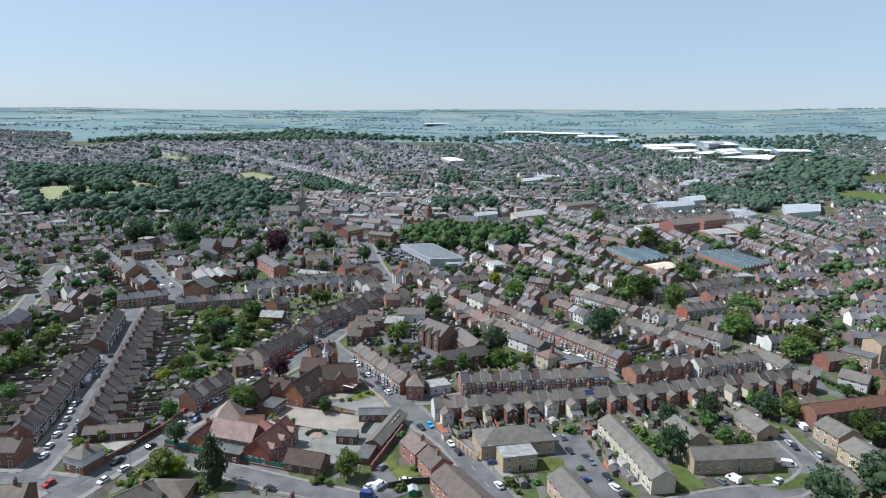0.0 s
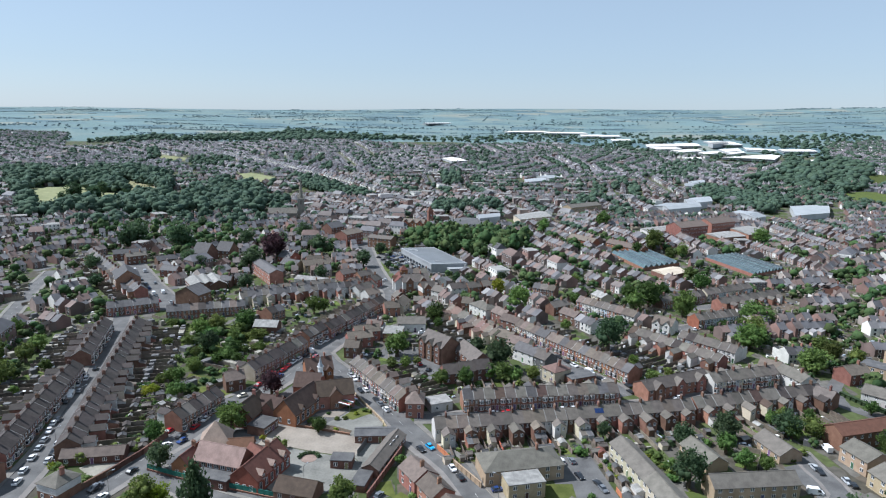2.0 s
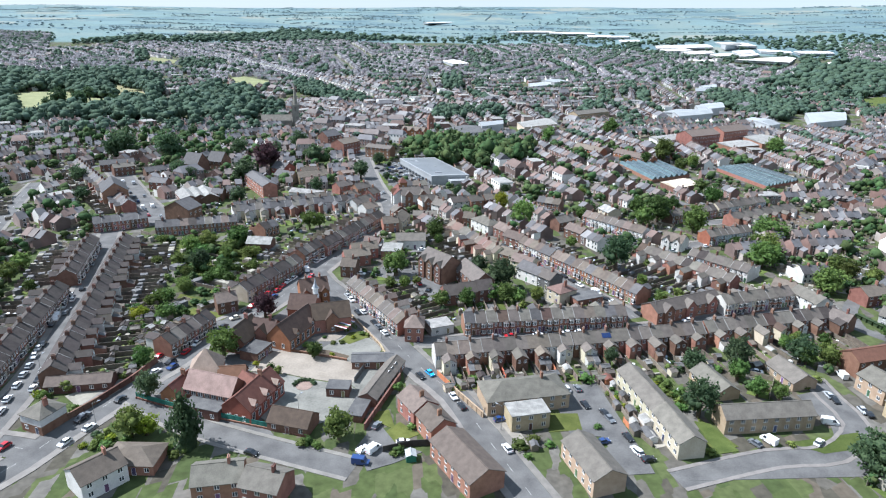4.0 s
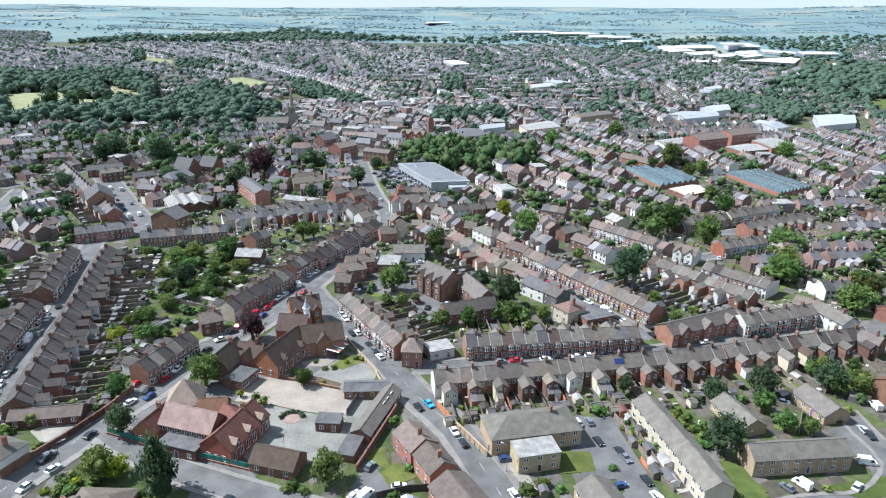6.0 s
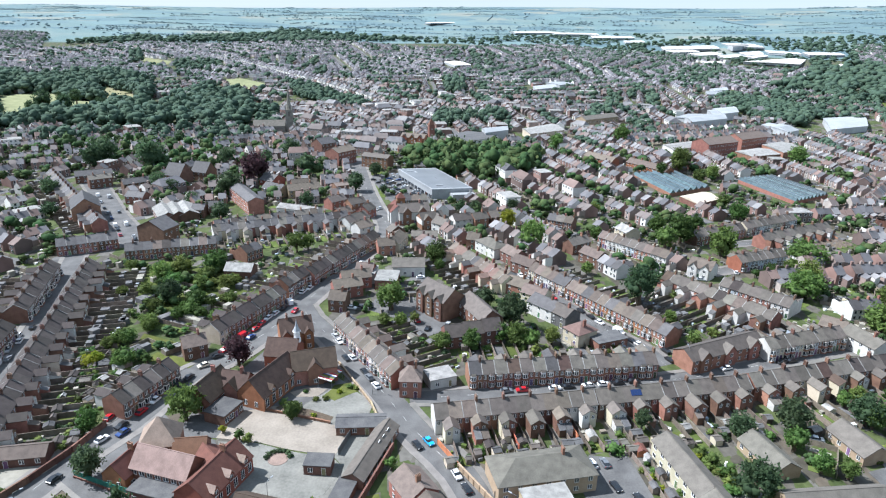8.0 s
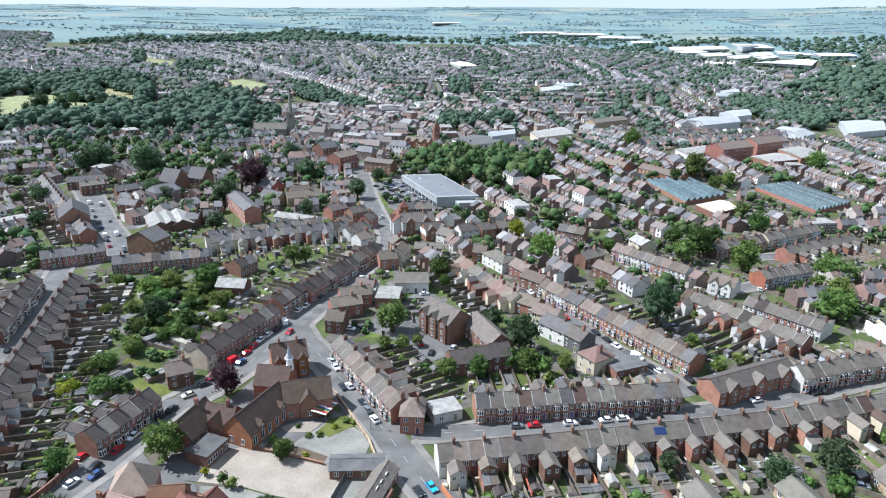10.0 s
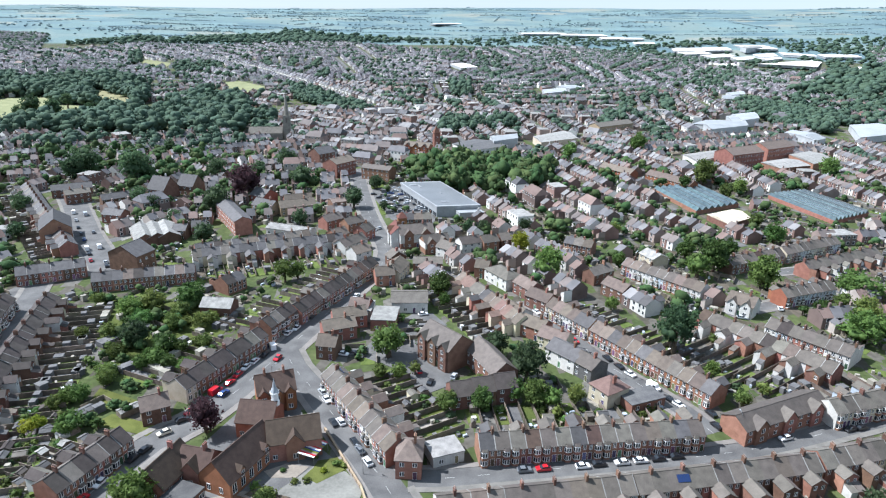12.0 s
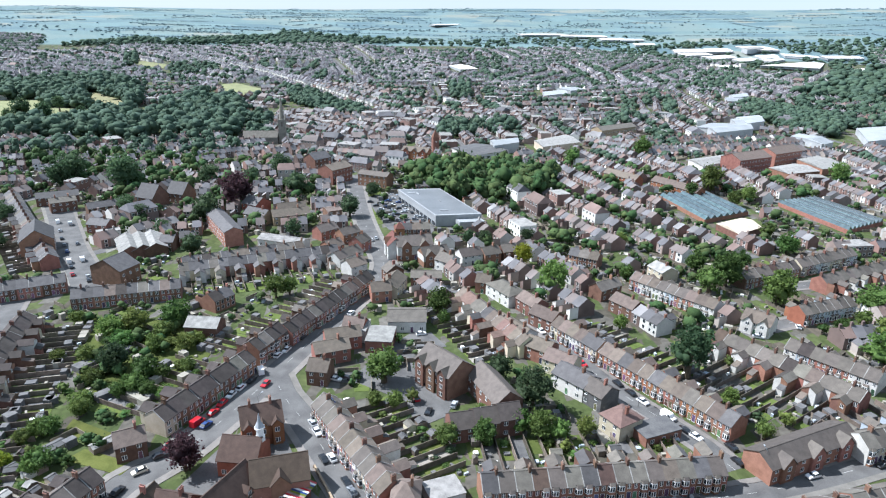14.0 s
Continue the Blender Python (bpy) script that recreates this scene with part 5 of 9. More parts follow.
def street_lamp(x, y, turn, high=8.0):
    root = thing("street_lamp", x, y, turn, "tall grey steel street lamp beside the road", "street lamp", "street lamps")
    part("pole", kept("pole", lambda: Bits().cyl(0, 0, 0, 1.2, 0.1, 0.1, 6).cyl(0, 0, 1.2, high, 0.07, 0.05, 6).mesh("pole", "steel")), root)
    arm = part("arm", kept("arm", lambda: Bits().extrude([(0, high - 0.1), (1.5, high + 0.15), (1.5, high + 0.23), (0, high)], "y", -0.04, 0.04).mesh("arm", "steel")), root)
    part("lamp_head", kept("lamp_head", lambda: Bits().extrude([(1.3, high + 0.12), (2.1, high + 0.2), (2.1, high + 0.3), (1.3, high + 0.32)], "y", -0.14, 0.14).mesh("lamp_head", "lead")), arm)


def church(x, y, turn, tower=21, spire=23):
    """A stone church: nave, square tower with pinnacles, and a tall spire."""
    root = thing("church", x, y, turn, "grey stone parish church with square tower and tall spire", "church")
    part("nave", gable_wall(30, 12, 6, 11, "nave", "brick_buff"), root, at=pose(-19, 0, 0), mat="stone")
    part("nave_roof", gable_roof(30, 12, 6, 11), root, at=pose(-19, 0, 0), mat="tile_grey")
    tow = part("tower", Bits().box(-3.3, -3.3, 0, 3.3, 3.3, tower).mesh("tower", "stone"), root)
    for u in (-3, 3):
        for v in (-3, 3):
            part("pinnacle", kept("pinnacle", lambda: Bits().cyl(0, 0, 0, 1.5, 0.5, 0.5, 4).cyl(0, 0, 1.5, 4.5, 0.5, 0.05, 4).mesh("pinnacle", "stone")), tow, at=pose(u, v, tower))
    for v in (0, 90, 180, 270):
        part("belfry_opening", kept("belfry", lambda: Bits().box(-0.8, -3.34, tower - 6, 0.8, -3.2, tower - 2).mesh("belfry_opening", "slate")), tow, at=pose(0, 0, 0, 0, 0, v))
    part("spire", Bits().cyl(0, 0, tower, tower + spire, 2.4, 0.08, 8).mesh("spire", "stone"), root)
    claim(x - 34, y, x + 5, y, 8)


def solar_panel(x, y, turn, z, w=3.2, d=1.9, pitch=34):
    """Dark blue panels bolted flat on a roof slope."""
    root = new("solar_panel")
    root.matrix_basis = pose(x, y, z, 0, 0, turn) @ pose(0, 0, 0, pitch)
    tagged(root, "dark blue solar panel array on a house roof", "solar panel")
    n = max(1, round(w / 1.05))
    for i in range(n):
        u = -w / 2 + w * i / n
        part("panel", kept(("panel", round(w / n, 2), d), lambda: Bits().box(0.02, -d / 2, 0, w / n - 0.02, d / 2, 0.06).mesh("panel", "solar")), root, at=pose(u, 0, 0))


HEDGES = []


def hedges(n):
    """Hedgerows and copses between the far fields."""
    for _ in range(n):
        y = rnd.uniform(2050, 4600)
        x = rnd.uniform(-0.8, 0.8) * y
        a = rnd.choice((0.1, 0.3, -0.2, 1.4, 0.0)) + rnd.uniform(-0.2, 0.2)
        copse = rnd.random() < 0.3
        for i in range(int(rnd.uniform(80, 450) / 10)):
            px, py = x + math.cos(a) * i * 10, y + math.sin(a) * i * 10
            if copse:
                px, py = x + rnd.gauss(0, 90), y + rnd.gauss(0, 30)
            if not taken(px, py) and rnd.random() < 0.85:
                HEDGES.append((px, py, rnd.uniform(4, 7), rnd.uniform(2.5, 5) + 3 * copse))


def skylight(x, y, turn, z, pitch):
    """A pale glazed roof light lying on a slope."""
    root = new("skylight")
    root.matrix_basis = pose(x, y, z, 0, 0, turn) @ pose(0, 0, 0, pitch)
    tagged(root, "pale translucent skylight in the outbuilding roof", "skylight", "skylights")
    part("frame", kept("sky_frame", lambda: Bits().box(-0.8, -0.6, 0, 0.8, 0.6, 0.08).mesh("frame", "steel")), root)
    part("pane", kept("sky_pane", lambda: Bits().box(-0.7, -0.5, 0.08, 0.7, 0.5, 0.11).mesh("pane", "white_paint")), root)


def ring_planter(x, y, r):
    """A round brick planting bed with a paved circle."""
    ring = lambda q, n=14: [(x + q * math.cos(2 * math.pi * i / n), y + q * math.sin(2 * math.pi * i / n)) for i in range(n)]
    flat("brick_circle", ring(r), "tile_pink", 0.16, "round pink brick paving in the playground", "paving")
    for i in range(7):
        a = radians(20 + i * 26)
        bush(x + (r + 0.5) * math.cos(a), y + (r + 0.5) * math.sin(a), 0.85, "leaf_dark")


# ---- ground ----
def ground_sheet():
    """One sheet out to the hills, finer near the town."""
    ys = np.concatenate([np.arange(-300, 900, 60), np.arange(900, 2600, 85), np.arange(2600, 4790, 110)])
    b = Bits()
    n = 46
    v, f = [], []
    for y in ys:
        half = 420 + max(0.0, y) * 0.86
        for i in range(n + 1):
            x = -half + 2 * half * i / n
            v.append((x, y, land(x, y)))
    for j in range(len(ys) - 1):
        for i in range(n):
            k = j * (n + 1) + i
            f.append((k, k + 1, k + n + 2, k + n + 1))
    me = bpy.data.meshes.new("ground")
    me.from_pydata(v, [], f)
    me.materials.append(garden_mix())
    me.polygons.foreach_set("use_smooth", [True] * len(f))
    me.update()
    tagged(new("ground", me), "town ground of gardens, yards and distant fields", "ground", kind="structure")


def garden_mix():
    """Patches of grass, earth and paving near by; large haze-tinted fields far off."""
    m = bpy.data.materials.new("ground")
    m.use_nodes = True
    n, link = m.node_tree.nodes, m.node_tree.links.new
    bsdf = n["Principled BSDF"]
    bsdf.inputs["Roughness"].default_value = 0.95
    bsdf.inputs["Specular IOR Level"].default_value = 0.15
    geo = n.new("ShaderNodeNewGeometry")

    def cells(scale, stops, plots=False):
        vor = n.new("ShaderNodeTexVoronoi")
        vor.distance = "CHEBYCHEV" if plots else "MANHATTAN"
        vor.inputs["Scale"].default_value = scale
        vor.inputs["Randomness"].default_value = 0.8
        if plots:
            turn = n.new("ShaderNodeMapping")
            turn.inputs["Rotation"].default_value = (0, 0, radians(-12))
            turn.inputs["Scale"].default_value = (1.6, 0.7, 1)
            link(geo.outputs["Position"], turn.inputs["Vector"])
            link(turn.outputs[0], vor.inputs["Vector"])
        else:
            warp = n.new("ShaderNodeTexNoise")
            warp.inputs["Scale"].default_value, warp.inputs["Detail"].default_value = scale * 3, 3
            link(geo.outputs["Position"], warp.inputs["Vector"])
            shift = n.new("ShaderNodeVectorMath")
            shift.operation = "MULTIPLY_ADD"
            link(warp.outputs["Color"], shift.inputs[0])
            shift.inputs[1].default_value = (0.5 / scale,) * 3
            link(geo.outputs["Position"], shift.inputs[2])
            link(shift.outputs[0], vor.inputs["Vector"])
        ramp = n.new("ShaderNodeValToRGB")
        ramp.color_ramp.interpolation = "CONSTANT"
        sep = n.new("ShaderNodeSeparateColor")
        link(vor.outputs["Color"], sep.inputs[0])
        link(sep.outputs[0], ramp.inputs[0])
        e = ramp.color_ramp.elements
        for i, (at, c) in enumerate(stops):
            q = e[i] if i < 2 else e.new(at)
            q.position, q.color = at, (*c, 1)
        return ramp.outputs[0]

    near = cells(0.16, [(0, (0.06, 0.078, 0.028)), (0.3, (0.095, 0.088, 0.075)), (0.45, (0.075, 0.092, 0.036)), (0.62, (0.07, 0.064, 0.05)), (0.74, (0.125, 0.118, 0.105)), (0.84, (0.052, 0.07, 0.026)), (0.93, (0.1, 0.085, 0.066))], True)
    # field tones carry the blue of distance haze in their colour
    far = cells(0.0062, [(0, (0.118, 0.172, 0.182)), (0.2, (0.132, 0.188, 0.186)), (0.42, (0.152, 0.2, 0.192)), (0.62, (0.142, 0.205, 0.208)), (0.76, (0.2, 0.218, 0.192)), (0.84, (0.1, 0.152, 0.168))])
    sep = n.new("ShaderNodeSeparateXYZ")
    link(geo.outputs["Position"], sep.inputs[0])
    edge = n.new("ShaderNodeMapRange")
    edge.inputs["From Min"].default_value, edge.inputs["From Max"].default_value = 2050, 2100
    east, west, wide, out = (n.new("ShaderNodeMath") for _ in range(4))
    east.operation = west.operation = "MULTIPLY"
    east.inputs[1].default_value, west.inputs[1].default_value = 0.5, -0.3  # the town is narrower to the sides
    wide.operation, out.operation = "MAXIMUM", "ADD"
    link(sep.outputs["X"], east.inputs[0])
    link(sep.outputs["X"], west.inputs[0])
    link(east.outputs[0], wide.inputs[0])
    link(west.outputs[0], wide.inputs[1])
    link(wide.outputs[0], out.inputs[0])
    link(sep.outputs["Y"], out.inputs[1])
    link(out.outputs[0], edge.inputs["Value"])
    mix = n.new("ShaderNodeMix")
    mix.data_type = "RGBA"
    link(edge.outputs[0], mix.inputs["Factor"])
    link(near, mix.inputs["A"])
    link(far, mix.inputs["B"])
    noise_ = n.new("ShaderNodeTexNoise")
    noise_.inputs["Scale"].default_value, noise_.inputs["Detail"].default_value = 0.45, 8
    link(geo.outputs["Position"], noise_.inputs["Vector"])
    tone = n.new("ShaderNodeMapRange")
    tone.inputs["To Min"].default_value, tone.inputs["To Max"].default_value = 0.4, 1.6
    link(noise_.outputs["Fac"], tone.inputs["Value"])
    hsv = n.new("ShaderNodeHueSaturation")
    link(tone.outputs[0], hsv.inputs["Value"])
    link(mix.outputs["Result"], hsv.inputs["Color"])
    link(hsv.outputs[0], bsdf.inputs["Base Color"])
    return m


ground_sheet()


def supermarket(c):
    """A wide shed with a blue-grey sheet roof, white fascia and glazed long side."""
    z = 6.2
    root = new("supermarket")
    cx, cy = sum(p[0] for p in c) / 4, sum(p[1] for p in c) / 4
    root.location = (cx, cy, 0)
    tagged(root, "large white supermarket with flat blue-grey metal roof", "supermarket")
    q = [(x - cx, y - cy) for x, y in c]
    inset = lambda k: [(x * k, y * k) for x, y in q]
    part("wall", Bits().extrude(inset(0.985), "z", 0, z - 0.6).mesh("wall", "metal_white"), root)
    part("fascia", Bits().extrude(inset(1.0), "z", z - 1.0, z + 0.35).mesh("fascia", "metal_white"), root)
    part("roof", Bits().extrude(inset(0.93), "z", z, z + 0.42).mesh("roof", "metal_roof"), root, "blue-grey sheet roof inside a pale parapet")
    lerp = lambda u, v: Vector(q[0]).lerp(Vector(q[1]), u).lerp(Vector(q[3]).lerp(Vector(q[2]), u), v)
    for u, v, w, l in ((0.2, 0.16, 0.2, 0.025), (0.3, 0.2, 0.03, 0.1), (0.32, 0.85, 0.16, 0.03), (0.55, 0.5, 0.03, 0.05)):
        corners = [lerp(u - w / 2, v - l / 2), lerp(u + w / 2, v - l / 2), lerp(u + w / 2, v + l / 2), lerp(u - w / 2, v + l / 2)]
        part("roof_plant", Bits().extrude([tuple(c) for c in corners], "z", z + 0.4, z + 0.75).mesh("roof_plant", "metal_white"), root)
    a, d = lerp(0, 0), lerp(0, 1)
    o = Vector((-(d - a).y, (d - a).x)).normalized() * -0.1
    for i in range(10):
        p, r = a.lerp(d, (i + 0.12) / 10) * 0.99, a.lerp(d, (i + 0.88) / 10) * 0.99
        part("window", Bits().extrude([tuple(p), tuple(r), tuple(r + o), tuple(p + o)], "z", 0.4, 2.4).mesh("window", "glass"), root)
    e = [lerp(0.42, 1.0), lerp(0.98, 1.0), lerp(0.98, 1.1), lerp(0.42, 1.1)]
    part("loading_bay", Bits().extrude([tuple(c) for c in e], "z", 0, z - 2.2).mesh("loading_bay", "metal_white"), root, "lower pale loading bay at the end")
    for k in range(4):
        claim(*c[k], *c[k - 1], 4)
    claim((c[0][0] + c[1][0]) / 2, (c[0][1] + c[1][1]) / 2, (c[2][0] + c[3][0]) / 2, (c[2][1] + c[3][1]) / 2, math.dist(c[0], c[1]) / 2 + 3)


# ---- roads ----
road([(-113.9, 154.4), (-107.6, 166.1), (-103.3, 179.1), (-98.2, 191.8), (-94.5, 204.8), (-88.0, 218.8), (-84.7, 231.6), (-80.1, 246.2), (-71.5, 258.0), (-62.4, 281.5), (-50.6, 320.4), (-41.0, 353.0), (-34.2, 377.0), (-31.2, 392.0), (-33.4, 409.0), (-41.2, 434.8), (-49.1, 465.1), (-56.9, 501.0), (-65.7, 545.5), (-71.8, 577.0)], width=9.0, walkway=2.2)
road([(31.1, 139.3), (23.4, 155.7), (13.7, 178.3), (4.6, 200.8), (-3.4, 212.3), (-10.3, 223.1), (-18.1, 237.2), (-29.5, 255.3), (-41.5, 274.3), (-51.1, 287.6), (-57.6, 301.6)], width=8.6, walkway=2.0)
road([(-10.1, 235.1), (-0.8, 235.8), (39.6, 242.6), (71.7, 248.2), (92.4, 254.0), (119.8, 264.0), (144.4, 272.0), (157.3, 266.0)], width=6.5, walkway=1.8)
road([(74.7, 257.7), (70.1, 268.3), (54.5, 292.0), (44.2, 313.3), (36.1, 334.7), (30.9, 346.0)], width=6.5, walkway=1.6)
road([(-123.8, 174.7), (-125.9, 192.3), (-129.9, 216.0), (-140.9, 255.2), (-153.1, 291.9), (-167.7, 333.7), (-174.2, 351.3)], width=8.0, walkway=2.0, marks=False)
road([(-140.3, 174.2), (-123.8, 174.7), (-107.0, 171.6)], width=8.0)
road([(-91.9, 198.3), (-73.2, 185.6), (-57.9, 178.9), (-44.5, 174.1), (-21.9, 166.4)], width=7, walkway=1.3, marks=False)
road([(-151.2, 363.9), (-164.3, 383.0), (-186.4, 412.7), (-223.4, 467.8), (-246.2, 499.9)], width=13, walkway=1.8, marks=False)
road([(-226.3, 330.4), (-253.8, 400.7), (-270.1, 447.6)], width=7)
road([(109.3, 337.7), (136.3, 348.8), (159.8, 358.8), (191.7, 377.2)], width=6)
road([(144.9, 382.1), (178.6, 393.0), (210.5, 407.4)], width=6, walkway=1.5)

# ---- terraces ----
terrace((-2.7, 220.5), (43.7, 229.6), 'L', last='w', walls='rrbrrwb', bay=1, wing=4.6, garden=7, clutter=0.9, group='terrace backing on the car park', roofs='sbsssbs', faces='b')
terrace((44.0, 229.6), (92.4, 239.8), 'L', walls='rrbrbr', bay=1, wing=4.6, garden=10, clutter=0.8, group='terrace backing on the car park', faces='b')
terrace((93.3, 240.6), (149.1, 256.0), 'L', walls='rrcrbr', bay=1, wing=4.6, garden=12, group='terrace backing on the car park', faces='b')
terrace((7.5, 244.2), (68.3, 253.2), 'R', walls='rrbr', bay=2, wing=4.2, garden=12, group='terrace with white bays', faces='f', roofs='csgusgcuggsbgcs')
block(93.7, 262.8, 25.2, 32.8, 9, 5.0, 7.4, wall='brick_red', roof='slate', name='terraced_house', label='red brick block of three gabled houses', gables=3, stacks=0)
terrace((109.0, 264.5), (140.7, 275.1), 'R', walls='crswr', bay=2, wing=3.5, garden=8, group='terrace with white bays', faces='f')
terrace((39.6, 332.8), (52.4, 313.6), 'R', walls='wrcr', bay=1, wing=4, garden=10, faces='f', roofs='bbc')
terrace((52.8, 312.8), (80.8, 271.5), 'R', walls='orrroo', bay=1, wing=4, garden=12, roofs='bcbbcbbgbbc', group='red brick terrace', faces='f')
terrace((79.8, 379.3), (105.0, 349.8), 'R', walls='wrsw', bay=1, wing=3.5, garden=8, roofs='bsb', faces='f')
terrace((95.2, 325.3), (124.0, 285.8), 'L', walls='rrwr', bay=1, wing=5, garden=13, faces='b')
terrace((117.5, 319.3), (136.2, 297.5), 'R', walls='rrsw', bay=1, wing=3.5, garden=8, faces='f')
terrace((134.0, 347.1), (159.8, 357.7), 'R', walls='sss', first='o', bay=1, wing=3.5, garden=8, faces='f')
terrace((126.0, 382.3), (157.1, 397.5), 'R', walls='br', bay=0, wing=3.5, garden=8, faces='f')
terrace((158.7, 399.1), (194.7, 417.8), 'R', walls='srcw', bay=1, wing=3.5, garden=8, faces='f')
terrace((159.3, 379.0), (205.4, 402.3), 'L', walls='wrcr', bay=1, wing=3.5, garden=8)
terrace((-36.3, 277.6), (-12.8, 241.0), 'R', walls='rrwcpr', bay=1, wing=4.2, garden=12, group='terrace along the hill road', roofs='sbbsb')
terrace((-93.1, 222.0), (-85.5, 243.2), 'R', walls='rrb', bay=1, wing=4, garden=8, n=6, lawn=0.3, clutter=0.95, roof='tile_dark', group='high street terrace', faces='f')
terrace((-80.8, 266.6), (-66.1, 301.9), 'R', first='c', walls='rrrbrr', bay=0, wing=4, garden=16, roof='tile_dark', group='high street terrace', faces='f')
terrace((-66.2, 305.6), (-60.5, 320.8), 'R', walls='rrb', bay=2, wing=4, garden=12, roof='tile_dark', group='high street terrace', clutter=0.9, ridge=8.4, eave=5.8, faces='f')
terrace((-58.7, 320.0), (-53.4, 333.5), 'R', walls='orb', bay=0, wing=4, garden=12, roof='tile_dark', group='high street terrace', faces='f')
terrace((-53.0, 333.5), (-36.2, 373.1), 'R', walls='rrbr', bay=1, wing=4, garden=10, roof='tile_dark', group='high street terrace', faces='f')
terrace((-117.8, 201.3), (-153.7, 326.1), 'L', walls='bbr', bay=1, wing=4, garden=12, roof='tile_dark', group='side street terrace', lawn=0.35, clutter=0.95, bushes=4, roofs='dddd')
terrace((-137.1, 194.5), (-152.7, 266.6), 'R', walls='bbrb', bay=1, wing=4, garden=14, roof='tile_dark', group='side street terrace', lawn=0.35, clutter=0.95, bushes=4, roofs='dddd')
terrace((-155.9, 278.1), (-169.8, 324.1), 'R', walls='bw', bay=1, wing=4, garden=10, roof='tile_dark', group='side street terrace', lawn=0.35, clutter=0.95, bushes=4, roofs='dddd')
terrace((-118.1, 376.1), (-54.4, 405.2), 'L', walls='rwcrw', bay=0, wing=5, garden=12, roof='slate_cool', faces='b')
terrace((-119.6, 383.2), (-71.6, 409.1), 'R', walls='rrb', bay=0, wing=0, garden=0, roof='slate_cool')
terrace((-182.0, 349.7), (-159.3, 362.4), 'R', walls='rb', bay=0, wing=0, garden=0, roof='slate_cool')
terrace((-147.8, 345.9), (-110.2, 359.2), 'R', walls='rbr', bay=0, wing=3, garden=4, roof='slate_cool')
terrace((-178.9, 383.7), (-264.9, 489.8), 'R', walls='rbr', bay=0, wing=3, garden=6, roof='slate_cool')

# ---- single houses and blocks ----
block(-83.6, 258.3, 30, 7.5, 7, 5.0, 7.6, wall='brick_brown', roof='tile_brown')
block(-88.6, 326.4, -3.9, 11.8, 8, 4.5, 6.8, wall='brick_brown', roof='felt_pale', name='chapel', label='small brown brick hall with pale roof', category='hall', stacks=0, rows=1)
block(-1.7, 296.0, -47.8, 15.8, 11, 8, 12, wall='brick_brown', roof='slate', name='apartment_block', category='apartment block', rows=3, stacks=0, gables=3, label='dark brown brick apartment block with gabled grey roof')
block(13.3, 286.3, -66.1, 19.0, 9, 6, 9.5, wall='brick_brown', roof='slate', name='apartment_block', category='apartment block', stacks=0, label='dark brown brick apartment wing with steep roof')
for k, high in ((-1, 4.6), (0, 5.1), (1, 5.6)):
    block(9.7 + 6.56 * k, 271.9 + 1.77 * k, 15.1, 6.7, 8, high, high + 2.8, wall='brick_brown', roof='tile_dark', name='apartment_block', category='apartment block', stacks=0, doors=0, side=0.1, label='low dark brown brick unit of stepped apartments', group='stepped apartments')
block(-41.2, 297.2, -6.9, 6.6, 8, 5.2, 7.6, wall='brick_brown', roof='tile_brown')
block(-40.2, 310.1, 24.0, 11.8, 7, 5.0, 7.5, wall='brick_red', roof='tile_brown')
block(-37.9, 319.5, 20.5, 12.3, 7, 5.0, 7.5, wall='brick_red', roof='tile_brown')
block(-34.6, 328.0, -7.7, 7.5, 7, 5.0, 7.5, wall='brick_orange', roof='tile_brown')
block(-33.5, 327.4, -3.9, 7.4, 10, 4.5, 4.5, wall='render_white', roof='felt_pale', name='shop', category='shop', stacks=0, rows=1, label='small white flat-roofed corner shop')
block(-24.5, 320.9, -2.5, 9.2, 12, 4.5, 4.5, wall='brick_red', roof='felt_pale', name='shop', category='shop', stacks=0, rows=1, label='red brick flat-roofed workshop')
block(-16.4, 337.1, 3.7, 14.0, 12, 4.5, 6.5, wall='render_white', roof='tile_grey', name='shop', category='shop', stacks=0, rows=1, label='white workshop with grey pitched roof')
block(48.4, 273.6, -56.7, 7.7, 9, 5.0, 7.4, wall='render_cream', roof='tile_rose', hip=True)
block(57.8, 271.6, 23.4, 12.1, 7, 3.0, 3.0, wall='brick_red', roof='felt_flat', name='garage', category='garage', stacks=0, rows=1)
block(20.2, 332.4, -58.4, 6.7, 8, 5.0, 7.4, wall='brick_red', roof='tile_brown')
block(24.9, 325.6, -53.8, 9.7, 8, 5.0, 7.4, wall='render_white', roof='tile_brown')
block(31.0, 315.0, -37.2, 9.4, 8, 5.0, 7.4, wall='brick_red', roof='tile_brown')
block(36.8, 305.8, -35.5, 10.3, 8, 5.0, 7.4, wall='render_cream', roof='tile_brown')
block(39.5, 295.1, -48.3, 12.2, 9, 5.0, 7.4, wall='render_white', roof='slate_cool')
block(45.4, 287.7, -53.1, 8.0, 8, 5.0, 7.4, wall='felt_flat', roof='slate', label='house with a black boarded end wall and slate roof')
block(22.6, 363.4, -57.4, 15.8, 9, 5.0, 7.6, wall='render_white', roof='tile_grey', hip=True)
block(32.1, 351.6, -56.9, 10.6, 8, 5.0, 7.4, wall='brick_brown', roof='tile_brown')
block(36.1, 339.5, -43.9, 10.7, 8, 5.0, 7.4, wall='brick_brown', roof='tile_brown')
block(69.6, 352.0, -54.2, 11.5, 8, 5.0, 7.4, wall='brick_brown', roof='tile_brown')
block(64.8, 368.9, 35.4, 12.3, 7, 5.0, 7.4, wall='brick_brown', roof='tile_grey')
block(95.2, 390.1, -68.3, 10.0, 9, 5, 7, wall='render_cream', roof='felt_pale')
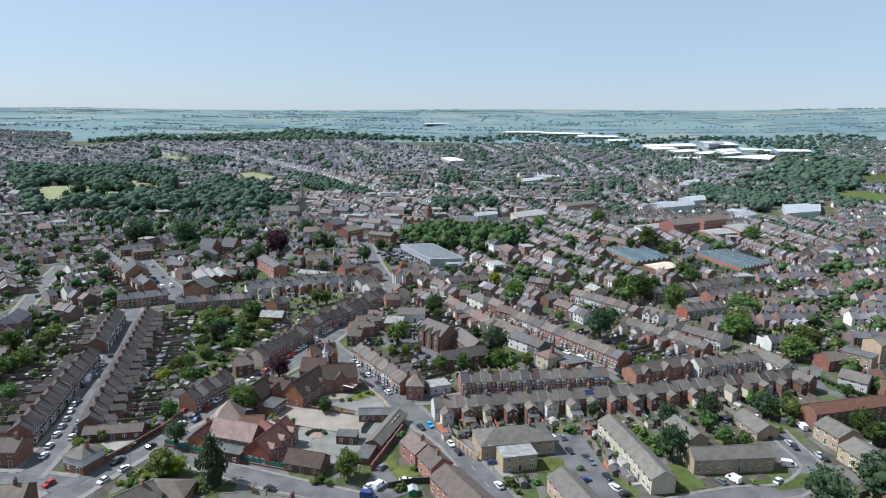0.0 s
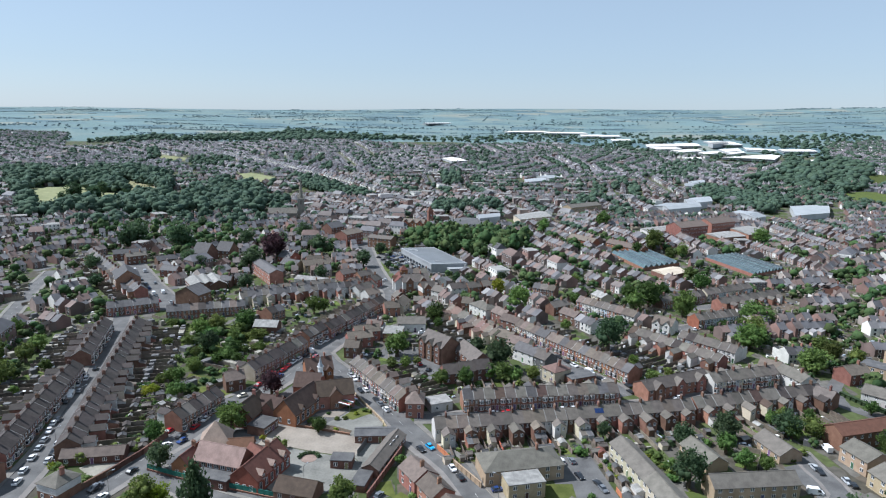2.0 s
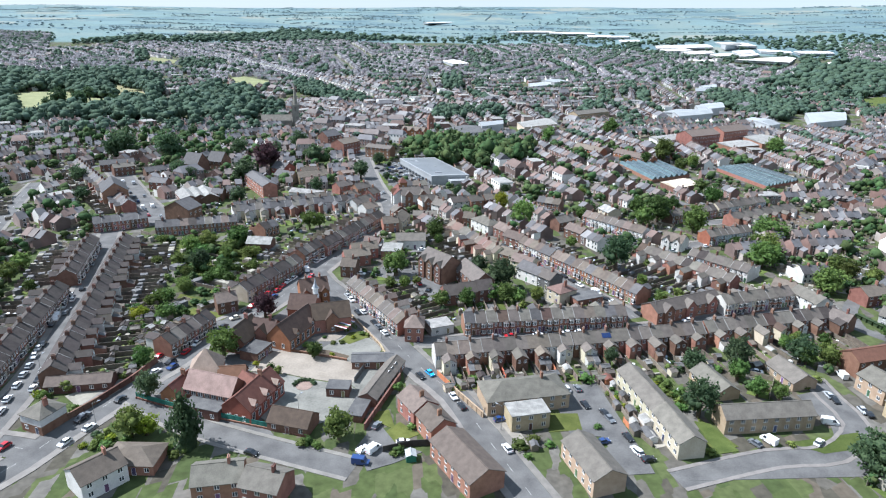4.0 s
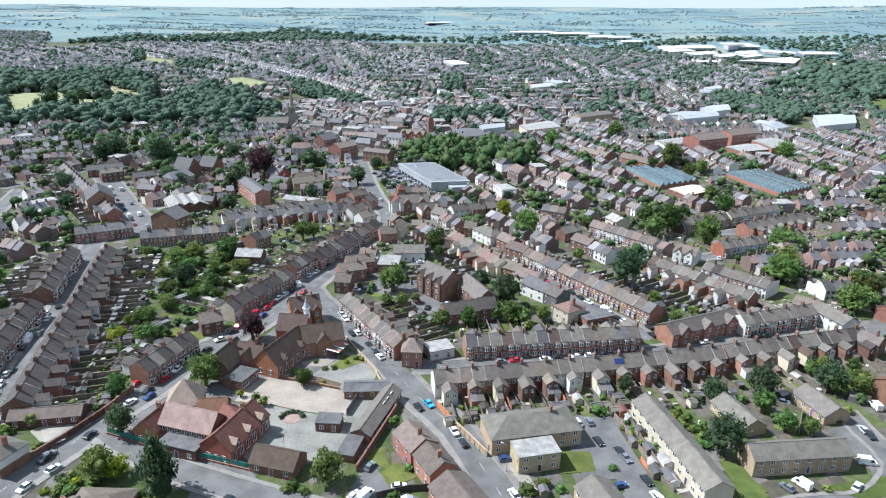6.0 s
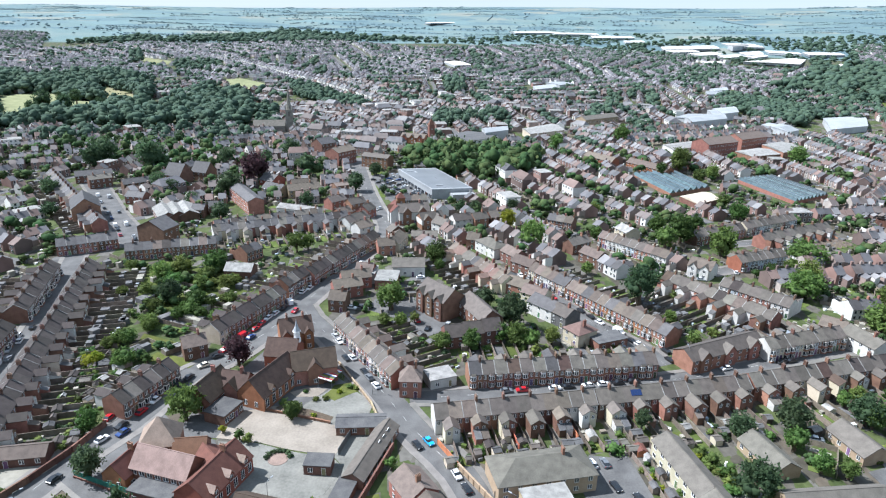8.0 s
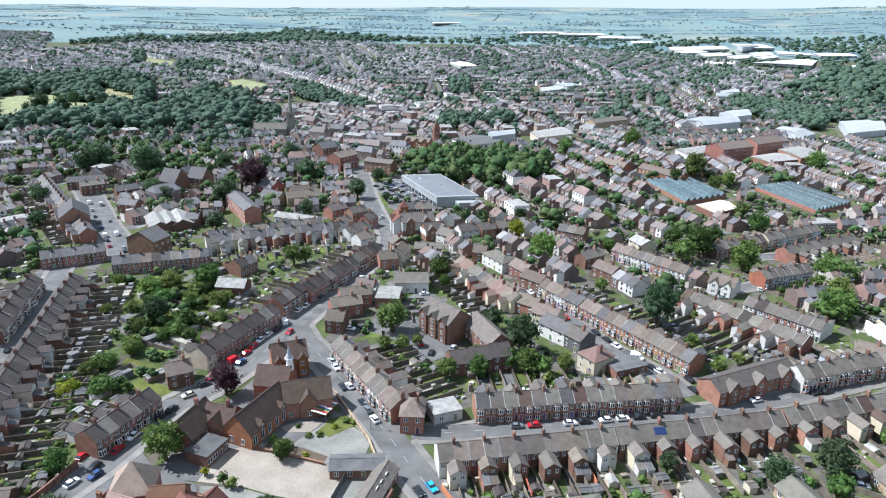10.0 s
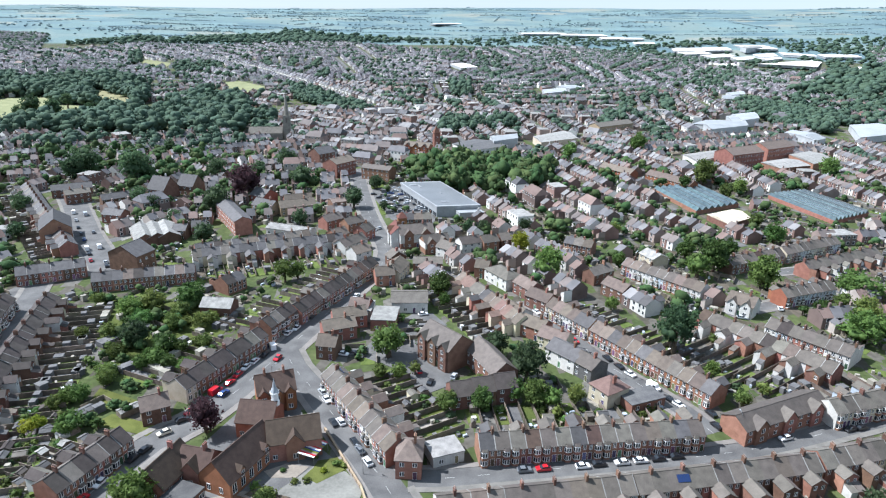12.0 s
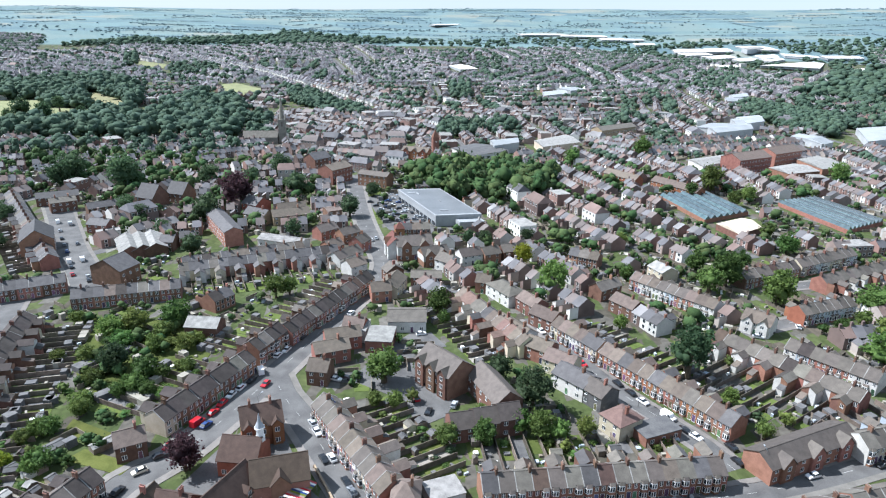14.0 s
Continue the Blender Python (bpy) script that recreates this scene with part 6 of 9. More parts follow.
block(116.2, 339.4, -42.0, 10.5, 9, 5.0, 8.0, wall='render_white', roof='tile_brown', gables=2, label='white inn with timbered gables and brown tile roof')
block(61.1, 199.8, -78.5, 21.8, 7.6, 5, 7.2, wall='render_cream', roof='tile_grey', win=(1.5, 1.2), name='terraced_house', label='pale rendered estate row with grey tile roof', stacks=0)
block(64.7, 181.1, -80.5, 16.3, 7.6, 5, 7.2, wall='render_cream', roof='tile_grey', win=(1.5, 1.2), name='terraced_house', label='pale rendered estate row with grey tile roof', stacks=0)
block(85.5, 208.2, -76.0, 14.2, 7.9, 2.8, 5.2, wall='brick_buff', roof='tile_grey', name='bungalow', category='bungalow', rows=1, stacks=0)
block(112.4, 214.2, -77.0, 13.0, 8.6, 2.9, 5.4, wall='brick_buff', roof='tile_grey', name='bungalow', category='bungalow', rows=1, stacks=0)
block(91.9, 189.0, 6.5, 26.6, 7.4, 5, 7.4, wall='brick_buff', roof='tile_grey', name='terraced_house', label='buff brick estate row with grey tile roof', stacks=0)
block(136.8, 206.1, -76, 10.5, 10, 5, 7.4, wall='brick_buff', roof='tile_grey', name='terraced_house', label='buff brick estate house with grey roof', stacks=0)
block(137.0, 188.5, -80, 15.1, 11, 5, 7.4, wall='brick_buff', roof='tile_grey', name='terraced_house', label='buff brick estate house with grey roof', stacks=0)
block(159.6, 226.5, 15.5, 54, 8, 6, 8.2, wall='brick_red', roof='tile_red', name='apartment_block', category='apartment block', stacks=0, label='long red brick block with red tile roof')
block(24.4, 198.6, 12.5, 25.0, 11.5, 4.8, 8.0, hip=True, wall='brick_buff', roof='tile_grey', name='care_home', category='apartment block', stacks=1, label='buff brick flats with wide grey tile roof')
block(24.4, 187.7, 13.4, 11.2, 6.8, 5.0, 5.0, wall='brick_buff', roof='felt_pale', name='clinic', category='building', stacks=0, label='square buff building with worn pale flat roof')
block(-6.6, 190.8, -58.0, 9.6, 8.2, 5.0, 7.5, wall='brick_red', roof='tile_brown', label='red brick semi-detached house with brown tile roof')
block(-1.3, 181.8, -60.5, 8.8, 7.6, 5.0, 7.5, wall='brick_red', roof='tile_brown', label='red brick semi-detached house with brown tile roof')
block(6.6, 166.4, -59.5, 19.4, 10, 5.0, 7.5, wall='brick_red', roof='tile_brown', stacks=0, label='red brick house with wide brown tile roof')
block(38.6, 166.6, -72, 16.5, 9, 5, 7.4, wall='brick_buff', roof='tile_grey', stacks=0, name='terraced_house', label='buff brick estate house with grey roof')
block(-109.6, 182.7, -20.3, 7.6, 8.0, 5.0, 7.5, wall='brick_red', band='render_white', roof='tile_grey', hip=True, label='corner house, white above and brick below')
block(-109.8, 202.1, 10.8, 18.6, 6, 2.8, 4.4, wall='brick_brown', roof='tile_brown', name='outbuilding', category='outbuilding', rows=1, stacks=0)
block(-133.8, 186.1, 1.7, 6.9, 9, 5.0, 7.5, wall='brick_red', roof='tile_brown')
block(-118.4, 160.3, 8.6, 11.3, 9, 5.0, 7.5, wall='brick_brown', roof='tile_brown')
block(-83.1, 159.5, 51.0, 10.8, 9, 5.0, 7.5, wall='render_white', roof='tile_brown', stacks=1)
block(-77.5, 167.2, -0.4, 13.0, 9, 2.8, 5.2, wall='brick_red', roof='tile_brown', stacks=0, hip=True, name='bungalow', category='bungalow', rows=1)
block(-53.0, 158.5, 10.8, 11.7, 9, 5, 7.5, wall='brick_red', roof='tile_grey', stacks=1)
block(-41.1, 156.6, -14.0, 9.9, 9, 5, 7.5, wall='brick_red', roof='tile_grey', stacks=1)

# ---- the supermarket ----
supermarket([(-34.5, 514.0), (-8.2, 519.3), (16.5, 464.6), (-9.1, 459.2)])

# ---- farther large buildings ----
block(-199.0, 408.1, 120.9, 20.6, 14, 8, 13, wall='brick_red', roof='slate_cool', name='church_hall', category='hall', stacks=0)
block(-179.8, 490.0, -20.5, 13.1, 13, 6, 13, wall='brick_brown', roof='slate_cool', name='church_hall', category='hall', stacks=0, label='tall dark gabled hall with grey roof')
block(-166.5, 500.4, -16.9, 11.7, 12, 6, 12, wall='brick_brown', roof='slate_cool', name='church_hall', category='hall', stacks=0, label='tall dark gabled hall with grey roof')
block(-143.3, 371.8, 71.2, 10.9, 16, 8, 12, wall='brick_brown', roof='slate_cool', name='works', category='building', stacks=0, label='dark brown brick works with gabled roof')
block(-119.0, 437.1, -57.6, 41.1, 9, 8, 10, wall='brick_red', roof='slate_cool', name='apartment_block', category='apartment block', stacks=0, rows=3)
block(-83.9, 421.6, -17.8, 24.5, 9, 4, 5.5, wall='render_white', roof='felt_pale', name='workshop', category='building', stacks=0, rows=1)
block(-101.5, 594.6, 51.6, 15.3, 13, 9, 13, wall='brick_brown', roof='slate_cool', name='mill', category='building', stacks=0, rows=3)
block(-18.6, 411.5, 18.4, 17.5, 9.5, 7.2, 11.0, wall='brick_red', band='render_white', roof='slate', name='pub', category='pub', stacks=1, rows=2, label='large corner pub, white upper floor under dark slate roof', gables=2)
block(-8.6, 403.4, 24.0, 13.0, 8.5, 5.6, 8.6, wall='brick_red', band='render_white', roof='slate', name='pub', category='pub', stacks=1, rows=2, label='lower wing of the corner pub with white gables', gables=2)
block(-27.8, 413.5, -77.0, 13.0, 8.0, 6.8, 10.4, wall='render_white', roof='tile_red', name='pub', category='pub', stacks=1, rows=2, label='white pub front with red tile roof along the road', gables=1)
block(-26.0, 420.5, 15, 4.4, 4.4, 11.5, 14.5, wall='brick_orange', roof='tile_red', hip=True, name='clock_turret', category='tower', stacks=0, rows=3, every=5, label='small red brick turret with pointed red roof')
block(-24.9, 368.0, -104.0, 13.5, 9.0, 4.8, 7.6, wall='render_cream', roof='tile_brown', stacks=1)
block(-2.0, 396.3, -40.0, 8.0, 8.5, 5, 7.6, wall='render_white', roof='slate', stacks=1)

# ---- red school ----
red_school = thing('school', -71.9, 199.2, 0, 'red brick Victorian school with pink and red tile roofs', 'school')
block(-66.5, 195.8, -16.2, 15.8, 8.0, 5.5, 9.5, wall='brick_red', roof='tile_pink', into=red_school, stacks=0, rows=2, doors=0, every=2.2, win=(1.5, 1.3))
block(-71.5, 203.8, 12, 9.2, 9.0, 7.2, 13.2, wall='brick_red', roof='tile_pink', hip=True, into=red_school, stacks=0, doors=0)
block(-54.6, 193.6, 72.0, 17.3, 9.4, 4.6, 8.6, wall='brick_orange', roof='tile_red', into=red_school, stacks=1, rows=1, doors=0, ends=2, every=2.8, win=(1.4, 2.6), gables=0)
dormers(red_school, -54.6, 193.6, 72.0, 17.3, 9.4, 4.6, 8.6, 3, 'brick_orange', 'tile_pink')
block(-77.2, 196.6, 74.0, 9.1, 6.6, 4.2, 7.5, wall='brick_orange', roof='tile_red', into=red_school, stacks=1, rows=1, doors=0, ends=1)
block(-63.1, 201.8, 8.9, 7.8, 8, 5, 8.6, wall='brick_red', roof='tile_red', into=red_school, stacks=0, rows=1, doors=0)
block(-57.2, 198.4, -46.5, 8.3, 8, 4.5, 7.6, wall='brick_red', roof='tile_red', into=red_school, stacks=0, rows=1, doors=0)
block(-67.4, 189.2, -16.2, 11.6, 4.8, 3.3, 3.3, wall='brick_brown', roof='felt_flat', into=red_school, stacks=0, rows=1, doors=1)
block(-41.1, 184.3, -14.6, 12.1, 7.6, 2.9, 5.7, wall='brick_brown', roof='tile_umber', name='school_hut', category='hut', label='low brick hut with dark brown tile roof', stacks=0, rows=1)

# ---- brown-roofed school ----
old_school = thing('school', -57.1, 239.6, 0, 'Victorian brick school with steep brown tile roofs and white turret', 'school')
block(-52.4, 236.2, 68.0, 18.5, 9.4, 4.6, 9.6, wall='brick_orange', roof='tile_umber', into=old_school, stacks=0, rows=1, doors=0, ends=1, every=3, win=(1.5, 2.8))
block(-68.8, 230.6, 74.5, 12.5, 8.9, 4.6, 9.2, wall='brick_red', roof='tile_umber', into=old_school, stacks=1, rows=1, doors=0, ends=1, win=(1.5, 2.6))
block(-61.6, 234.2, -11.6, 8.5, 8, 5, 8.5, wall='brick_red', roof='tile_umber', into=old_school, stacks=1, rows=1, doors=0, gables=1)
block(-41.2, 246.4, 17.5, 13.6, 10, 5.5, 9.6, wall='brick_red', roof='tile_umber', into=old_school, stacks=0, rows=1, doors=0, gables=1)
block(-52.5, 254.6, -4.5, 10.1, 10, 5, 9, wall='brick_orange', roof='tile_umber', into=old_school, stacks=0, rows=1, doors=0)
block(-51.5, 267.0, 22.6, 10.9, 9, 6.5, 10.5, wall='brick_orange', roof='tile_umber', into=old_school, stacks=2, rows=2, doors=0, gables=3)
block(-62.4, 223.4, 70.0, 8.2, 7, 3.3, 3.3, wall='brick_brown', roof='felt_flat', into=old_school, stacks=0, rows=1, every=2, win=(1.6, 1.6))
dormers(old_school, -52.4, 236.2, 68.0, 18.5, 9.4, 4.6, 9.6, 2, 'brick_red', 'tile_umber')
cupola(old_school, -48.1, 255.1, 7.5)
striped_canopy([(-31.9, 245.4), (-36.5, 246.8), (-38.7, 239.6), (-34.4, 238.8)], 2.7)
block(-18.2, 206.2, -106.8, 23.9, 5.5, 2.8, 4.4, wall='brick_brown', roof='slate', name='outbuilding', category='outbuilding', stacks=0, rows=1, label='long low brick outbuilding with slate roof and skylights')
block(-22.6, 218.9, 4.2, 13.5, 6, 2.8, 3.8, wall='brick_brown', roof='felt_flat', name='outbuilding', category='outbuilding', stacks=0, rows=1, label='low brick outbuilding with grey roof')
block(-31.1, 201.6, -2.5, 6.8, 5, 2.8, 2.8, wall='brick_brown', roof='felt_flat', name='store_hut', category='hut', stacks=0, rows=1, label='dark brick store hut in the playground')
block(-1.2, 244.2, 22.7, 8.6, 7, 3.2, 3.2, wall='render_white', roof='felt_pale', name='shop', category='shop', stacks=0, rows=1, label='white single-storey corner shop with flat roof')
block(-9.9, 239.4, -0.9, 6.5, 9, 5.6, 8.6, wall='brick_red', roof='tile_brown', hip=True)
skylight(-15.1, 213.5, -106.8, 3.75, 30)
skylight(-16.0, 210.7, -106.8, 3.75, 30)
skylight(-16.8, 208.3, -106.8, 3.75, 30)
block(-23.6, 191.1, -101.8, 9.3, 4.5, 2.2, 2.2, wall='brick_brown', roof='felt_flat', name='outbuilding', category='outbuilding', stacks=0, rows=1, doors=0, sides=False, label='derelict low brick store with worn grey roof')
ring_planter(-42.5, 205.0, 2.6)
fence_run(-52.0, 226.8, -41.2, 223.8, mat='brick_red', high=0.9, thick=0.3, name='boundary_wall', label='low red brick wall round the planting bed', category='wall')
fence_run(-41.2, 223.8, -31.6, 220.9, mat='brick_red', high=0.9, thick=0.3, name='boundary_wall', label='low red brick wall round the planting bed', category='wall')
fence_run(-24.4, 218.8, -27.2, 207.1, mat='steel', high=2.2, thick=0.05, name='railing', label='grey steel mesh fence beside the playground')

# ---- ground covers ----
flat('yard', [(-73.4, 214.8), (-72.2, 225.1), (-66.4, 245.6), (-61.3, 261.8), (-52.1, 280.5), (-34.8, 246.9), (-26.2, 238.3), (-39.0, 229.5), (-58.7, 225.6), (-61.5, 213.3)], 'asphalt', 0.05, 'worn asphalt round the old school', 'yard')
flat('yard', [(-91.0, 212.8), (-83.5, 227.8), (-72.3, 216.2), (-61.3, 212.5), (-51.2, 187.9), (-45.2, 179.3), (-62.2, 185.5), (-90.1, 196.9)], 'asphalt', 0.05, 'worn asphalt round the red school', 'yard')
flat('yard', [(-28.3, 206.5), (-23.9, 220.3), (-19.3, 216.7), (-22.5, 199.9), (-25.8, 182.7), (-29.6, 188.6), (-24.9, 202.2)], 'concrete', 0.05, 'rough concrete behind the outbuilding', 'yard')
flat('patio', [(-112.2, 196.9), (-105.0, 204.9), (-97.5, 201.0), (-103.2, 189.4)], 'paving', 0.1, 'gravelled yard before the low outbuilding', 'patio')
flat('lawn', [(-35.4, 233.8), (-26.6, 237.2), (-28.6, 242.8), (-33.9, 241.1)], 'grass', 0.13, 'small grass bank beside the school', 'lawn')
flat('planting_bed', [(-49.0, 227.8), (-41.4, 224.7), (-31.8, 221.7), (-31.2, 224.2), (-38.6, 227.6), (-47.7, 229.8)], 'bark', 0.13, 'bare earth planting bed behind the wall', 'planting bed')
flat('playground', [(-61.5, 213.3), (-58.7, 225.6), (-49.3, 229.1), (-23.9, 220.3), (-28.3, 206.5), (-41.3, 209.2), (-50.0, 212.0)], 'playground', 0.11, 'pale concrete school playground', 'playground')
flat('yard', [(-60.3, 211.9), (-49.8, 211.5), (-41.2, 208.6), (-28.2, 205.8), (-24.9, 202.2), (-29.6, 188.6), (-42.8, 180.3), (-51.2, 187.9)], 'concrete', 0.105, 'worn grey-green school yard', 'yard')
flat('car_park', [(-21.8, 319.2), (-11.4, 335.9), (-7.7, 324.3), (-9.2, 303.6), (1.6, 286.5), (-0.9, 278.5), (-9.1, 272.3), (-13.3, 285.8), (-28.7, 295.2), (-43.7, 296.3), (-42.9, 301.9), (-29.7, 302.5)], 'asphalt', 0.11, 'asphalt car park between trees', 'car park')
flat('car_park', [(-55.9, 516.4), (-38.3, 532.5), (-8.9, 455.9), (-12.1, 441.6), (-34.4, 451.9)], 'asphalt', 0.11, 'asphalt supermarket car park', 'car park')
flat('car_park', [(38.8, 209.3), (46.4, 208.3), (49.6, 189.0), (50.4, 182.1), (36.2, 181.7), (34.6, 194.9)], 'asphalt', 0.11, 'asphalt residents car park', 'car park')
flat('forecourt', [(12.1, 191.9), (18.9, 193.3), (24.8, 175.1), (21.2, 174.1)], 'paving', 0.11, 'pinkish paved forecourt', 'forecourt')
flat('lawn', [(30.9, 192.5), (40.0, 192.8), (39.8, 184.8), (30.2, 183.5)], 'grass', 0.11, 'small mown lawn', 'lawn')
flat('lawn', [(-20.9, 190.9), (-15.1, 193.0), (-12.5, 183.3), (-19.0, 187.5)], 'grass', 0.11, 'small mown lawn', 'lawn')
flat('lawn', [(-16.1, 181.1), (-11.6, 187.1), (-5.8, 181.4), (-12.2, 177.1)], 'grass', 0.11, 'small mown lawn', 'lawn')
flat('lawn', [(74.6, 192.5), (77.7, 185.7), (81.0, 178.5), (72.4, 175.8)], 'grass', 0.11, 'mown estate lawn', 'lawn')
flat('lawn', [(95.8, 180.8), (117.8, 186.0), (116.4, 179.0), (103.0, 176.1)], 'grass', 0.11, 'mown estate lawn', 'lawn')
flat('lawn', [(-139.3, 338.1), (-99.4, 335.5), (-81.2, 322.8), (-82.6, 292.5), (-91.3, 284.1), (-110.5, 284.7), (-131.0, 311.9)], 'grass', 0.08, 'overgrown green allotment ground', 'lawn')
flat('lawn', [(-107.2, 272.6), (-92.7, 266.3), (-94.5, 260.7), (-106.6, 266.5)], 'grass', 0.11, 'overgrown green lawn', 'lawn')
flat('lawn', [(-99.4, 254.7), (-96.8, 259.4), (-80.6, 253.9), (-82.5, 249.4)], 'grass', 0.11, 'patch of rough yellowing grass', 'lawn')
flat('lawn', [(-129.6, 286.4), (-121.6, 290.6), (-118.0, 282.9), (-126.6, 280.3)], 'grass', 0.11, 'mown garden lawn', 'lawn')
flat('lawn', [(-123.9, 273.0), (-118.6, 279.5), (-116.0, 273.9), (-121.9, 270.3)], 'grass', 0.11, 'mown garden lawn', 'lawn')
flat('lawn', [(-62.7, 572.2), (-56.1, 572.8), (-43.4, 513.4), (-34.2, 465.1), (-43.3, 459.9), (-52.4, 505.5)], 'grass', 0.115, 'grass verge beside the car park', 'lawn')
flat('courtyard', [(-42.4, 225.3), (-40.7, 230.4), (-34.2, 239.3), (-26.0, 237.1), (-20.6, 231.3), (-21.8, 223.3), (-29.1, 219.8), (-38.9, 222.6)], 'concrete', 0.11, 'paved school garden court', 'courtyard')
flat('lawn', [(-36.3, 234.7), (-33.9, 239.4), (-27.2, 242.2), (-25.3, 238.7), (-32.4, 232.4)], 'grass', 0.14, 'small school garden lawn', 'lawn')
flat('patio', [(-46.6, 236.4), (-41.7, 239.5), (-35.6, 238.6), (-38, 234.3), (-44.3, 234)], 'playground', 0.14, 'pale paved terrace before the school', 'patio')
flat('yard', [(-181.3, 346.1), (-173.7, 350.5), (-165.0, 342.7), (-156.4, 315.5), (-155.5, 296.2), (-182.6, 328.9)], 'asphalt', 0.11, 'wide grey asphalt yard', 'yard')
flat('yard', [(-178.7, 429.4), (-162.1, 442.3), (-156.5, 433.0), (-165.4, 405.8)], 'concrete', 0.11, 'pale gravel works yard', 'yard')
road([(59.5, 164.4), (87.5, 173.6), (105.5, 176.2), (119.3, 188.7), (119.7, 203.2), (120.0, 215.4)], width=6, walkway=1.2, marks=False)

# ---- walls and fences ----
fence_run(-90.6, 196.5, -78.9, 191.9, mat='brick_red', high=0.7, thick=0.35, name='boundary_wall', label='low red brick wall under the school railing', category='wall')
fence_run(-78.9, 191.9, -62.7, 186.9, mat='brick_red', high=0.7, thick=0.35, name='boundary_wall', label='low red brick wall under the school railing', category='wall')
fence_run(-62.7, 186.9, -47.4, 182.4, mat='brick_red', high=0.7, thick=0.35, name='boundary_wall', label='low red brick wall under the school railing', category='wall')
fence_run(-47.4, 182.4, -37.3, 179.5, mat='brick_red', high=0.7, thick=0.35, name='boundary_wall', label='low red brick wall under the school railing', category='wall')
fence_run(-90.6, 196.5, -78.9, 191.9, mat='fence_green', high=2.2, name='railing', label='green steel school fence on low wall')
fence_run(-78.9, 191.9, -62.7, 186.9, mat='fence_green', high=2.2, name='railing', label='green steel school fence on low wall')
fence_run(-62.7, 186.9, -47.4, 182.4, mat='fence_green', high=2.2, name='railing', label='green steel school fence on low wall')
fence_run(-47.4, 182.4, -37.3, 179.5, mat='fence_green', high=2.2, name='railing', label='green steel school fence on low wall')
fence_run(-104.8, 185.2, -100.5, 194.5, mat='brick_brown', high=2.0, thick=0.3, name='boundary_wall', label='dark brick boundary wall along the road', category='wall')
fence_run(-100.5, 194.5, -96.3, 206.0, mat='brick_brown', high=2.0, thick=0.3, name='boundary_wall', label='dark brick boundary wall along the road', category='wall')
fence_run(-96.3, 206.0, -93.4, 217.7, mat='brick_brown', high=2.0, thick=0.3, name='boundary_wall', label='dark brick boundary wall along the road', category='wall')
fence_run(-1.3, 212.7, 4.2, 203.1, mat='fence_red', high=1.9, label='red-brown timber fence along the road')
fence_run(4.2, 202.7, 12.2, 189.9, mat='brick_buff', high=1.9, thick=0.3, name='boundary_wall', label='buff brick garden wall along the road', category='wall')
fence_run(53.1, 219.3, 55.1, 195.5, high=1.8)
fence_run(55.1, 195.5, 56.8, 183.2, high=1.8)
fence_run(-13.1, 210.1, -21.1, 182.8, mat='brick_brown', high=2.2, thick=0.3, name='boundary_wall', label='brown brick wall beside the outbuilding', category='wall')
fence_run(-34.5, 254.1, -21.4, 231.2, mat='brick_buff', high=1.1, thick=0.3, name='boundary_wall', label='low pale stone school wall along the road', category='wall')
fence_run(-21.4, 231.2, -18.1, 222.4, mat='brick_buff', high=1.1, thick=0.3, name='boundary_wall', label='low pale stone school wall along the road', category='wall')

# ---- cars ----
car(-214.6, 450.4, 124, 'white', 'van')
car(-205.4, 436.4, 124, 'silver')
car(-197.6, 424.4, 124, 'black')
car(-190.8, 414.9, 124, 'grey')
car(-184.5, 405.9, 124, 'blue')
car(-175.7, 392.4, 124, 'white', 'van')
car(-171.2, 386.1, 124, 'black')
car(-166, 377.7, 124, 'red')
car(-206.2, 447.6, 124, 'silver', 'van')
car(-185.7, 417.3, 124, 'grey')
car(-171.2, 395.3, 124, 'white', 'van')
car(-158.2, 375.9, 124, 'silver')
car(-155.5, 371.5, 124, 'black')
car(-142.8, 252.3, 107, 'grey')
car(-138.6, 263.9, 107, 'blue')
car(-146.6, 264.4, 107, 'white')
car(-148.5, 274.9, 107, 'black')
car(-78.0, 250.5, 221.4, 'cream')
car(-75.5, 256.8, 41.4, 'black')
car(-74.7, 260.7, 247.3, 'red')
car(-68.4, 270.7, 67.3, 'blue')
car(-68.6, 276.9, 67.3, 'red')
car(-67.6, 281.6, 254.5, 'red')
car(-66.4, 286.2, 254.5, 'white')
car(-64.7, 290.4, 74.5, 'white')
car(-62.7, 294.7, 254.5, 'black')
car(-57.7, 292.8, 254.5, 'red')
car(-58.5, 311.0, 74.5, 'white')
car(-56.5, 314.9, 254.5, 'white')
car(-53.1, 324.4, 75.6, 'black')
car(-51.8, 330.1, 255.6, 'silver')
car(-48.8, 337.1, 75.6, 'black')
car(-47.2, 341.3, 255.6, 'red')
car(-42.4, 354.7, 75.6, 'grey')
car(-41.0, 359.4, 75.6, 'silver')
car(-38.9, 345.5, 75.6, 'white')
car(-41.5, 432.9, 105.6, 'white')
car(-39.5, 435.9, 105.6, 'silver')
car(-81.4, 239.3, 252.5, 'black')
car(-79.9, 243.1, 72.5, 'black')
car(-38.9, 272.9, 122.3, 'silver')
car(-36.8, 268.8, 302.3, 'white')
car(-32.7, 257.2, 302.3, 'black')
car(-30.7, 257.8, 122.3, 'white')
car(-25.4, 248.6, 302.2, 'black')
car(-23.6, 245.4, 122.2, 'grey')
car(-20.9, 240.7, 122.2, 'white')
car(34.8, 241.2, 9.6, 'white')
car(39.2, 242.2, 9.6, 'black')
car(45.3, 243.1, 189.9, 'white')
car(50.5, 244.1, 9.9, 'white')
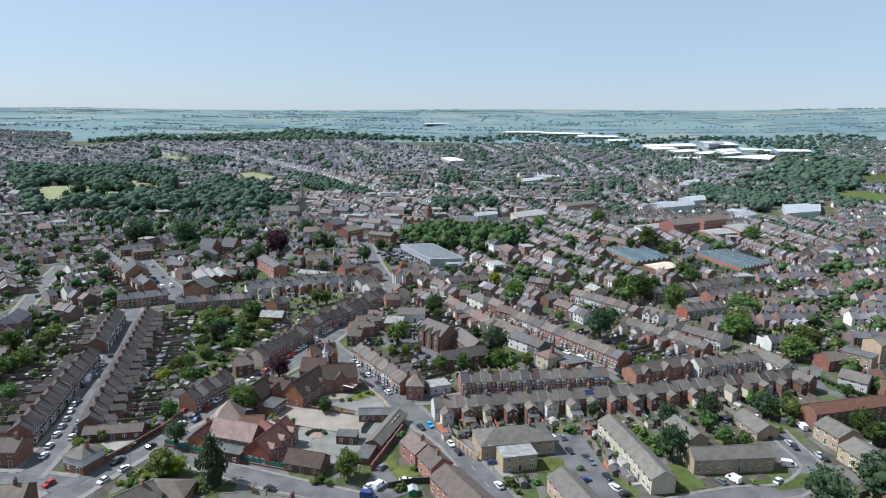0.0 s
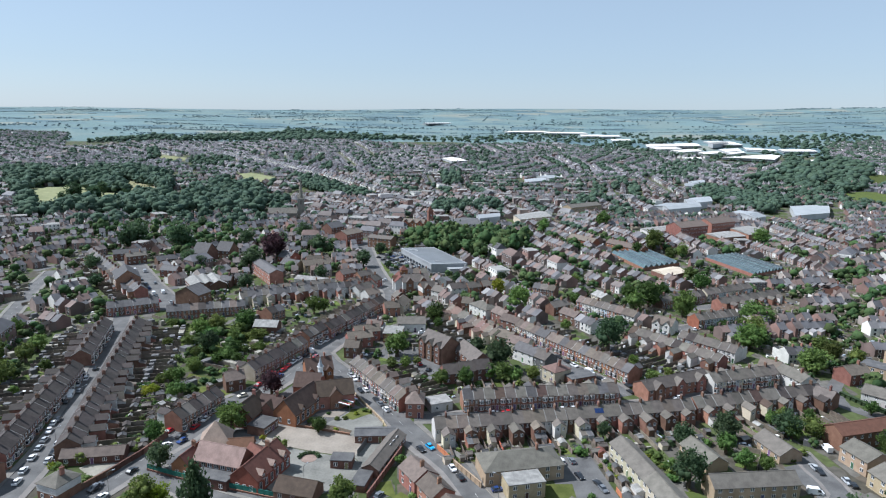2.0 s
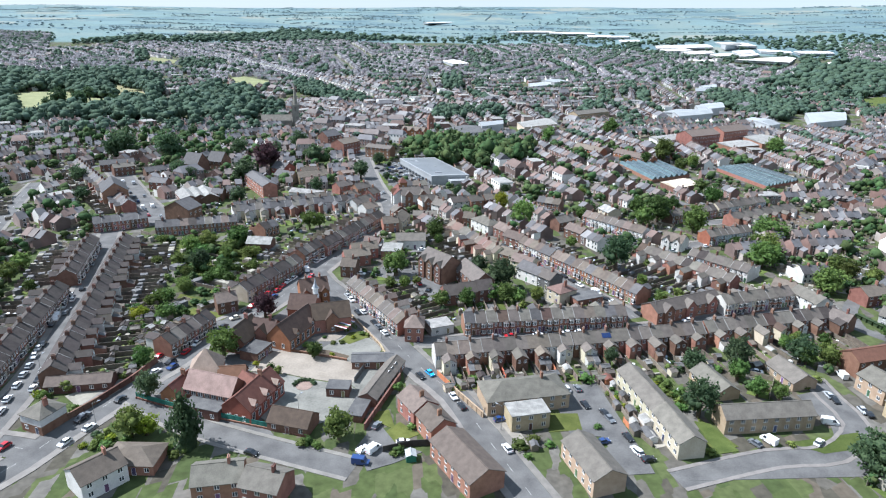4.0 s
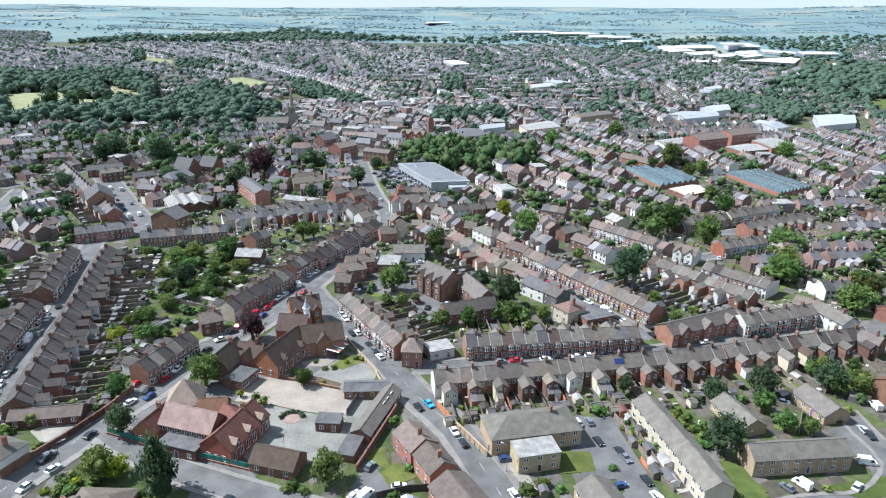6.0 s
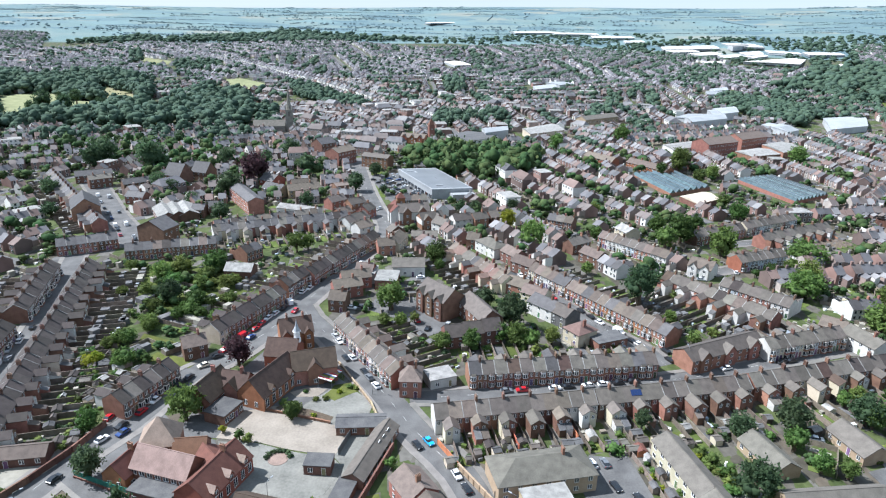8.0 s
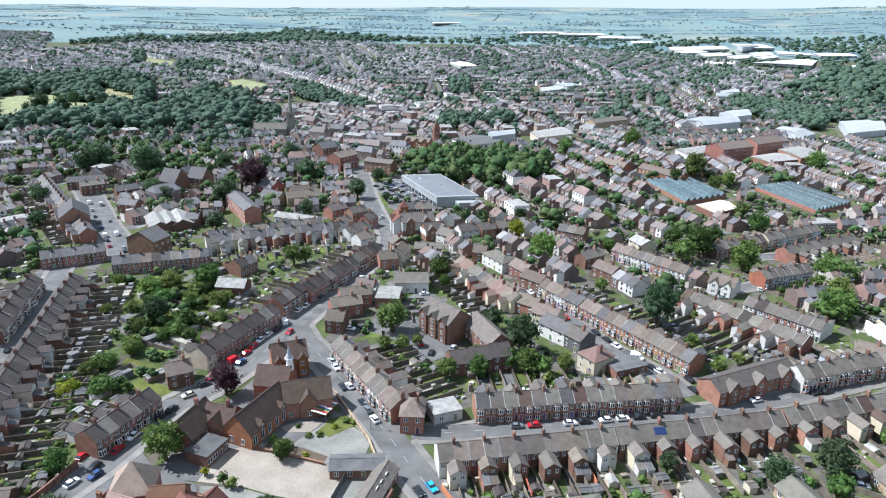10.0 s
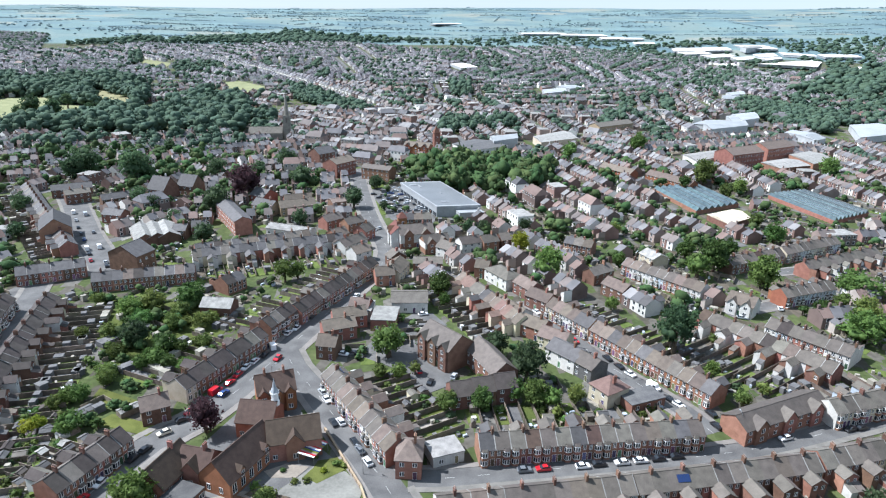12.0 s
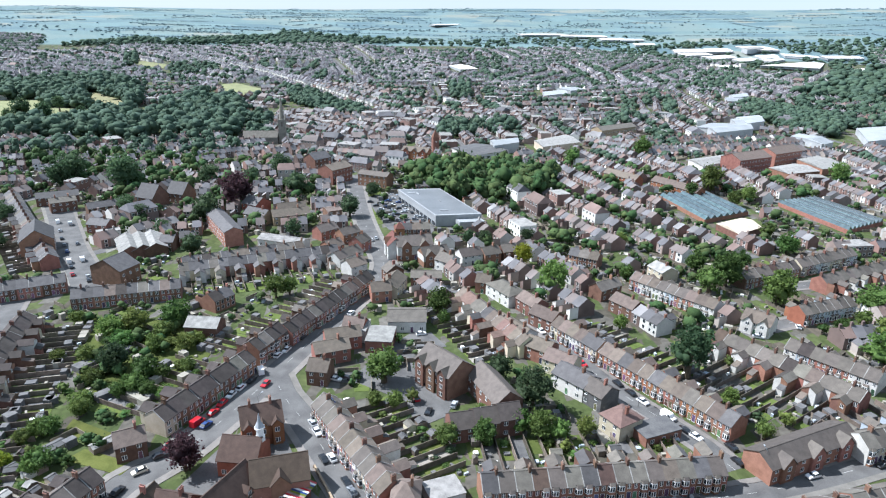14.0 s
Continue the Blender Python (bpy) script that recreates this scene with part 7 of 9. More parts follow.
car(55.3, 245.1, 189.9, 'black')
car(60.6, 246.2, 9.9, 'black')
car(19.5, 239.1, 9.6, 'grey')
car(24.4, 239.8, 189.6, 'red')
car(93.7, 255.6, 200.1, 'white')
car(114.6, 260.7, 200.1, 'black')
car(118.4, 261.6, 20.1, 'black')
car(58.9, 288.2, 303.4, 'white')
car(56.4, 293.1, 115.8, 'black')
car(53.7, 298.3, 295.8, 'black')
car(66.7, 274.2, 123.4, 'black')
car(69.1, 271.0, 303.4, 'white')
car(44.6, 310.3, 295.8, 'red')
car(77.2, 266.8, 113.5, 'black')
car(76.5, 260.6, 113.5, 'black')
car(-7.4, 296.3, 75, 'black')
car(-2.7, 292.3, 20, 'white')
car(-10.2, 286.9, 110, 'red')
car(-6.1, 280.1, 75, 'black')
car(1.4, 283.9, 75, 'silver')
car(-10.7, 329.5, 20, 'white')
car(-14.8, 315.8, 20, 'black')
car(-36.3, 296.7, -15, 'white')
car(-32.5, 297.3, -15, 'black')
car(33.8, 333.8, 294.7, 'white')
car(-39.8, 508.6, 20, 'blue')
car(-36.5, 499.5, -15, 'white')
car(-23.9, 484.2, 110, 'black')
car(-20.1, 477.4, 20, 'silver')
car(-16.5, 469.6, 75, 'grey')
car(-27.7, 490.1, -15, 'white')
car(-41.0, 495.3, 101.4, 'black')
car(-33.8, 481.0, 20, 'silver')
car(-29.1, 472.1, 20, 'blue')
car(-36.8, 477.2, 105.6, 'white')
car(119.7, 337.1, 20, 'black')
car(113.8, 333.4, -15, 'silver')
car(133.2, 342.7, 75, 'white')
car(-71.2, 271.5, 67.3, 'red', 'van')
car(-61.4, 300.3, 114.9, 'white', 'van')
car(-38.8, 364.4, 255.6, 'white', 'van')
car(64.1, 280.3, 303.4, 'white', 'van')
car(-6.7, 211.4, 302.6, 'black', lights=True)
car(-3.7, 213.1, 302.6, 'sky', lights=True)
car(3.7, 199.9, 292.0, 'white', lights=True)
car(6.1, 194.8, 112.0, 'black', lights=True)
car(-101.0, 186.6, 68.1, 'grey')
car(-91.1, 211.1, 65.1, 'white')
car(-88.8, 217.3, 245.1, 'black')
car(-87.0, 214.2, 245.1, 'blue')
car(-94.0, 221.2, 75.5, 'red')
car(-86.4, 224.2, 75.5, 'red')
car(-85.0, 230.0, 255.5, 'white')
car(38.9, 205.2, 101.6, 'white', lights=True)
car(42.2, 205.6, 101.6, 'grey', lights=True)
car(42.9, 196.6, -71.9, 'black', lights=True)
car(47.7, 192.6, 108.1, 'black', lights=True)
car(48.6, 189.7, -71.9, 'grey', lights=True)
car(103.6, 217.7, -15, 'silver')
car(17.9, 175.3, 113.2, 'white', lights=True)
car(-125.5, 188.0, 96.8, 'white')
car(-127.5, 194.1, 99.6, 'white')
car(-129.5, 201.7, 99.6, 'white')
car(-131.2, 207.8, 99.6, 'silver')
car(-132.7, 213.3, 99.6, 'silver')
car(-134.9, 219.5, 285.7, 'white')
car(-136.8, 225.2, 105.7, 'white')
car(-136.7, 227.6, 285.7, 'black')
car(-124.9, 205.1, 279.6, 'black')
car(-126.8, 210.9, 99.6, 'white')
car(-123.6, 200.3, 99.6, 'white')
car(-142.0, 242.1, 105.7, 'black')
car(-146.5, 257.8, 288.4, 'silver')
car(-149.2, 268.0, 288.4, 'white')
car(-155.0, 287.8, 108.4, 'white')
car(-142.8, 267.7, 288.4, 'black')
car(-148.7, 287.4, 108.4, 'black')
car(-161.6, 311.4, 109.3, 'white')
car(-158.4, 302.1, 289.3, 'grey')
car(-94.8, 195.2, 74.1, 'black')
car(-101.0, 185.0, 248.1, 'black')
car(-96.7, 181.2, 68.1, 'white')
car(-114.5, 172.2, 251.7, 'red')
car(103.7, 180.4, 42.2, 'white')
car(119.6, 204.4, 88.6, 'silver')
car(120.0, 201.7, 268.4, 'black')
car(125.3, 196.3, 268.4, 'silver')
car(125.9, 194.5, 88.4, 'black')
car(133.7, 226.9, 75, 'grey')
car(52.8, 174.9, 108.1, 'white', lights=True)
car(169.2, 248.2, -15, 'red')
car(-143.5, 247.7, 285.7, 'white', 'van')
car(111.9, 189.9, -10, 'white', 'van')
car(90.2, 180.8, 120, 'white', 'van')
car(85.9, 179.6, 120, 'grey')
car(130.5, 216.3, 88.6, 'white', 'van')
car(17.0, 188.5, 15, 'blue', lights=True)
car(-17.9, 184.4, 65, 'grey', lights=True)
car(-10.0, 177.2, 10, 'white', lights=True)
car(-50.8, 504.9, 12, 'black', far=True)
car(-46.5, 497.1, 192, 'black', far=True)
car(-42.4, 489.5, 12, 'silver', far=True)
car(-34.4, 475.1, 12, 'black', far=True)
car(-30.7, 468.3, 192, 'white', far=True)
car(-27.1, 461.6, 192, 'red', far=True)
car(-23.6, 455.3, 12, 'blue', far=True)
car(-20.2, 449.1, 192, 'red', far=True)
car(-43.6, 502.6, 12, 'silver', far=True)
car(-39.4, 494.8, 12, 'blue', far=True)
car(-35.4, 487.3, 12, 'silver', far=True)
car(-31.5, 480.0, 12, 'black', far=True)
car(-20.7, 459.7, 192, 'black', far=True)
car(-44.9, 516.5, 192, 'blue', far=True)
car(-40.6, 508.2, 192, 'blue', far=True)
car(-36.4, 500.2, 192, 'grey', far=True)
car(-32.4, 492.5, 192, 'black', far=True)
car(-28.5, 485.1, 192, 'silver', far=True)
car(-21.2, 471.0, 12, 'grey', far=True)
car(-37.5, 514.0, 12, 'silver', far=True)
car(-33.4, 505.8, 192, 'blue', far=True)
car(-29.4, 497.9, 12, 'silver', far=True)
car(-18.2, 475.8, 12, 'silver', far=True)

# ---- estate gardens and yards ----
flat('car_park', [(41.5, 207.2), (49.1, 209.6), (54.3, 173.7), (54.8, 166.9), (34.8, 164.5), (45.4, 177.7), (41.1, 195.3)], 'asphalt', 0.13, 'asphalt residents parking lane', 'car park')
flat('car_park', [(110.1, 204.8), (117.3, 207.4), (117.6, 191.3), (122.3, 189.0), (113.8, 167.5), (62.6, 164.3), (64.8, 170.0), (77.9, 175.0), (100.1, 176.7), (109.2, 181.3), (111.7, 188.7)], 'asphalt', 0.08, 'asphalt estate turning area', 'car park')
flat('car_park', [(-22.6, 174.7), (-18.0, 187.2), (-12.4, 177.8), (-4.7, 173.7), (-12.0, 168.9), (-18.4, 165.8)], 'asphalt', 0.13, 'asphalt parking court', 'car park')
flat('lawn', [(73.0, 190.0), (77.2, 188.9), (80.3, 176.5), (74.0, 175.1)], 'grass', 0.13, 'mown estate lawn', 'lawn')
flat('patio', [(54.6, 212.8), (58.9, 214.5), (64.6, 179.3), (58.1, 177.0)], 'paving', 0.13, 'paved front gardens', 'patio')
fence_run(49.4, 212.6, 53.2, 194.4, mat='fence', high=1.7)
fence_run(53.2, 194.4, 54.7, 183.5, mat='fence', high=1.7)
fence_run(54.7, 183.5, 57.3, 177.6, mat='fence', high=1.7)
fence_run(52.4, 189.3, 53.6, 182.8, mat='fence_red', high=1.6, label='red-stained timber fence between back gardens')
fence_run(-15.1, 173.4, -7.6, 176.2, mat='tile_dark', high=2.0, label='black-stained timber fence beside the road')
fence_run(-7.6, 176.2, -2.6, 176.7, mat='tile_dark', high=2.0, label='black-stained timber fence beside the road')
fence_run(12.8, 192.6, 18.9, 194.6, mat='fence', high=1.8)
shed(52.7, 210.6, -81.4, 3.2, 2.6, 'tile_red', 'fence_red')
shed(58.7, 188.3, -81.4, 4, 3.2, 'felt_pale', 'render_white')
shed(57.5, 182.0, -81.4, 4.5, 3, 'felt_flat', 'fence')
shed(55.5, 193.2, -81.4, 3, 2.4, 'felt_flat', 'fence')
shed(55.3, 201.1, -81.4, 2.4, 2, 'felt_flat', 'fence')
shed(-7.6, 171.0, -81.4, 3, 2.6, 'metal_grey', 'fence_green')
shed(25.1, 176.0, -81.4, 2.2, 2, 'felt_flat', 'fence')
car(-20.4, 168.6, -8, 'blue', 'van', lights=True)
car(-17.7, 173.9, 55, 'white', 'van', lights=True)
car(-20.5, 173.8, 55, 'white', lights=True)
car(52.3, 175.4, 108.1, 'white', lights=True)
car(54.6, 171.8, 18.2, 'black', lights=True)
car(51.6, 181.1, -71.9, 'black', lights=True)
car(44.4, 179.1, 20, 'blue', lights=True)
car(-49.3, 171.5, -20, 'black', lights=True)
car(-99.6, 174.3, 251.7, 'white')
bush(54.1, 203.0, 1.0)
bush(58.2, 194.8, 1.3)
bush(53.2, 205.9, 0.9)
bush(62.7, 191.5, 0.8)
bush(72.2, 175.1, 1.6)
bush(21.5, 176.2, 2.2)
bush(23.1, 172.0, 1.2)
bush(29.5, 177.3, 1.4)
bush(25.4, 179.0, 1.8)
bush(45.7, 210.3, 2.4)
bush(44.3, 185.7, 1.2)
bush(-91.0, 176.6, 1.4)
bush(-92.0, 174.6, 1.2)
bush(-94.2, 173.4, 1.0)
bush(-90.6, 178.7, 1.6)
bush(-35.3, 176.2, 1.8)
bush(-32.9, 174.8, 1.5)
bush(-37.2, 175.4, 1.4)
bush(-10.9, 173.2, 1.6)
bush(-12.2, 172.0, 1.3)
bush(-8.0, 184.0, 1.4)
bush(95.6, 179.3, 1.2)
bush(114.7, 209.0, 1.4)
bush(120.6, 213.5, 1.6)
bush(69.4, 207.3, 1.6)
bush(71.3, 203.2, 1.4)
bush(67.8, 210.3, 1.5)
bush(70.5, 196.2, 1.6)
block(172.6, 254.1, -45.0, 10.6, 9, 4.6, 7, wall='render_white', roof='tile_grey')
block(175.8, 277.0, 16.8, 11.4, 9, 5, 7.5, wall='brick_red', roof='tile_brown')
block(147.9, 270.4, -73.9, 14.1, 8, 5, 7.4, wall='render_white', roof='tile_grey')
block(149.2, 250.9, -53.4, 7.2, 8, 5, 7.5, wall='brick_brown', roof='slate')
block(142.8, 281.2, -42.6, 8.3, 8, 5, 7.5, wall='brick_red', roof='tile_brown')
block(210.3, 289.4, 15.6, 22.0, 10, 9, 11, wall='brick_buff', roof='tile_grey', rows=3, name='apartment_block', category='apartment block', stacks=0)
block(190.6, 281.3, -49.4, 13.7, 9, 5.5, 5.5, wall='brick_buff', roof='felt_flat', name='apartment_block', category='apartment block', stacks=0, label='low buff flats with flat grey roof')
fence_run(162.6, 262.1, 166.1, 251.7, mat='leaf_dark', high=1.6, thick=1.2, name='hedge', label='clipped dark green hedge along the lane', category='hedge')
fence_run(166.1, 251.7, 173.8, 238.5, mat='leaf_dark', high=1.6, thick=1.2, name='hedge', label='clipped dark green hedge along the lane', category='hedge')
road([(172.0, 235.9), (163.3, 243.4), (157.7, 251.4), (164.4, 269.7), (180.2, 283.9), (204.4, 285.0)], width=5.5, walkway=0, marks=False)
tree(189.0, 295.5, 3.9, 8.7)
tree(180.3, 299.7, 4.9, 10.9)
tree(179.0, 307.2, 4.6, 10.3)
tree(163.3, 244.0, 2.7, 6.1)
tree(179.6, 248.3, 3.4, 7.6)
tree(135.8, 237.0, 2.5, 5.7)
tree(125.9, 237.0, 2.7, 6.2)
tree(-176.4, 258.1, 4.7, 10.5)
tree(-182.5, 281.6, 4.3, 9.8)
tree(-193.0, 276.3, 5.7, 12.8)
tree(-166.9, 270.1, 3.2, 7.2)
tree(-165.0, 246.8, 2.4, 5.5)
tree(-163.7, 229.4, 3.1, 7.1)
tree(-184.8, 294.2, 4.2, 9.3)
tree(-178.4, 245.2, 5.1, 11.6)
tree(-205.7, 299.6, 4.7, 10.5)
tree(-208.7, 315.1, 4.1, 9.3)

# ---- trees ----
tree(-21.0, 296.3, 5.7, 12.9)
tree(24.5, 282.9, 6.8, 14.6, mat='leaf_dark')
tree(19.8, 271.9, 3.4, 7.6)
tree(25.6, 269.2, 4.1, 9.1)
tree(30.3, 268.0, 3.4, 7.5)
tree(-0.5, 264.3, 3.4, 7.7)
tree(9.7, 265.7, 3.8, 8.5)
tree(-4.9, 348.0, 5.1, 11.4)
tree(-2.6, 338.1, 2.8, 6.4)
tree(42.5, 368.3, 7.2, 16.1)
tree(-16.2, 282.0, 2.8, 6.3)
tree(-22.2, 282.4, 2.5, 5.5)
tree(-11.2, 285.2, 2.3, 5.2)
tree(-18.4, 322.9, 1.8, 4.1)
tree(31.3, 263.8, 1.8, 4.0)
tree(120.3, 381.8, 7.5, 16.8)
tree(110.5, 374.5, 5.7, 12.9)
tree(113.0, 398.5, 4.9, 11.1)
tree(167.9, 424.6, 5.7, 12.7)
tree(171.4, 355.7, 9.5, 13.0)
tree(149.3, 315.3, 8.6, 12.5)
tree(133.5, 398.4, 5.4, 12.1)
tree(139.4, 337.7, 2.2, 5.0)
tree(144.3, 333.4, 4.0, 9.1)
tree(78.5, 387.7, 3.5, 7.8)
tree(63.7, 337.6, 2.9, 6.6)
tree(158.6, 344.7, 3.4, 7.7)
tree(84.8, 287.6, 2.9, 6.5)
tree(88.3, 271.6, 2.8, 6.2)
tree(97.3, 278.1, 2.3, 5.2)
tree(94.4, 312.0, 1.9, 4.3)
tree(-102.0, 333.4, 6.0, 10.5)
tree(-114.5, 327.1, 5.2, 9.2)
tree(-120.3, 321.1, 5.2, 9.1)
tree(-120.1, 304.1, 3.9, 6.8)
tree(-96.3, 294.3, 4.5, 8.0)
tree(-96.2, 286.8, 4.0, 7.1)
tree(-129.6, 304.2, 2.7, 4.7)
tree(-101.0, 312.7, 3.9, 6.8)
tree(-90.8, 313.4, 3.8, 6.6)
tree(-109.3, 265.3, 3.5, 6.1)
tree(-103.7, 251.2, 3.6, 6.3)
tree(-117.3, 285.8, 2.2, 4.0)
tree(-71.7, 359.1, 4.7, 10.6)
tree(-66.9, 362.5, 3.7, 8.3)
tree(-91.6, 295.6, 3.1, 5.5)
tree(-84.5, 283.3, 3.1, 5.5)
tree(-110.9, 290.8, 3.2, 5.7)
tree(-112.8, 314.3, 4.1, 7.3)
tree(-101.9, 321.7, 4.1, 7.3)
tree(-88.9, 319.3, 2.8, 4.9)
tree(-138.8, 332.3, 3.1, 5.5)
tree(-99.8, 284.7, 3.1, 5.5)
tree(-91.1, 284.9, 3.2, 5.7)
tree(-84.7, 300.2, 2.9, 5.3)
tree(-105.8, 274.5, 3.2, 5.6)
tree(-114.2, 260.8, 2.8, 4.9)
tree(-97.2, 252.4, 2.2, 4.0)
tree(-97.9, 317.2, 2.8, 3.2)
tree(-87.9, 302.0, 2.8, 3.2)
tree(-102.1, 313.3, 2.5, 3.0)
tree(-95.1, 285.6, 2.1, 2.4)
tree(-81.8, 298.1, 1.9, 2.3)
tree(-109.5, 300.8, 2.9, 3.3)
tree(-119.0, 316.0, 2.9, 3.3)
tree(-80.0, 286.4, 2.0, 2.4)
tree(-85.7, 318.9, 2.1, 2.4)
tree(-117.1, 297.7, 2.3, 2.7)
tree(-93.1, 274.1, 1.8, 2.2)
tree(-115.5, 285.1, 1.8, 2.1)
tree(-438.6, 774.7, 10.0, 26.0, mat='leaf_dark')
tree(-411.4, 769.5, 8.9, 23.1, mat='leaf_dark')
tree(-443.1, 849.1, 7.2, 18.7, mat='leaf_dark')
tree(-452.7, 774.0, 5.9, 15.3, mat='leaf_dark')
tree(-393.7, 804.7, 5.8, 15.2, mat='leaf_dark')
tree(15.5, 298.5, 4.6, 10.3, mat='leaf_dark')
tree(77.6, 303.6, 7.5, 18.7, mat='leaf_dark')
tree(134.0, 362.9, 7.5, 16.9)
tree(-108.3, 299.3, 4.8, 10.5, mat='leaf_dark')
tree(-66.9, 252.0, 4.8, 10.9, mat='leaf_copper')
tree(33.6, 402.5, 4.9, 11.5, mat='leaf_lime')
tree(37.7, 269.2, 3.2, 7.7)
tree(-113.2, 251.1, 2.7, 4.7, mat='leaf_lime')
tree(-108.3, 279.0, 4.0, 5.0)
tree(-72.4, 221.1, 5.2, 11.6)
tree(-96.7, 215.3, 3.3, 7.5)
tree(-104.5, 249.1, 3.1, 5.5)
tree(-112.3, 264.8, 3.3, 5.8)
tree(-52.0, 211.4, 1.7, 3.8)
tree(-42.8, 222.6, 2.8, 6.3)
tree(-27.6, 178.7, 4.3, 9.7)
tree(-12.8, 202.1, 2.0, 4.5)
tree(97.4, 203.9, 3.0, 6.8)
tree(103.3, 202.0, 2.7, 6.1)
tree(94.9, 213.0, 3.5, 7.9)
tree(72.9, 201.8, 2.2, 4.9)
tree(70.0, 205.9, 2.2, 4.9)
tree(164.2, 285.6, 7.4, 11.5)
tree(158.0, 328.0, 5.9, 13.4)
tree(-83.7, 178.4, 4.1, 9.3)
tree(-112.4, 199.2, 2.2, 4.9)
tree(9.2, 276.8, 2.5, 5.7)
tree(82.6, 218.4, 3.9, 8.7, mat='leaf_dark')
tree(98.5, 221.3, 5.2, 11.8, mat='leaf_dark')
tree(74.9, 192.3, 5.7, 12.7, mat='leaf_dark')
tree(121.1, 225.0, 4.7, 10.6, mat='leaf_dark')
tree(-86.9, 196.3, 4.1, 9.9, mat='leaf_dark')
tree(-67.3, 174.4, 4.9, 17.8, shape='cone', mat='leaf_dark')
tree(-79.9, 179.0, 3.8, 6.8, mat='leaf_lime')
tree(-114.1, 249.2, 2.8, 4.9, mat='leaf_lime')
tree(-60.3, 215.5, 1.4, 3.1, mat='leaf_lime')
tree(55.7, 220.3, 2.8, 7.3, mat='leaf_dark')
tree(111.2, 168.1, 6.7, 12.7, mat='leaf_dark')
tree(130.2, 174.3, 7.4, 14.0, mat='leaf_dark')
tree(149.1, 205.1, 3.8, 8.7)
tree(129.9, 224.0, 3.9, 8.8)
tree(122.5, 223.9, 3.9, 8.7)
tree(120.6, 235.0, 2.5, 5.5)
tree(-54.8, 212.8, 1.7, 3.8)
tree(149.0, 212.3, 4.7, 10.6)
tree(-134.4, 454.5, 7.7, 17.4, mat='leaf_dark')
tree(-212.9, 523.6, 10.9, 24.5, mat='leaf_dark')
tree(-255.7, 541.0, 10.1, 22.8, mat='leaf_dark')
tree(-254.6, 522.9, 8.7, 19.7, mat='leaf_dark')
tree(-181.4, 462.9, 6.3, 14.1, mat='leaf_dark')
tree(-169.3, 452.1, 5.3, 11.9, mat='leaf_dark')
tree(-149.4, 432.7, 4.2, 9.5, mat='leaf_dark')
tree(-123.9, 405.7, 5.1, 11.4, mat='leaf_dark')
tree(-122.2, 569.8, 7.6, 17.0, mat='leaf_dark')
tree(-135.5, 543.5, 5.9, 13.2, mat='leaf_dark')
tree(-229.9, 619.4, 5.6, 12.6, mat='leaf_dark')
tree(-242.7, 449.6, 5.8, 13.0, mat='leaf_dark')
tree(-217.4, 405.9, 4.4, 9.8, mat='leaf_dark')
tree(-161.0, 533.8, 7.2, 16.2, mat='leaf_dark')
tree(-59.0, 475.0, 5.9, 13.2, mat='leaf_dark')
tree(-99.2, 515.8, 7.5, 16.8, mat='leaf_dark')
tree(-83.2, 438.2, 4.4, 9.8, mat='leaf_dark')
tree(94.3, 623.9, 7.3, 16.4)
tree(8.5, 430.6, 3.8, 8.6, mat='leaf_dark')
tree(16.6, 429.4, 3.8, 8.6, mat='leaf_dark')
tree(27.8, 434.7, 3.9, 8.8, mat='leaf_dark')
tree(39.1, 435.4, 3.9, 8.8, mat='leaf_dark')
tree(-50.6, 521.8, 4.1, 9.3, mat='leaf_dark')
tree(174.5, 546.7, 9.0, 20.2)
tree(177.7, 514.2, 4.8, 10.9)
tree(190.8, 524.6, 5.9, 13.2)
tree(157.4, 533.7, 4.9, 11.1)
tree(160.4, 664.9, 8.1, 18.3)
tree(281.9, 584.5, 7.2, 16.1)
tree(169.5, 451.1, 4.2, 9.4)
tree(86.7, 432.3, 3.7, 8.3)
tree(-127.1, 484.0, 10.4, 23.5, mat='leaf_copper')
JUNGLE = lambda x, y: inside((x, y), [(-138.0, 335.8), (-99.4, 335.5), (-80.2, 322.8), (-81.3, 289.2), (-89.9, 281.1), (-107.3, 278.8), (-126.8, 304.4)])
bush(-92.2, 284.2, 1.1)
bush(-91.2, 318.3, 2.6)
bush(-107.5, 282.2, 1.4)
bush(-97.1, 296.8, 1.5)
bush(-114.9, 327.1, 2.5)
bush(-125.9, 330.7, 2.6)
bush(-101.6, 323.2, 1.1)
bush(-130.4, 315.5, 1.7)
bush(-120.4, 329.2, 1.6)
bush(-88.6, 315.4, 2.6)
bush(-93.3, 297.6, 1.1)
bush(-124.0, 313.1, 1.7)
bush(-87.9, 289.2, 2.5)
bush(-90.7, 293.0, 2.2)
bush(-87.0, 313.2, 1.2)
bush(-135.8, 333.7, 2.1)
bush(-96.4, 282.7, 1.9)
bush(-88.7, 313.8, 2.5)
bush(-122.4, 304.2, 1.3)
bush(-116.7, 311.4, 1.6)
bush(-97.5, 333.7, 2.0)
bush(-110.1, 320.4, 2.6)
bush(-120.6, 317.5, 1.3)
bush(-85.6, 316.4, 2.4)
bush(-119.1, 316.8, 1.7)
bush(-96.9, 333.0, 1.3)
bush(-112.0, 294.5, 1.7)
bush(-101.8, 307.0, 2.3)
bush(-81.2, 304.6, 1.1)
bush(-97.0, 311.3, 2.3)
bush(-90.0, 292.3, 1.1)
bush(-98.4, 290.2, 1.3)
bush(-96.7, 289.0, 1.6)
bush(-84.1, 320.0, 1.7)
bush(-101.8, 330.7, 1.9)
bush(-111.2, 315.9, 2.2)
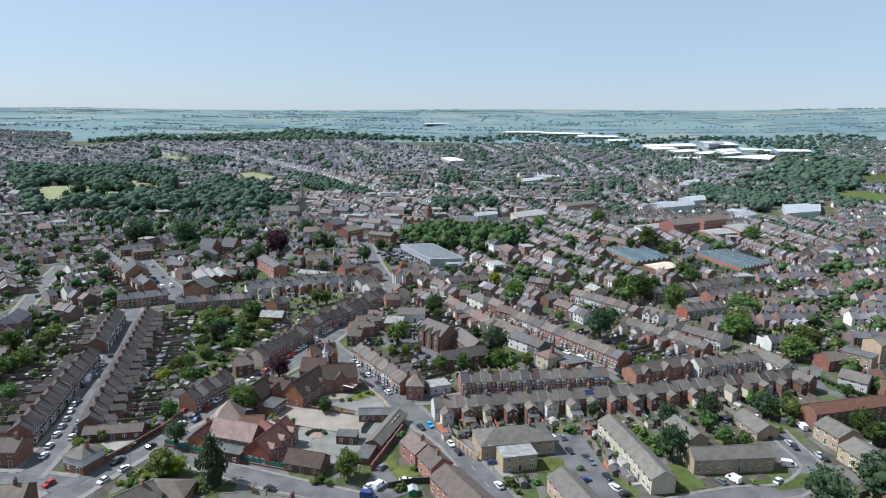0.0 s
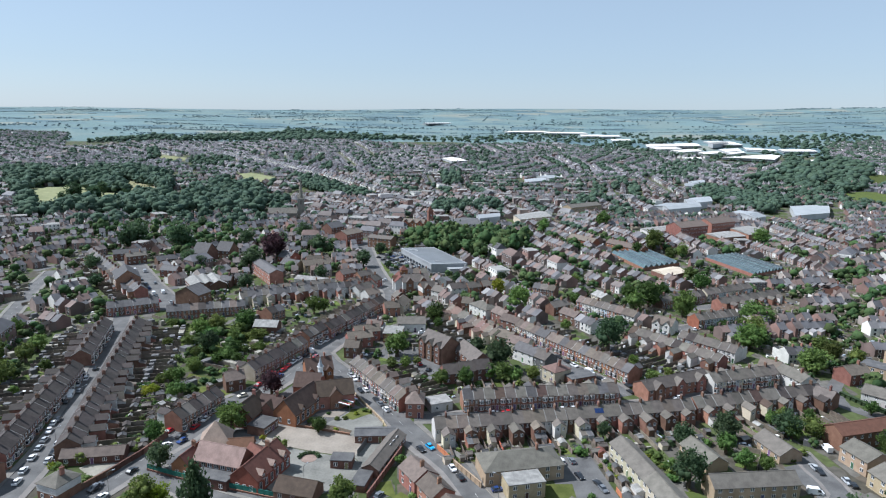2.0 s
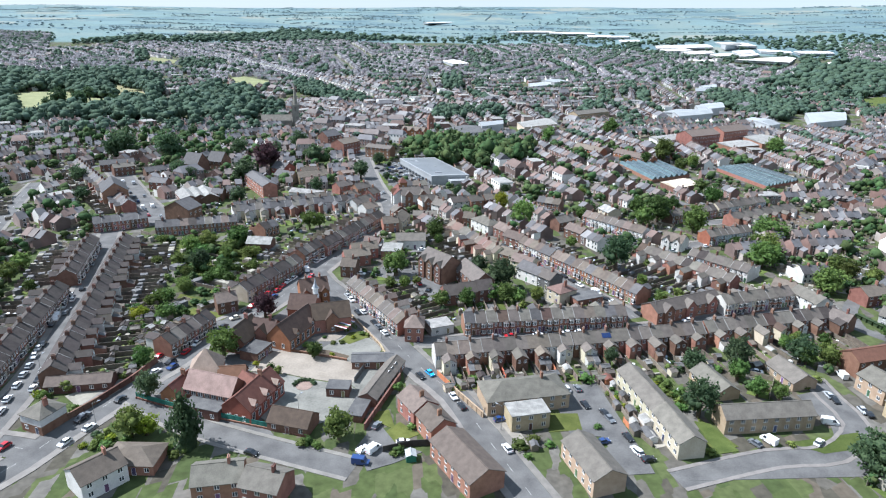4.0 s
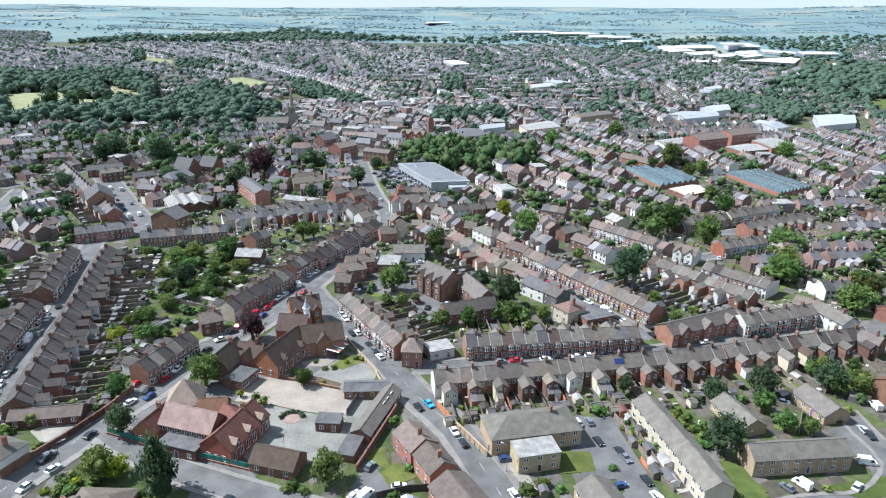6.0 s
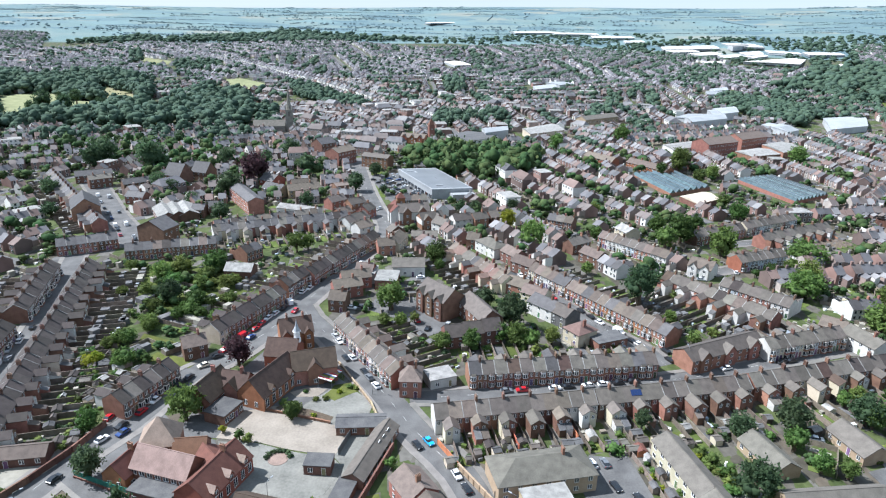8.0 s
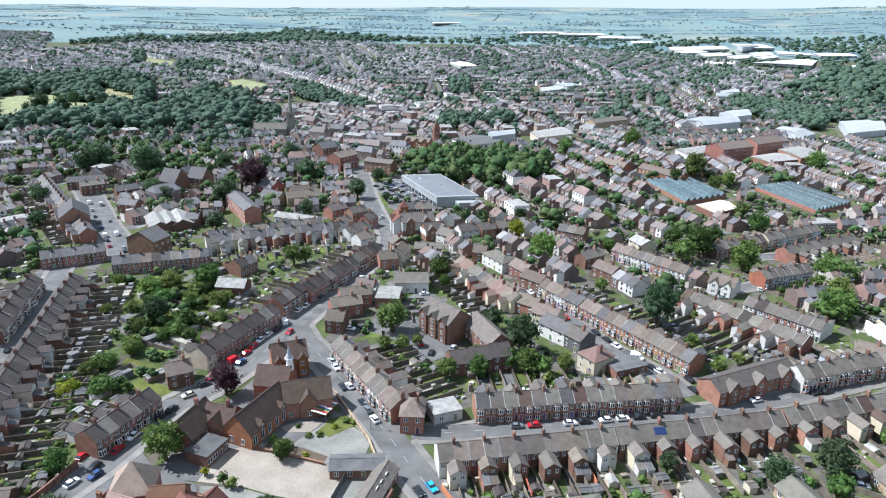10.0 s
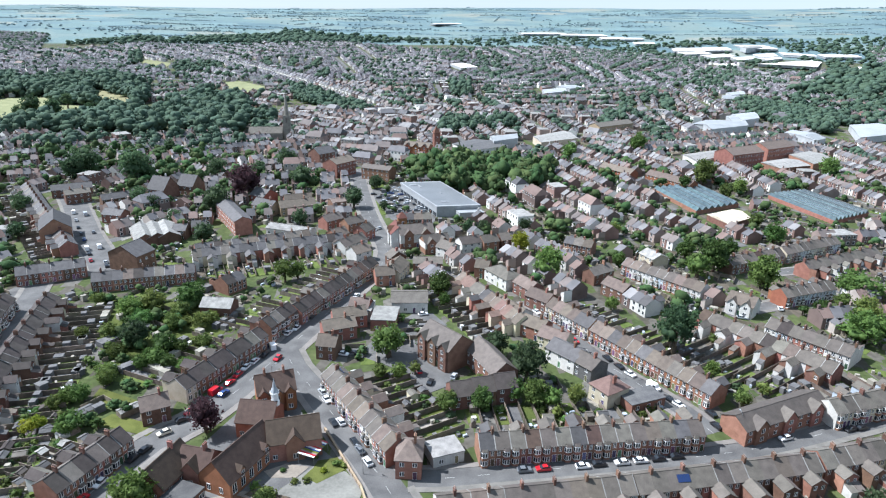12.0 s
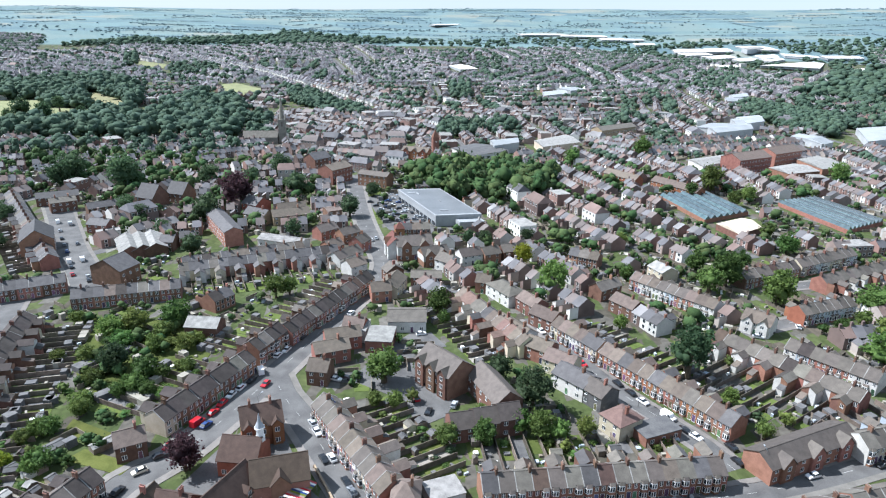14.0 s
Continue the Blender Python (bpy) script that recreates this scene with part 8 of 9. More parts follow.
bush(-92.5, 286.8, 1.8)
bush(-105.6, 296.6, 2.4)
bush(-122.4, 305.8, 1.7)
bush(-110.5, 296.9, 2.0)
bush(-124.9, 318.0, 1.6)
bush(-107.3, 303.7, 1.7)
bush(-107.4, 287.9, 2.0)
bush(-102.6, 327.6, 2.2)
bush(-86.7, 286.4, 2.2)
bush(-98.4, 289.6, 1.2)
bush(-108.2, 311.2, 1.3)
bush(-134.4, 333.0, 2.2)
bush(-113.1, 313.1, 2.1)
bush(-89.2, 289.1, 2.2)
bush(-114.6, 289.9, 1.8)
bush(-93.0, 325.2, 2.4)
bush(-102.4, 320.9, 1.6)
bush(-128.9, 321.8, 2.4)
bush(-85.7, 303.3, 2.6)
bush(-90.8, 313.2, 2.0)
bush(-111.7, 290.4, 1.8)
bush(-99.4, 304.8, 1.9)
bush(-95.6, 292.4, 2.4)
bush(-92.7, 314.4, 1.4)
bush(-101.4, 321.7, 1.4)
bush(-113.4, 314.3, 1.9)
bush(-116.4, 306.1, 1.5)
bush(-94.9, 326.6, 1.2)
bush(-125.7, 303.0, 2.3)
bush(-84.8, 303.2, 1.2)
bush(-110.0, 317.9, 2.2)
bush(-99.7, 283.5, 2.2)
bush(-97.9, 294.9, 1.6)
bush(-96.0, 299.7, 2.1)
bush(-120.4, 296.9, 2.5)
bush(-86.3, 293.0, 1.6)
bush(-117.0, 301.3, 1.3)
bush(-89.7, 310.9, 2.2)
bush(-87.1, 294.8, 1.8)
bush(-100.4, 324.6, 1.9)
bush(-92.4, 283.6, 2.2)
bush(-100.5, 292.8, 2.2)
bush(-107.9, 322.4, 1.5)
bush(-82.0, 317.1, 1.9)
bush(-91.6, 302.8, 1.2)
bush(-121.1, 334.1, 1.5)
bush(-93.2, 289.0, 1.7)
bush(-104.2, 330.6, 1.2)
bush(-90.8, 306.1, 2.4)
bush(-82.7, 306.3, 1.1)
bush(-89.0, 182.1, 1.8, 'leaf')
bush(-88.3, 173.4, 1.6, 'leaf')
bush(-93.1, 178.0, 1.4, 'leaf_dark')
bush(-94.2, 173.1, 1.1, 'leaf_lime')
bush(-71.5, 172.2, 1.6, 'leaf')
bush(-68.8, 169.8, 1.5, 'leaf')
bush(-67.3, 172.8, 1.8, 'leaf')
bush(-88.6, 176.6, 1.5, 'leaf_lime')
bush(-91.3, 172.5, 1.3, 'leaf')
bush(-83.9, 175.6, 1.6, 'leaf')
bush(52.8, 200.5, 1.1, 'leaf_lime')
bush(55.8, 194.0, 1.1, 'leaf')
bush(67.2, 208.9, 1.3, 'leaf_lime')
bush(68.9, 205.0, 1.5, 'leaf')
bush(70.6, 203.0, 1.4, 'leaf')
bush(71.7, 199.0, 1.6, 'leaf')
bush(51.2, 203.2, 1.0, 'leaf')
bush(54.4, 196.7, 0.9, 'leaf_lime')
bush(72.0, 195.5, 1.4, 'leaf')
bush(69.4, 211.5, 1.5, 'leaf')
bush(-117.5, 195.7, 1.8, 'leaf')
bush(-120.0, 196.7, 1.5, 'leaf_lime')
bush(-114.8, 201.2, 1.9, 'leaf')
bush(-105.5, 189.8, 1.6, 'leaf')
shed(52.1, 196.0, -81.4, 2.4, 1.8, 'felt_flat', 'fence')
shed(54.8, 187.4, -81.4, 2.2, 1.8, 'felt_pale', 'render_white')
shed(54.5, 183.9, -81.4, 3.4, 2.6, 'felt_flat', 'fence')
shed(57.9, 180.7, -81.4, 3, 2.4, 'felt_pale', 'render_white')
shed(53.8, 207.0, -81.4, 2, 1.6, 'felt_pale', 'render_white')

tree(-51.6, 520, 5.0, 9.5, mat='leaf_dark')
tree(-40.6, 471.7, 3.0, 6.0, mat='leaf_dark')

bush(-38, 232.5, 1)
bush(-35.1, 233, 1.1)
bush(-31.7, 237, 1, 'leaf_lime')
bush(-28.7, 239.6, 1.2)
bush(-26.8, 239, 0.9)
bush(-43.5, 227, 2.4)
bush(-47.1, 230.5, 1.4)
bush(-37.1, 224.3, 0.9, 'leaf_lime')
bush(-41.9, 236.6, 0.8)
bush(-34.8, 242.3, 0.9)

# ---- sheds among the overgrown gardens ----
shed(-103.3, 284.4, 52, 7, 3, 'slate', 'fence')
shed(-118.8, 300.2, 60, 6, 4, 'felt_flat', 'brick_brown')
shed(-93.1, 282.4, -32, 9, 2.4, 'felt_pale', 'fence')
shed(-104.4, 258.1, 58, 6, 3.5, 'felt_flat', 'render_cream')
shed(-92.2, 260.1, 52, 6, 3, 'felt_pale', 'fence')
shed(-109.9, 249.5, 58, 2.6, 3, 'felt_flat', 'render_blue')
shed(-104.5, 248.2, 60, 3, 2.4, 'felt_pale', 'render_white')
shed(-103.3, 250.5, -32, 3.4, 2.6, 'tile_dark', 'fence')
shed(-124.3, 271.5, 60, 3, 3, 'felt_flat', 'fence_green')
shed(-117.5, 280.0, 52, 2.6, 2.4, 'felt_flat', 'fence')
shed(-84.2, 294.7, 60, 3, 2.4, 'felt_pale', 'fence')
shed(-84.2, 301.9, 52, 2.6, 2.4, 'felt_pale', 'render_white')
shed(-98.4, 301.2, 60, 2.4, 2.4, 'felt_pale', 'render_white')
shed(-123.6, 320.1, 52, 3, 2.4, 'felt_pale', 'render_white')
shed(-90.0, 309.3, -32, 3, 2, 'felt_pale', 'fence')

# ---- larger buildings of the town ----
church(-152.9, 696.3, 10)
sawtooth([(134.9, 529.1), (169.3, 542.6), (178.6, 495.4), (145.4, 476.3)], 7, 2.6)
sawtooth([(207.4, 518.5), (237.1, 530.8), (250.7, 481.1), (219.9, 462.5)], 9, 2.6)
warehouse([(147.9, 465.5), (167.3, 478.0), (171.2, 460.9), (153.2, 447.6)], 4, roof='render_cream', wall='brick_brown', label='low shed with a cream roof beside the glasshouses')
warehouse([(241.7, 609.0), (269.7, 626.4), (276.4, 600.5), (247.0, 588.1)], 6, roof='felt_pale', wall='brick_red', label='works with pale corrugated roof')
warehouse([(280.1, 643.0), (304.9, 659.7), (308.8, 624.1), (281.9, 607.0)], 6, roof='felt_pale', wall='brick_red', label='works with pale corrugated roof')
warehouse([(188.9, 633.3), (224.8, 655.7), (222.7, 632.4), (191.3, 607.9)], 6, roof='felt_pale', wall='render_white', label='white works with pale flat roof')
warehouse([(262.2, 792.1), (317.6, 826.7), (306.7, 787.1), (257.5, 756.3)], 8)
warehouse([(318.9, 861.0), (354.9, 885.1), (339.5, 835.3), (312.7, 815.5)], 9)
warehouse([(32.6, 682.6), (57.6, 700.1), (57.0, 677.2), (34.7, 658.6)], 9)
warehouse([(72.9, 698.7), (106.5, 733.3), (113.1, 695.0), (76.8, 669.0)], 7, roof='felt_pale', wall='render_cream', label='cream works with pale roof')
warehouse([(-1.1, 660.1), (18.8, 683.7), (46.6, 655.5), (12.7, 627.8)], 6, roof='felt_flat', wall='render_white', label='flat grey roofed town shop')
warehouse([(339.0, 752.2), (356.7, 770.8), (357.1, 729.7), (342.0, 716.3)], 6)
warehouse([(257, 810), (284, 842), (318, 819), (291, 779)], 5)
warehouse([(310, 854), (336, 873), (329, 832), (298, 804)], 8)
warehouse([(385, 1062), (410, 1064), (394, 1019), (370, 1017)], 5)
warehouse([(426, 812), (488, 838), (445, 760), (390, 731)], 7)
warehouse([(331, 758), (348, 776), (354, 729), (339, 716)], 6)
warehouse([(560, 1842), (638, 1902), (639, 1796), (550, 1724)], 6, roof='white_far', wall='metal_white')
warehouse([(590, 1743), (679, 1815), (665, 1718), (582, 1639)], 6, roof='white_far', wall='metal_white')
warehouse([(767, 1940), (852, 2040), (826, 1940), (735, 1828)], 12, roof='felt_pale')
warehouse([(690, 1647), (774, 1739), (760, 1680), (688, 1594)], 6, roof='white_far', wall='metal_white')
block(229.7, 622.5, 28.8, 36.2, 18, 11, 15, wall='brick_red', roof='tile_brown', name='mill', category='building', stacks=0, rows=3, label='large red brick works with brown roof')
block(268.4, 651.0, 31.8, 35.5, 18, 11, 15, wall='brick_red', roof='tile_brown', name='mill', category='building', stacks=0, rows=3, label='large red brick works with brown roof')
block(159.6, 765.7, 37.2, 51.3, 14, 9, 12, wall='brick_buff', roof='tile_grey', name='school_block', category='building', stacks=0, rows=2)
warehouse([(630.1, 1511.6), (783.3, 1646.2), (835.0, 1648.6), (720.6, 1452.5)], 5, roof='white_far', wall='metal_white')
warehouse([(231.8, 2655.9), (372.5, 2766.9), (402.9, 2613.2), (241.1, 2535.1)], 5, roof='white_far', wall='metal_white')
warehouse([(380.8, 2673.2), (538.5, 2673.9), (531.7, 2497.0), (379.6, 2464.5)], 5, roof='white_far', wall='metal_white')
warehouse([(502.4, 2497.5), (593.5, 2551.4), (556.2, 2332.6), (466.5, 2279.3)], 5, roof='white_far', wall='metal_white')
warehouse([(590.7, 1962.5), (704.1, 2069.0), (655.8, 1889.5), (550.9, 1811.9)], 5, roof='white_far', wall='metal_white')
warehouse([(697.1, 2026.7), (783.4, 2087.6), (726.9, 1892.1), (636.3, 1835.3)], 5, roof='white_far', wall='metal_white')
warehouse([(823.5, 2127.5), (930.5, 2203.5), (847.1, 1893.2), (774.0, 1893.0)], 5, roof='white_far', wall='metal_white')
warehouse([(549.4, 1528.1), (600.9, 1569.0), (581.0, 1496.2), (534.7, 1459.2)], 5, roof='white_far', wall='metal_white')
warehouse([(644.1, 1693.4), (717.0, 1758.1), (698.4, 1668.7), (624.0, 1596.2)], 5, roof='white_far', wall='metal_white')
warehouse([(737.7, 1790.6), (824.7, 1875.9), (771.8, 1730.3), (698.8, 1654.8)], 5, roof='white_far', wall='metal_white')
warehouse([(847.1, 1893.2), (884.1, 1794.3), (851.3, 1704.3), (799.8, 1761.6)], 5, roof='white_far', wall='metal_white')
warehouse([(898.0, 1794.4), (997.6, 1824.6), (957.0, 1706.6), (856.1, 1676.5)], 5, roof='white_far', wall='metal_white')
warehouse([(783.7, 1456.5), (839.1, 1514.0), (818.1, 1458.5), (771.1, 1415.0)], 5, roof='white_far', wall='metal_white')
warehouse([(-9.8, 1466.7), (13.2, 1506.2), (44.7, 1399.2), (12.1, 1373.6)], 5, roof='white_far', wall='metal_white')
warehouse([(548.1, 2440.4), (637.6, 2490.9), (614.0, 2330.9), (529.3, 2281.0)], 5, roof='white_far', wall='metal_white')
warehouse([(-109.1, 3076.3), (13.8, 3388.7), (26.2, 3233.0), (-81.7, 2974.1)], 5, roof='white_far', wall='metal_white')
warehouse([(552.3, 2231.0), (626.8, 2279.5), (594.7, 2136.2), (523.9, 2087.4)], 5, roof='white_far', wall='metal_white')
warehouse([(130.0, 1091.3), (168.9, 1128.0), (164.9, 1077.2), (127.9, 1043.4)], 5)
warehouse([(398.6, 1082.8), (436.9, 1116.3), (423.0, 1073.2), (395.1, 1053.9)], 5)
warehouse([(156.8, 1133.2), (173.2, 1155.5), (199.5, 1131.6), (173.2, 1102.8)], 5)

# ---- houses of the middle distance ----
block(-236.2, 488.8, 29.6, 22.3, 9, 5, 7.5, wall='brick_brown', roof='slate_cool', stacks=0, name='terraced_house', label='long brown brick row with grey roof')
block(-225.0, 474.4, 38.4, 13.5, 8, 6, 8, wall='brick_brown', roof='slate', stacks=2, name='terraced_house', label='dark-fronted three-storey row with slate roof')
block(-198.7, 470.5, 40.6, 18.4, 8, 5, 7.5, wall='brick_brown', roof='slate_cool', stacks=1)
block(-183.6, 437.6, -10.4, 11.6, 8, 5, 7.5, wall='brick_red', roof='slate_cool')
block(-177.0, 431.5, 35.6, 10.8, 6, 3, 3, wall='render_white', roof='felt_pale', name='workshop', category='building', stacks=0, rows=1, label='low white flat-roofed workshop')
block(-155.4, 408.6, -58.3, 22.7, 10, 4, 6.5, wall='brick_brown', roof='felt_pale', name='workshop', category='building', stacks=0, rows=1, label='works bay with pale sheet roof')
block(-150.6, 411.2, -59.2, 22.8, 10, 4, 6.5, wall='brick_brown', roof='felt_pale', name='workshop', category='building', stacks=0, rows=1, label='works bay with pale sheet roof')
block(-145.7, 413.9, -60.0, 23.0, 10, 4, 6.5, wall='brick_brown', roof='felt_pale', name='workshop', category='building', stacks=0, rows=1, label='works bay with pale sheet roof')
block(-138.3, 414.3, 3.4, 6.7, 9, 5, 7.2, wall='brick_brown', roof='slate_cool')
block(-131.6, 421.0, 18.9, 7.1, 9, 5, 7.2, wall='brick_brown', roof='slate_cool')
block(-10.8, 378.0, 0.9, 13.2, 9, 4.5, 6, wall='brick_red', roof='slate', name='shop', category='shop', stacks=0, label='red brick shop range with dark roof')
block(8.2, 404.8, 25.9, 10.8, 8, 5, 7.6, wall='render_white', roof='slate')
block(17.9, 407.4, 26.3, 8.6, 8, 5, 7.6, wall='brick_red', roof='slate')
block(27.0, 411.7, 22.3, 7.9, 8, 5, 7.6, wall='brick_brown', roof='slate')
block(14.1, 372.3, -15.2, 6.1, 8, 5, 7.6, wall='brick_red', roof='tile_brown')
terrace((4.9, 357.4), (26.9, 315.1), 'L', walls='wrcrr', bay=1, wing=4.5, garden=8, faces='b', roofs='bobcgob')
block(152.2, 546.8, -56.8, 37.6, 9, 5, 8, wall='brick_orange', roof='tile_brown', name='terraced_house', label='long orange brick terrace with brown roof', stacks=5)
block(121.8, 573.1, -54.3, 28.8, 9, 5, 8, wall='brick_orange', roof='tile_brown', name='terraced_house', label='long orange brick terrace with brown roof', stacks=3)
block(-81.9, 559.2, 55.3, 19.3, 14, 10, 13, wall='brick_red', roof='tile_brown', name='shop', category='shop', rows=3, stacks=2, label='three-storey red brick corner shop building')
block(-52.5, 549.0, -22.3, 21.8, 10, 8, 10, wall='brick_red', roof='slate', name='shop', category='shop', rows=3, stacks=2, label='dark town centre shop row')
block(-29.2, 633.6, -19.1, 22.0, 10, 8, 11, wall='brick_orange', roof='tile_brown', name='shop', category='shop', rows=3, gables=3, stacks=0, label='gabled orange brick shop row')
block(-14.9, 655.4, 20, 5, 5, 15, 21, wall='brick_red', roof='tile_red', hip=True, name='clock_tower', category='tower', label='tall red brick tower with pointed roof', stacks=0, rows=3)
block(-176.3, 745.4, -23.1, 13.5, 9, 5, 8, wall='brick_brown', roof='slate_cool')
block(-114.4, 480.1, -29.3, 11.2, 12, 6, 9.5, wall='brick_orange', roof='slate_cool', label='orange brick villa with brown roof')
block(-92.5, 474.4, 22.4, 16.0, 9, 5, 8, wall='brick_red', roof='tile_brown')
block(-107.5, 461.1, -28.0, 14.7, 9, 5, 8, wall='brick_buff', roof='slate_cool')
block(-90.4, 462.5, 27.1, 20.4, 9, 5, 8, wall='brick_buff', roof='tile_brown', name='terraced_house', label='buff brick row with brown roof')
block(-68.2, 469.9, 29.3, 8.4, 9, 6, 7, wall='brick_brown', roof='tile_brown')
block(-58.0, 412.5, 47.9, 8.5, 8, 5, 7.6, wall='brick_red', roof='tile_brown')
block(-47.8, 402.6, 52.3, 9.5, 8, 5, 7.6, wall='render_white', roof='slate')
block(-43.8, 388.0, 45.0, 8.8, 8, 5, 7.6, wall='render_white', roof='tile_brown')
block(-52.4, 396.4, 55.5, 5.8, 8, 5, 7.6, wall='render_white', roof='slate')
block(-53.5, 432.5, 43.5, 10.5, 8, 5, 7.6, wall='brick_red', roof='slate')
block(-65.9, 436.9, 48.7, 11.1, 8, 5, 7.6, wall='brick_red', roof='slate')
block(-45.5, 419.9, 63.1, 8.2, 8, 5, 7.6, wall='brick_red', roof='slate')
block(-29.1, 361.0, 16.4, 8.1, 8, 5, 7.6, wall='brick_red', roof='tile_brown')
block(-25.9, 382.1, -61.3, 6.0, 8, 5, 7.6, wall='brick_brown', roof='slate')

# ---- roof panels ----
solar_panel(56.3, 230.2, 8.3, 6.5)
solar_panel(85.7, 238.2, 8.3, 6.5)
solar_panel(133.9, 300.9, -49.4, 6.5, 4.2)
solar_panel(-33.7, 274.6, -57.3, 6.5, 3.2)
fence_run(18.5, 220.9, 20.6, 211.0, mat='fence_red', high=1.8, label='red-stained timber fence between back gardens')
fence_run(35.7, 223.1, 37.1, 215.4, mat='fence_red', high=1.8, label='red-stained timber fence between back gardens')

# ---- park, woods and fields ----
meadow([(-577, 899), (-546, 926), (-520, 931), (-468, 877), (-413, 869), (-375, 795), (-390, 763), (-417, 752), (-420, 705), (-440, 696)])
meadow([(-502, 996), (-497, 1015), (-465, 992), (-403, 928), (-367, 846), (-380, 836), (-440, 901)])
meadow([(-636, 1468), (-541, 1398), (-535, 1324), (-580, 1334)])
meadow([(-356, 1131), (-342, 1156), (-279, 1090), (-270, 1012), (-310, 1016)])
meadow([(-343, 1022), (-323, 1044), (-302, 1023), (-289, 964), (-322, 964)])
meadow([(219, 1806), (328, 1822), (319, 1771), (213, 1755)], 'grass')
meadow([(577, 981), (642, 1003), (655, 959), (614, 850), (540, 862)], 'grass')
meadow([(759, 1206), (844, 1245), (787, 1098), (686, 1058)], 'grass')
wood([(-726, 1078), (-676, 1090), (-620, 1081), (-601, 1123), (-541, 1160), (-481, 1098), (-413, 996), (-380, 912), (-380, 879), (-348, 819), (-320, 828), (-345, 904), (-336, 972), (-331, 1000), (-279, 955), (-238, 867), (-204, 736), (-212, 710), (-255, 726), (-278, 693), (-318, 712), (-336, 694), (-368, 706), (-399, 673), (-431, 669)], every=11, r=(6, 10.5), h=(11, 19), keep=0.93)
wood([(-539, 1398), (-490, 1445), (-436, 1368), (-422, 1254), (-457, 1220), (-509, 1300)], every=11, r=(4, 7), h=(6, 10), keep=0.85)
wood([(-727, 1606), (-708, 1612), (-588, 1353), (-608, 1348)], every=12, r=(5, 9), h=(10, 15), keep=0.8)
wood([(-964, 1712), (-951, 1840), (-881, 2008), (-785, 1968), (-657, 2157), (-532, 2352), (-341, 2107), (-432, 1922), (-606, 1899), (-737, 1851), (-892, 1756)], every=20, r=(8, 13), h=(9, 15), keep=0.85)
wood([(-603, 2490), (-464, 2388), (-187, 2244), (-117, 2271), (-109, 2121), (-320, 1981), (-473, 1968)], every=24, r=(8, 13), h=(9, 15), keep=0.8)
wood([(-254, 1108), (-197, 1054), (-147, 952), (-99, 888), (-104, 850), (-148, 880), (-209, 967)], every=9, r=(4.5, 7.5), h=(8, 13), keep=0.9)
wood([(-225, 824), (-212, 870), (-160, 696), (-176, 680), (-199, 720)], every=12, r=(4, 8), h=(8, 14), keep=0.6)
wood([(-161, 741), (-141, 778), (-125, 700), (-139, 671)], every=11, r=(3, 6), h=(7, 11), keep=0.55)
wood([(-17, 806), (-2, 835), (16, 799), (62, 844), (65, 780), (26, 748), (-12, 728)], every=9, r=(4, 7), h=(9, 14), keep=0.75)
wood([(403, 1077), (412, 1011), (447, 940), (451, 845), (413, 764), (388, 774), (360, 814), (360, 938)], every=7.5, r=(4.5, 7.5), h=(8, 13))
wood([(518, 1140), (619, 1250), (774, 1485), (912, 1547), (873, 1346), (567, 895), (580, 1004), (543, 1002), (556, 1082), (497, 1062)], every=14, r=(7, 11.5), h=(9, 16), keep=0.8)
wood([(389, 1232), (475, 1411), (563, 1470), (515, 1323), (394, 1130), (365, 1097)], every=12, r=(4, 8), h=(8, 13), keep=0.6)
wood([(279, 1119), (319, 1155), (286, 1023), (250, 979)], every=10, r=(4, 7), h=(8, 12), keep=0.6)
wood([(369, 1920), (564, 2082), (569, 1798), (465, 1516), (362, 1528)], every=20, r=(5, 9), h=(7, 12), keep=0.5)
wood([(697, 1806), (848, 1667), (769, 1517), (599, 1329), (598, 1528)], every=20, r=(5, 9), h=(6, 10), keep=0.45)
wood([(-218, 1598), (-133, 1488), (-100, 1248), (-162, 1279)], every=14, r=(4, 7), h=(7, 11), keep=0.5)
wood([(-99, 1135), (-36, 1080), (-47, 967), (-88, 1014)], every=12, r=(4, 7), h=(7, 11), keep=0.5)
wood([(-4, 1185), (24, 1189), (22, 1003), (0, 1000)], every=9, r=(4, 8), h=(9, 15), keep=0.7)
wood([(65, 1654), (119, 1594), (98, 1200), (44, 1230)], every=16, r=(4, 8), h=(8, 13), keep=0.5)
wood([(182, 904), (215, 929), (212, 865), (146, 763)], every=9, r=(4, 7), h=(8, 13), keep=0.7)
wood([(198, 770), (222, 789), (202, 710), (182, 702)], every=8, r=(4, 7), h=(8, 13), keep=0.7)
wood([(450, 1560), (540, 2080), (900, 2300), (1120, 1900), (930, 1600), (760, 1500)], every=24, r=(7, 12), h=(7, 12), keep=0.6)
wood([(60, 2300), (230, 2480), (560, 2620), (760, 2450), (540, 2080), (320, 2060)], every=30, r=(7, 12), h=(6, 11), keep=0.6)
wood([(1134, 2248), (1373, 2305), (1439, 2187), (1136, 1736), (1072, 1809), (951, 1811), (993, 1974)], every=30, r=(7, 12), h=(8, 13), keep=0.7)
wood([(595, 2196), (934, 2402), (1134, 2248), (1011, 2008), (879, 2179), (594, 2020)], every=34, r=(7, 12), h=(7, 12), keep=0.6)
wood([(-117, 2271), (170, 2278), (152, 2028), (-104, 2029)], every=26, r=(6, 11), h=(8, 13), keep=0.5)
wood([(470, 1038), (556, 1082), (580, 1004), (574, 895), (511, 804), (435, 805), (450, 888), (437, 940)], every=17, r=(5, 9), h=(8, 14), keep=0.65)
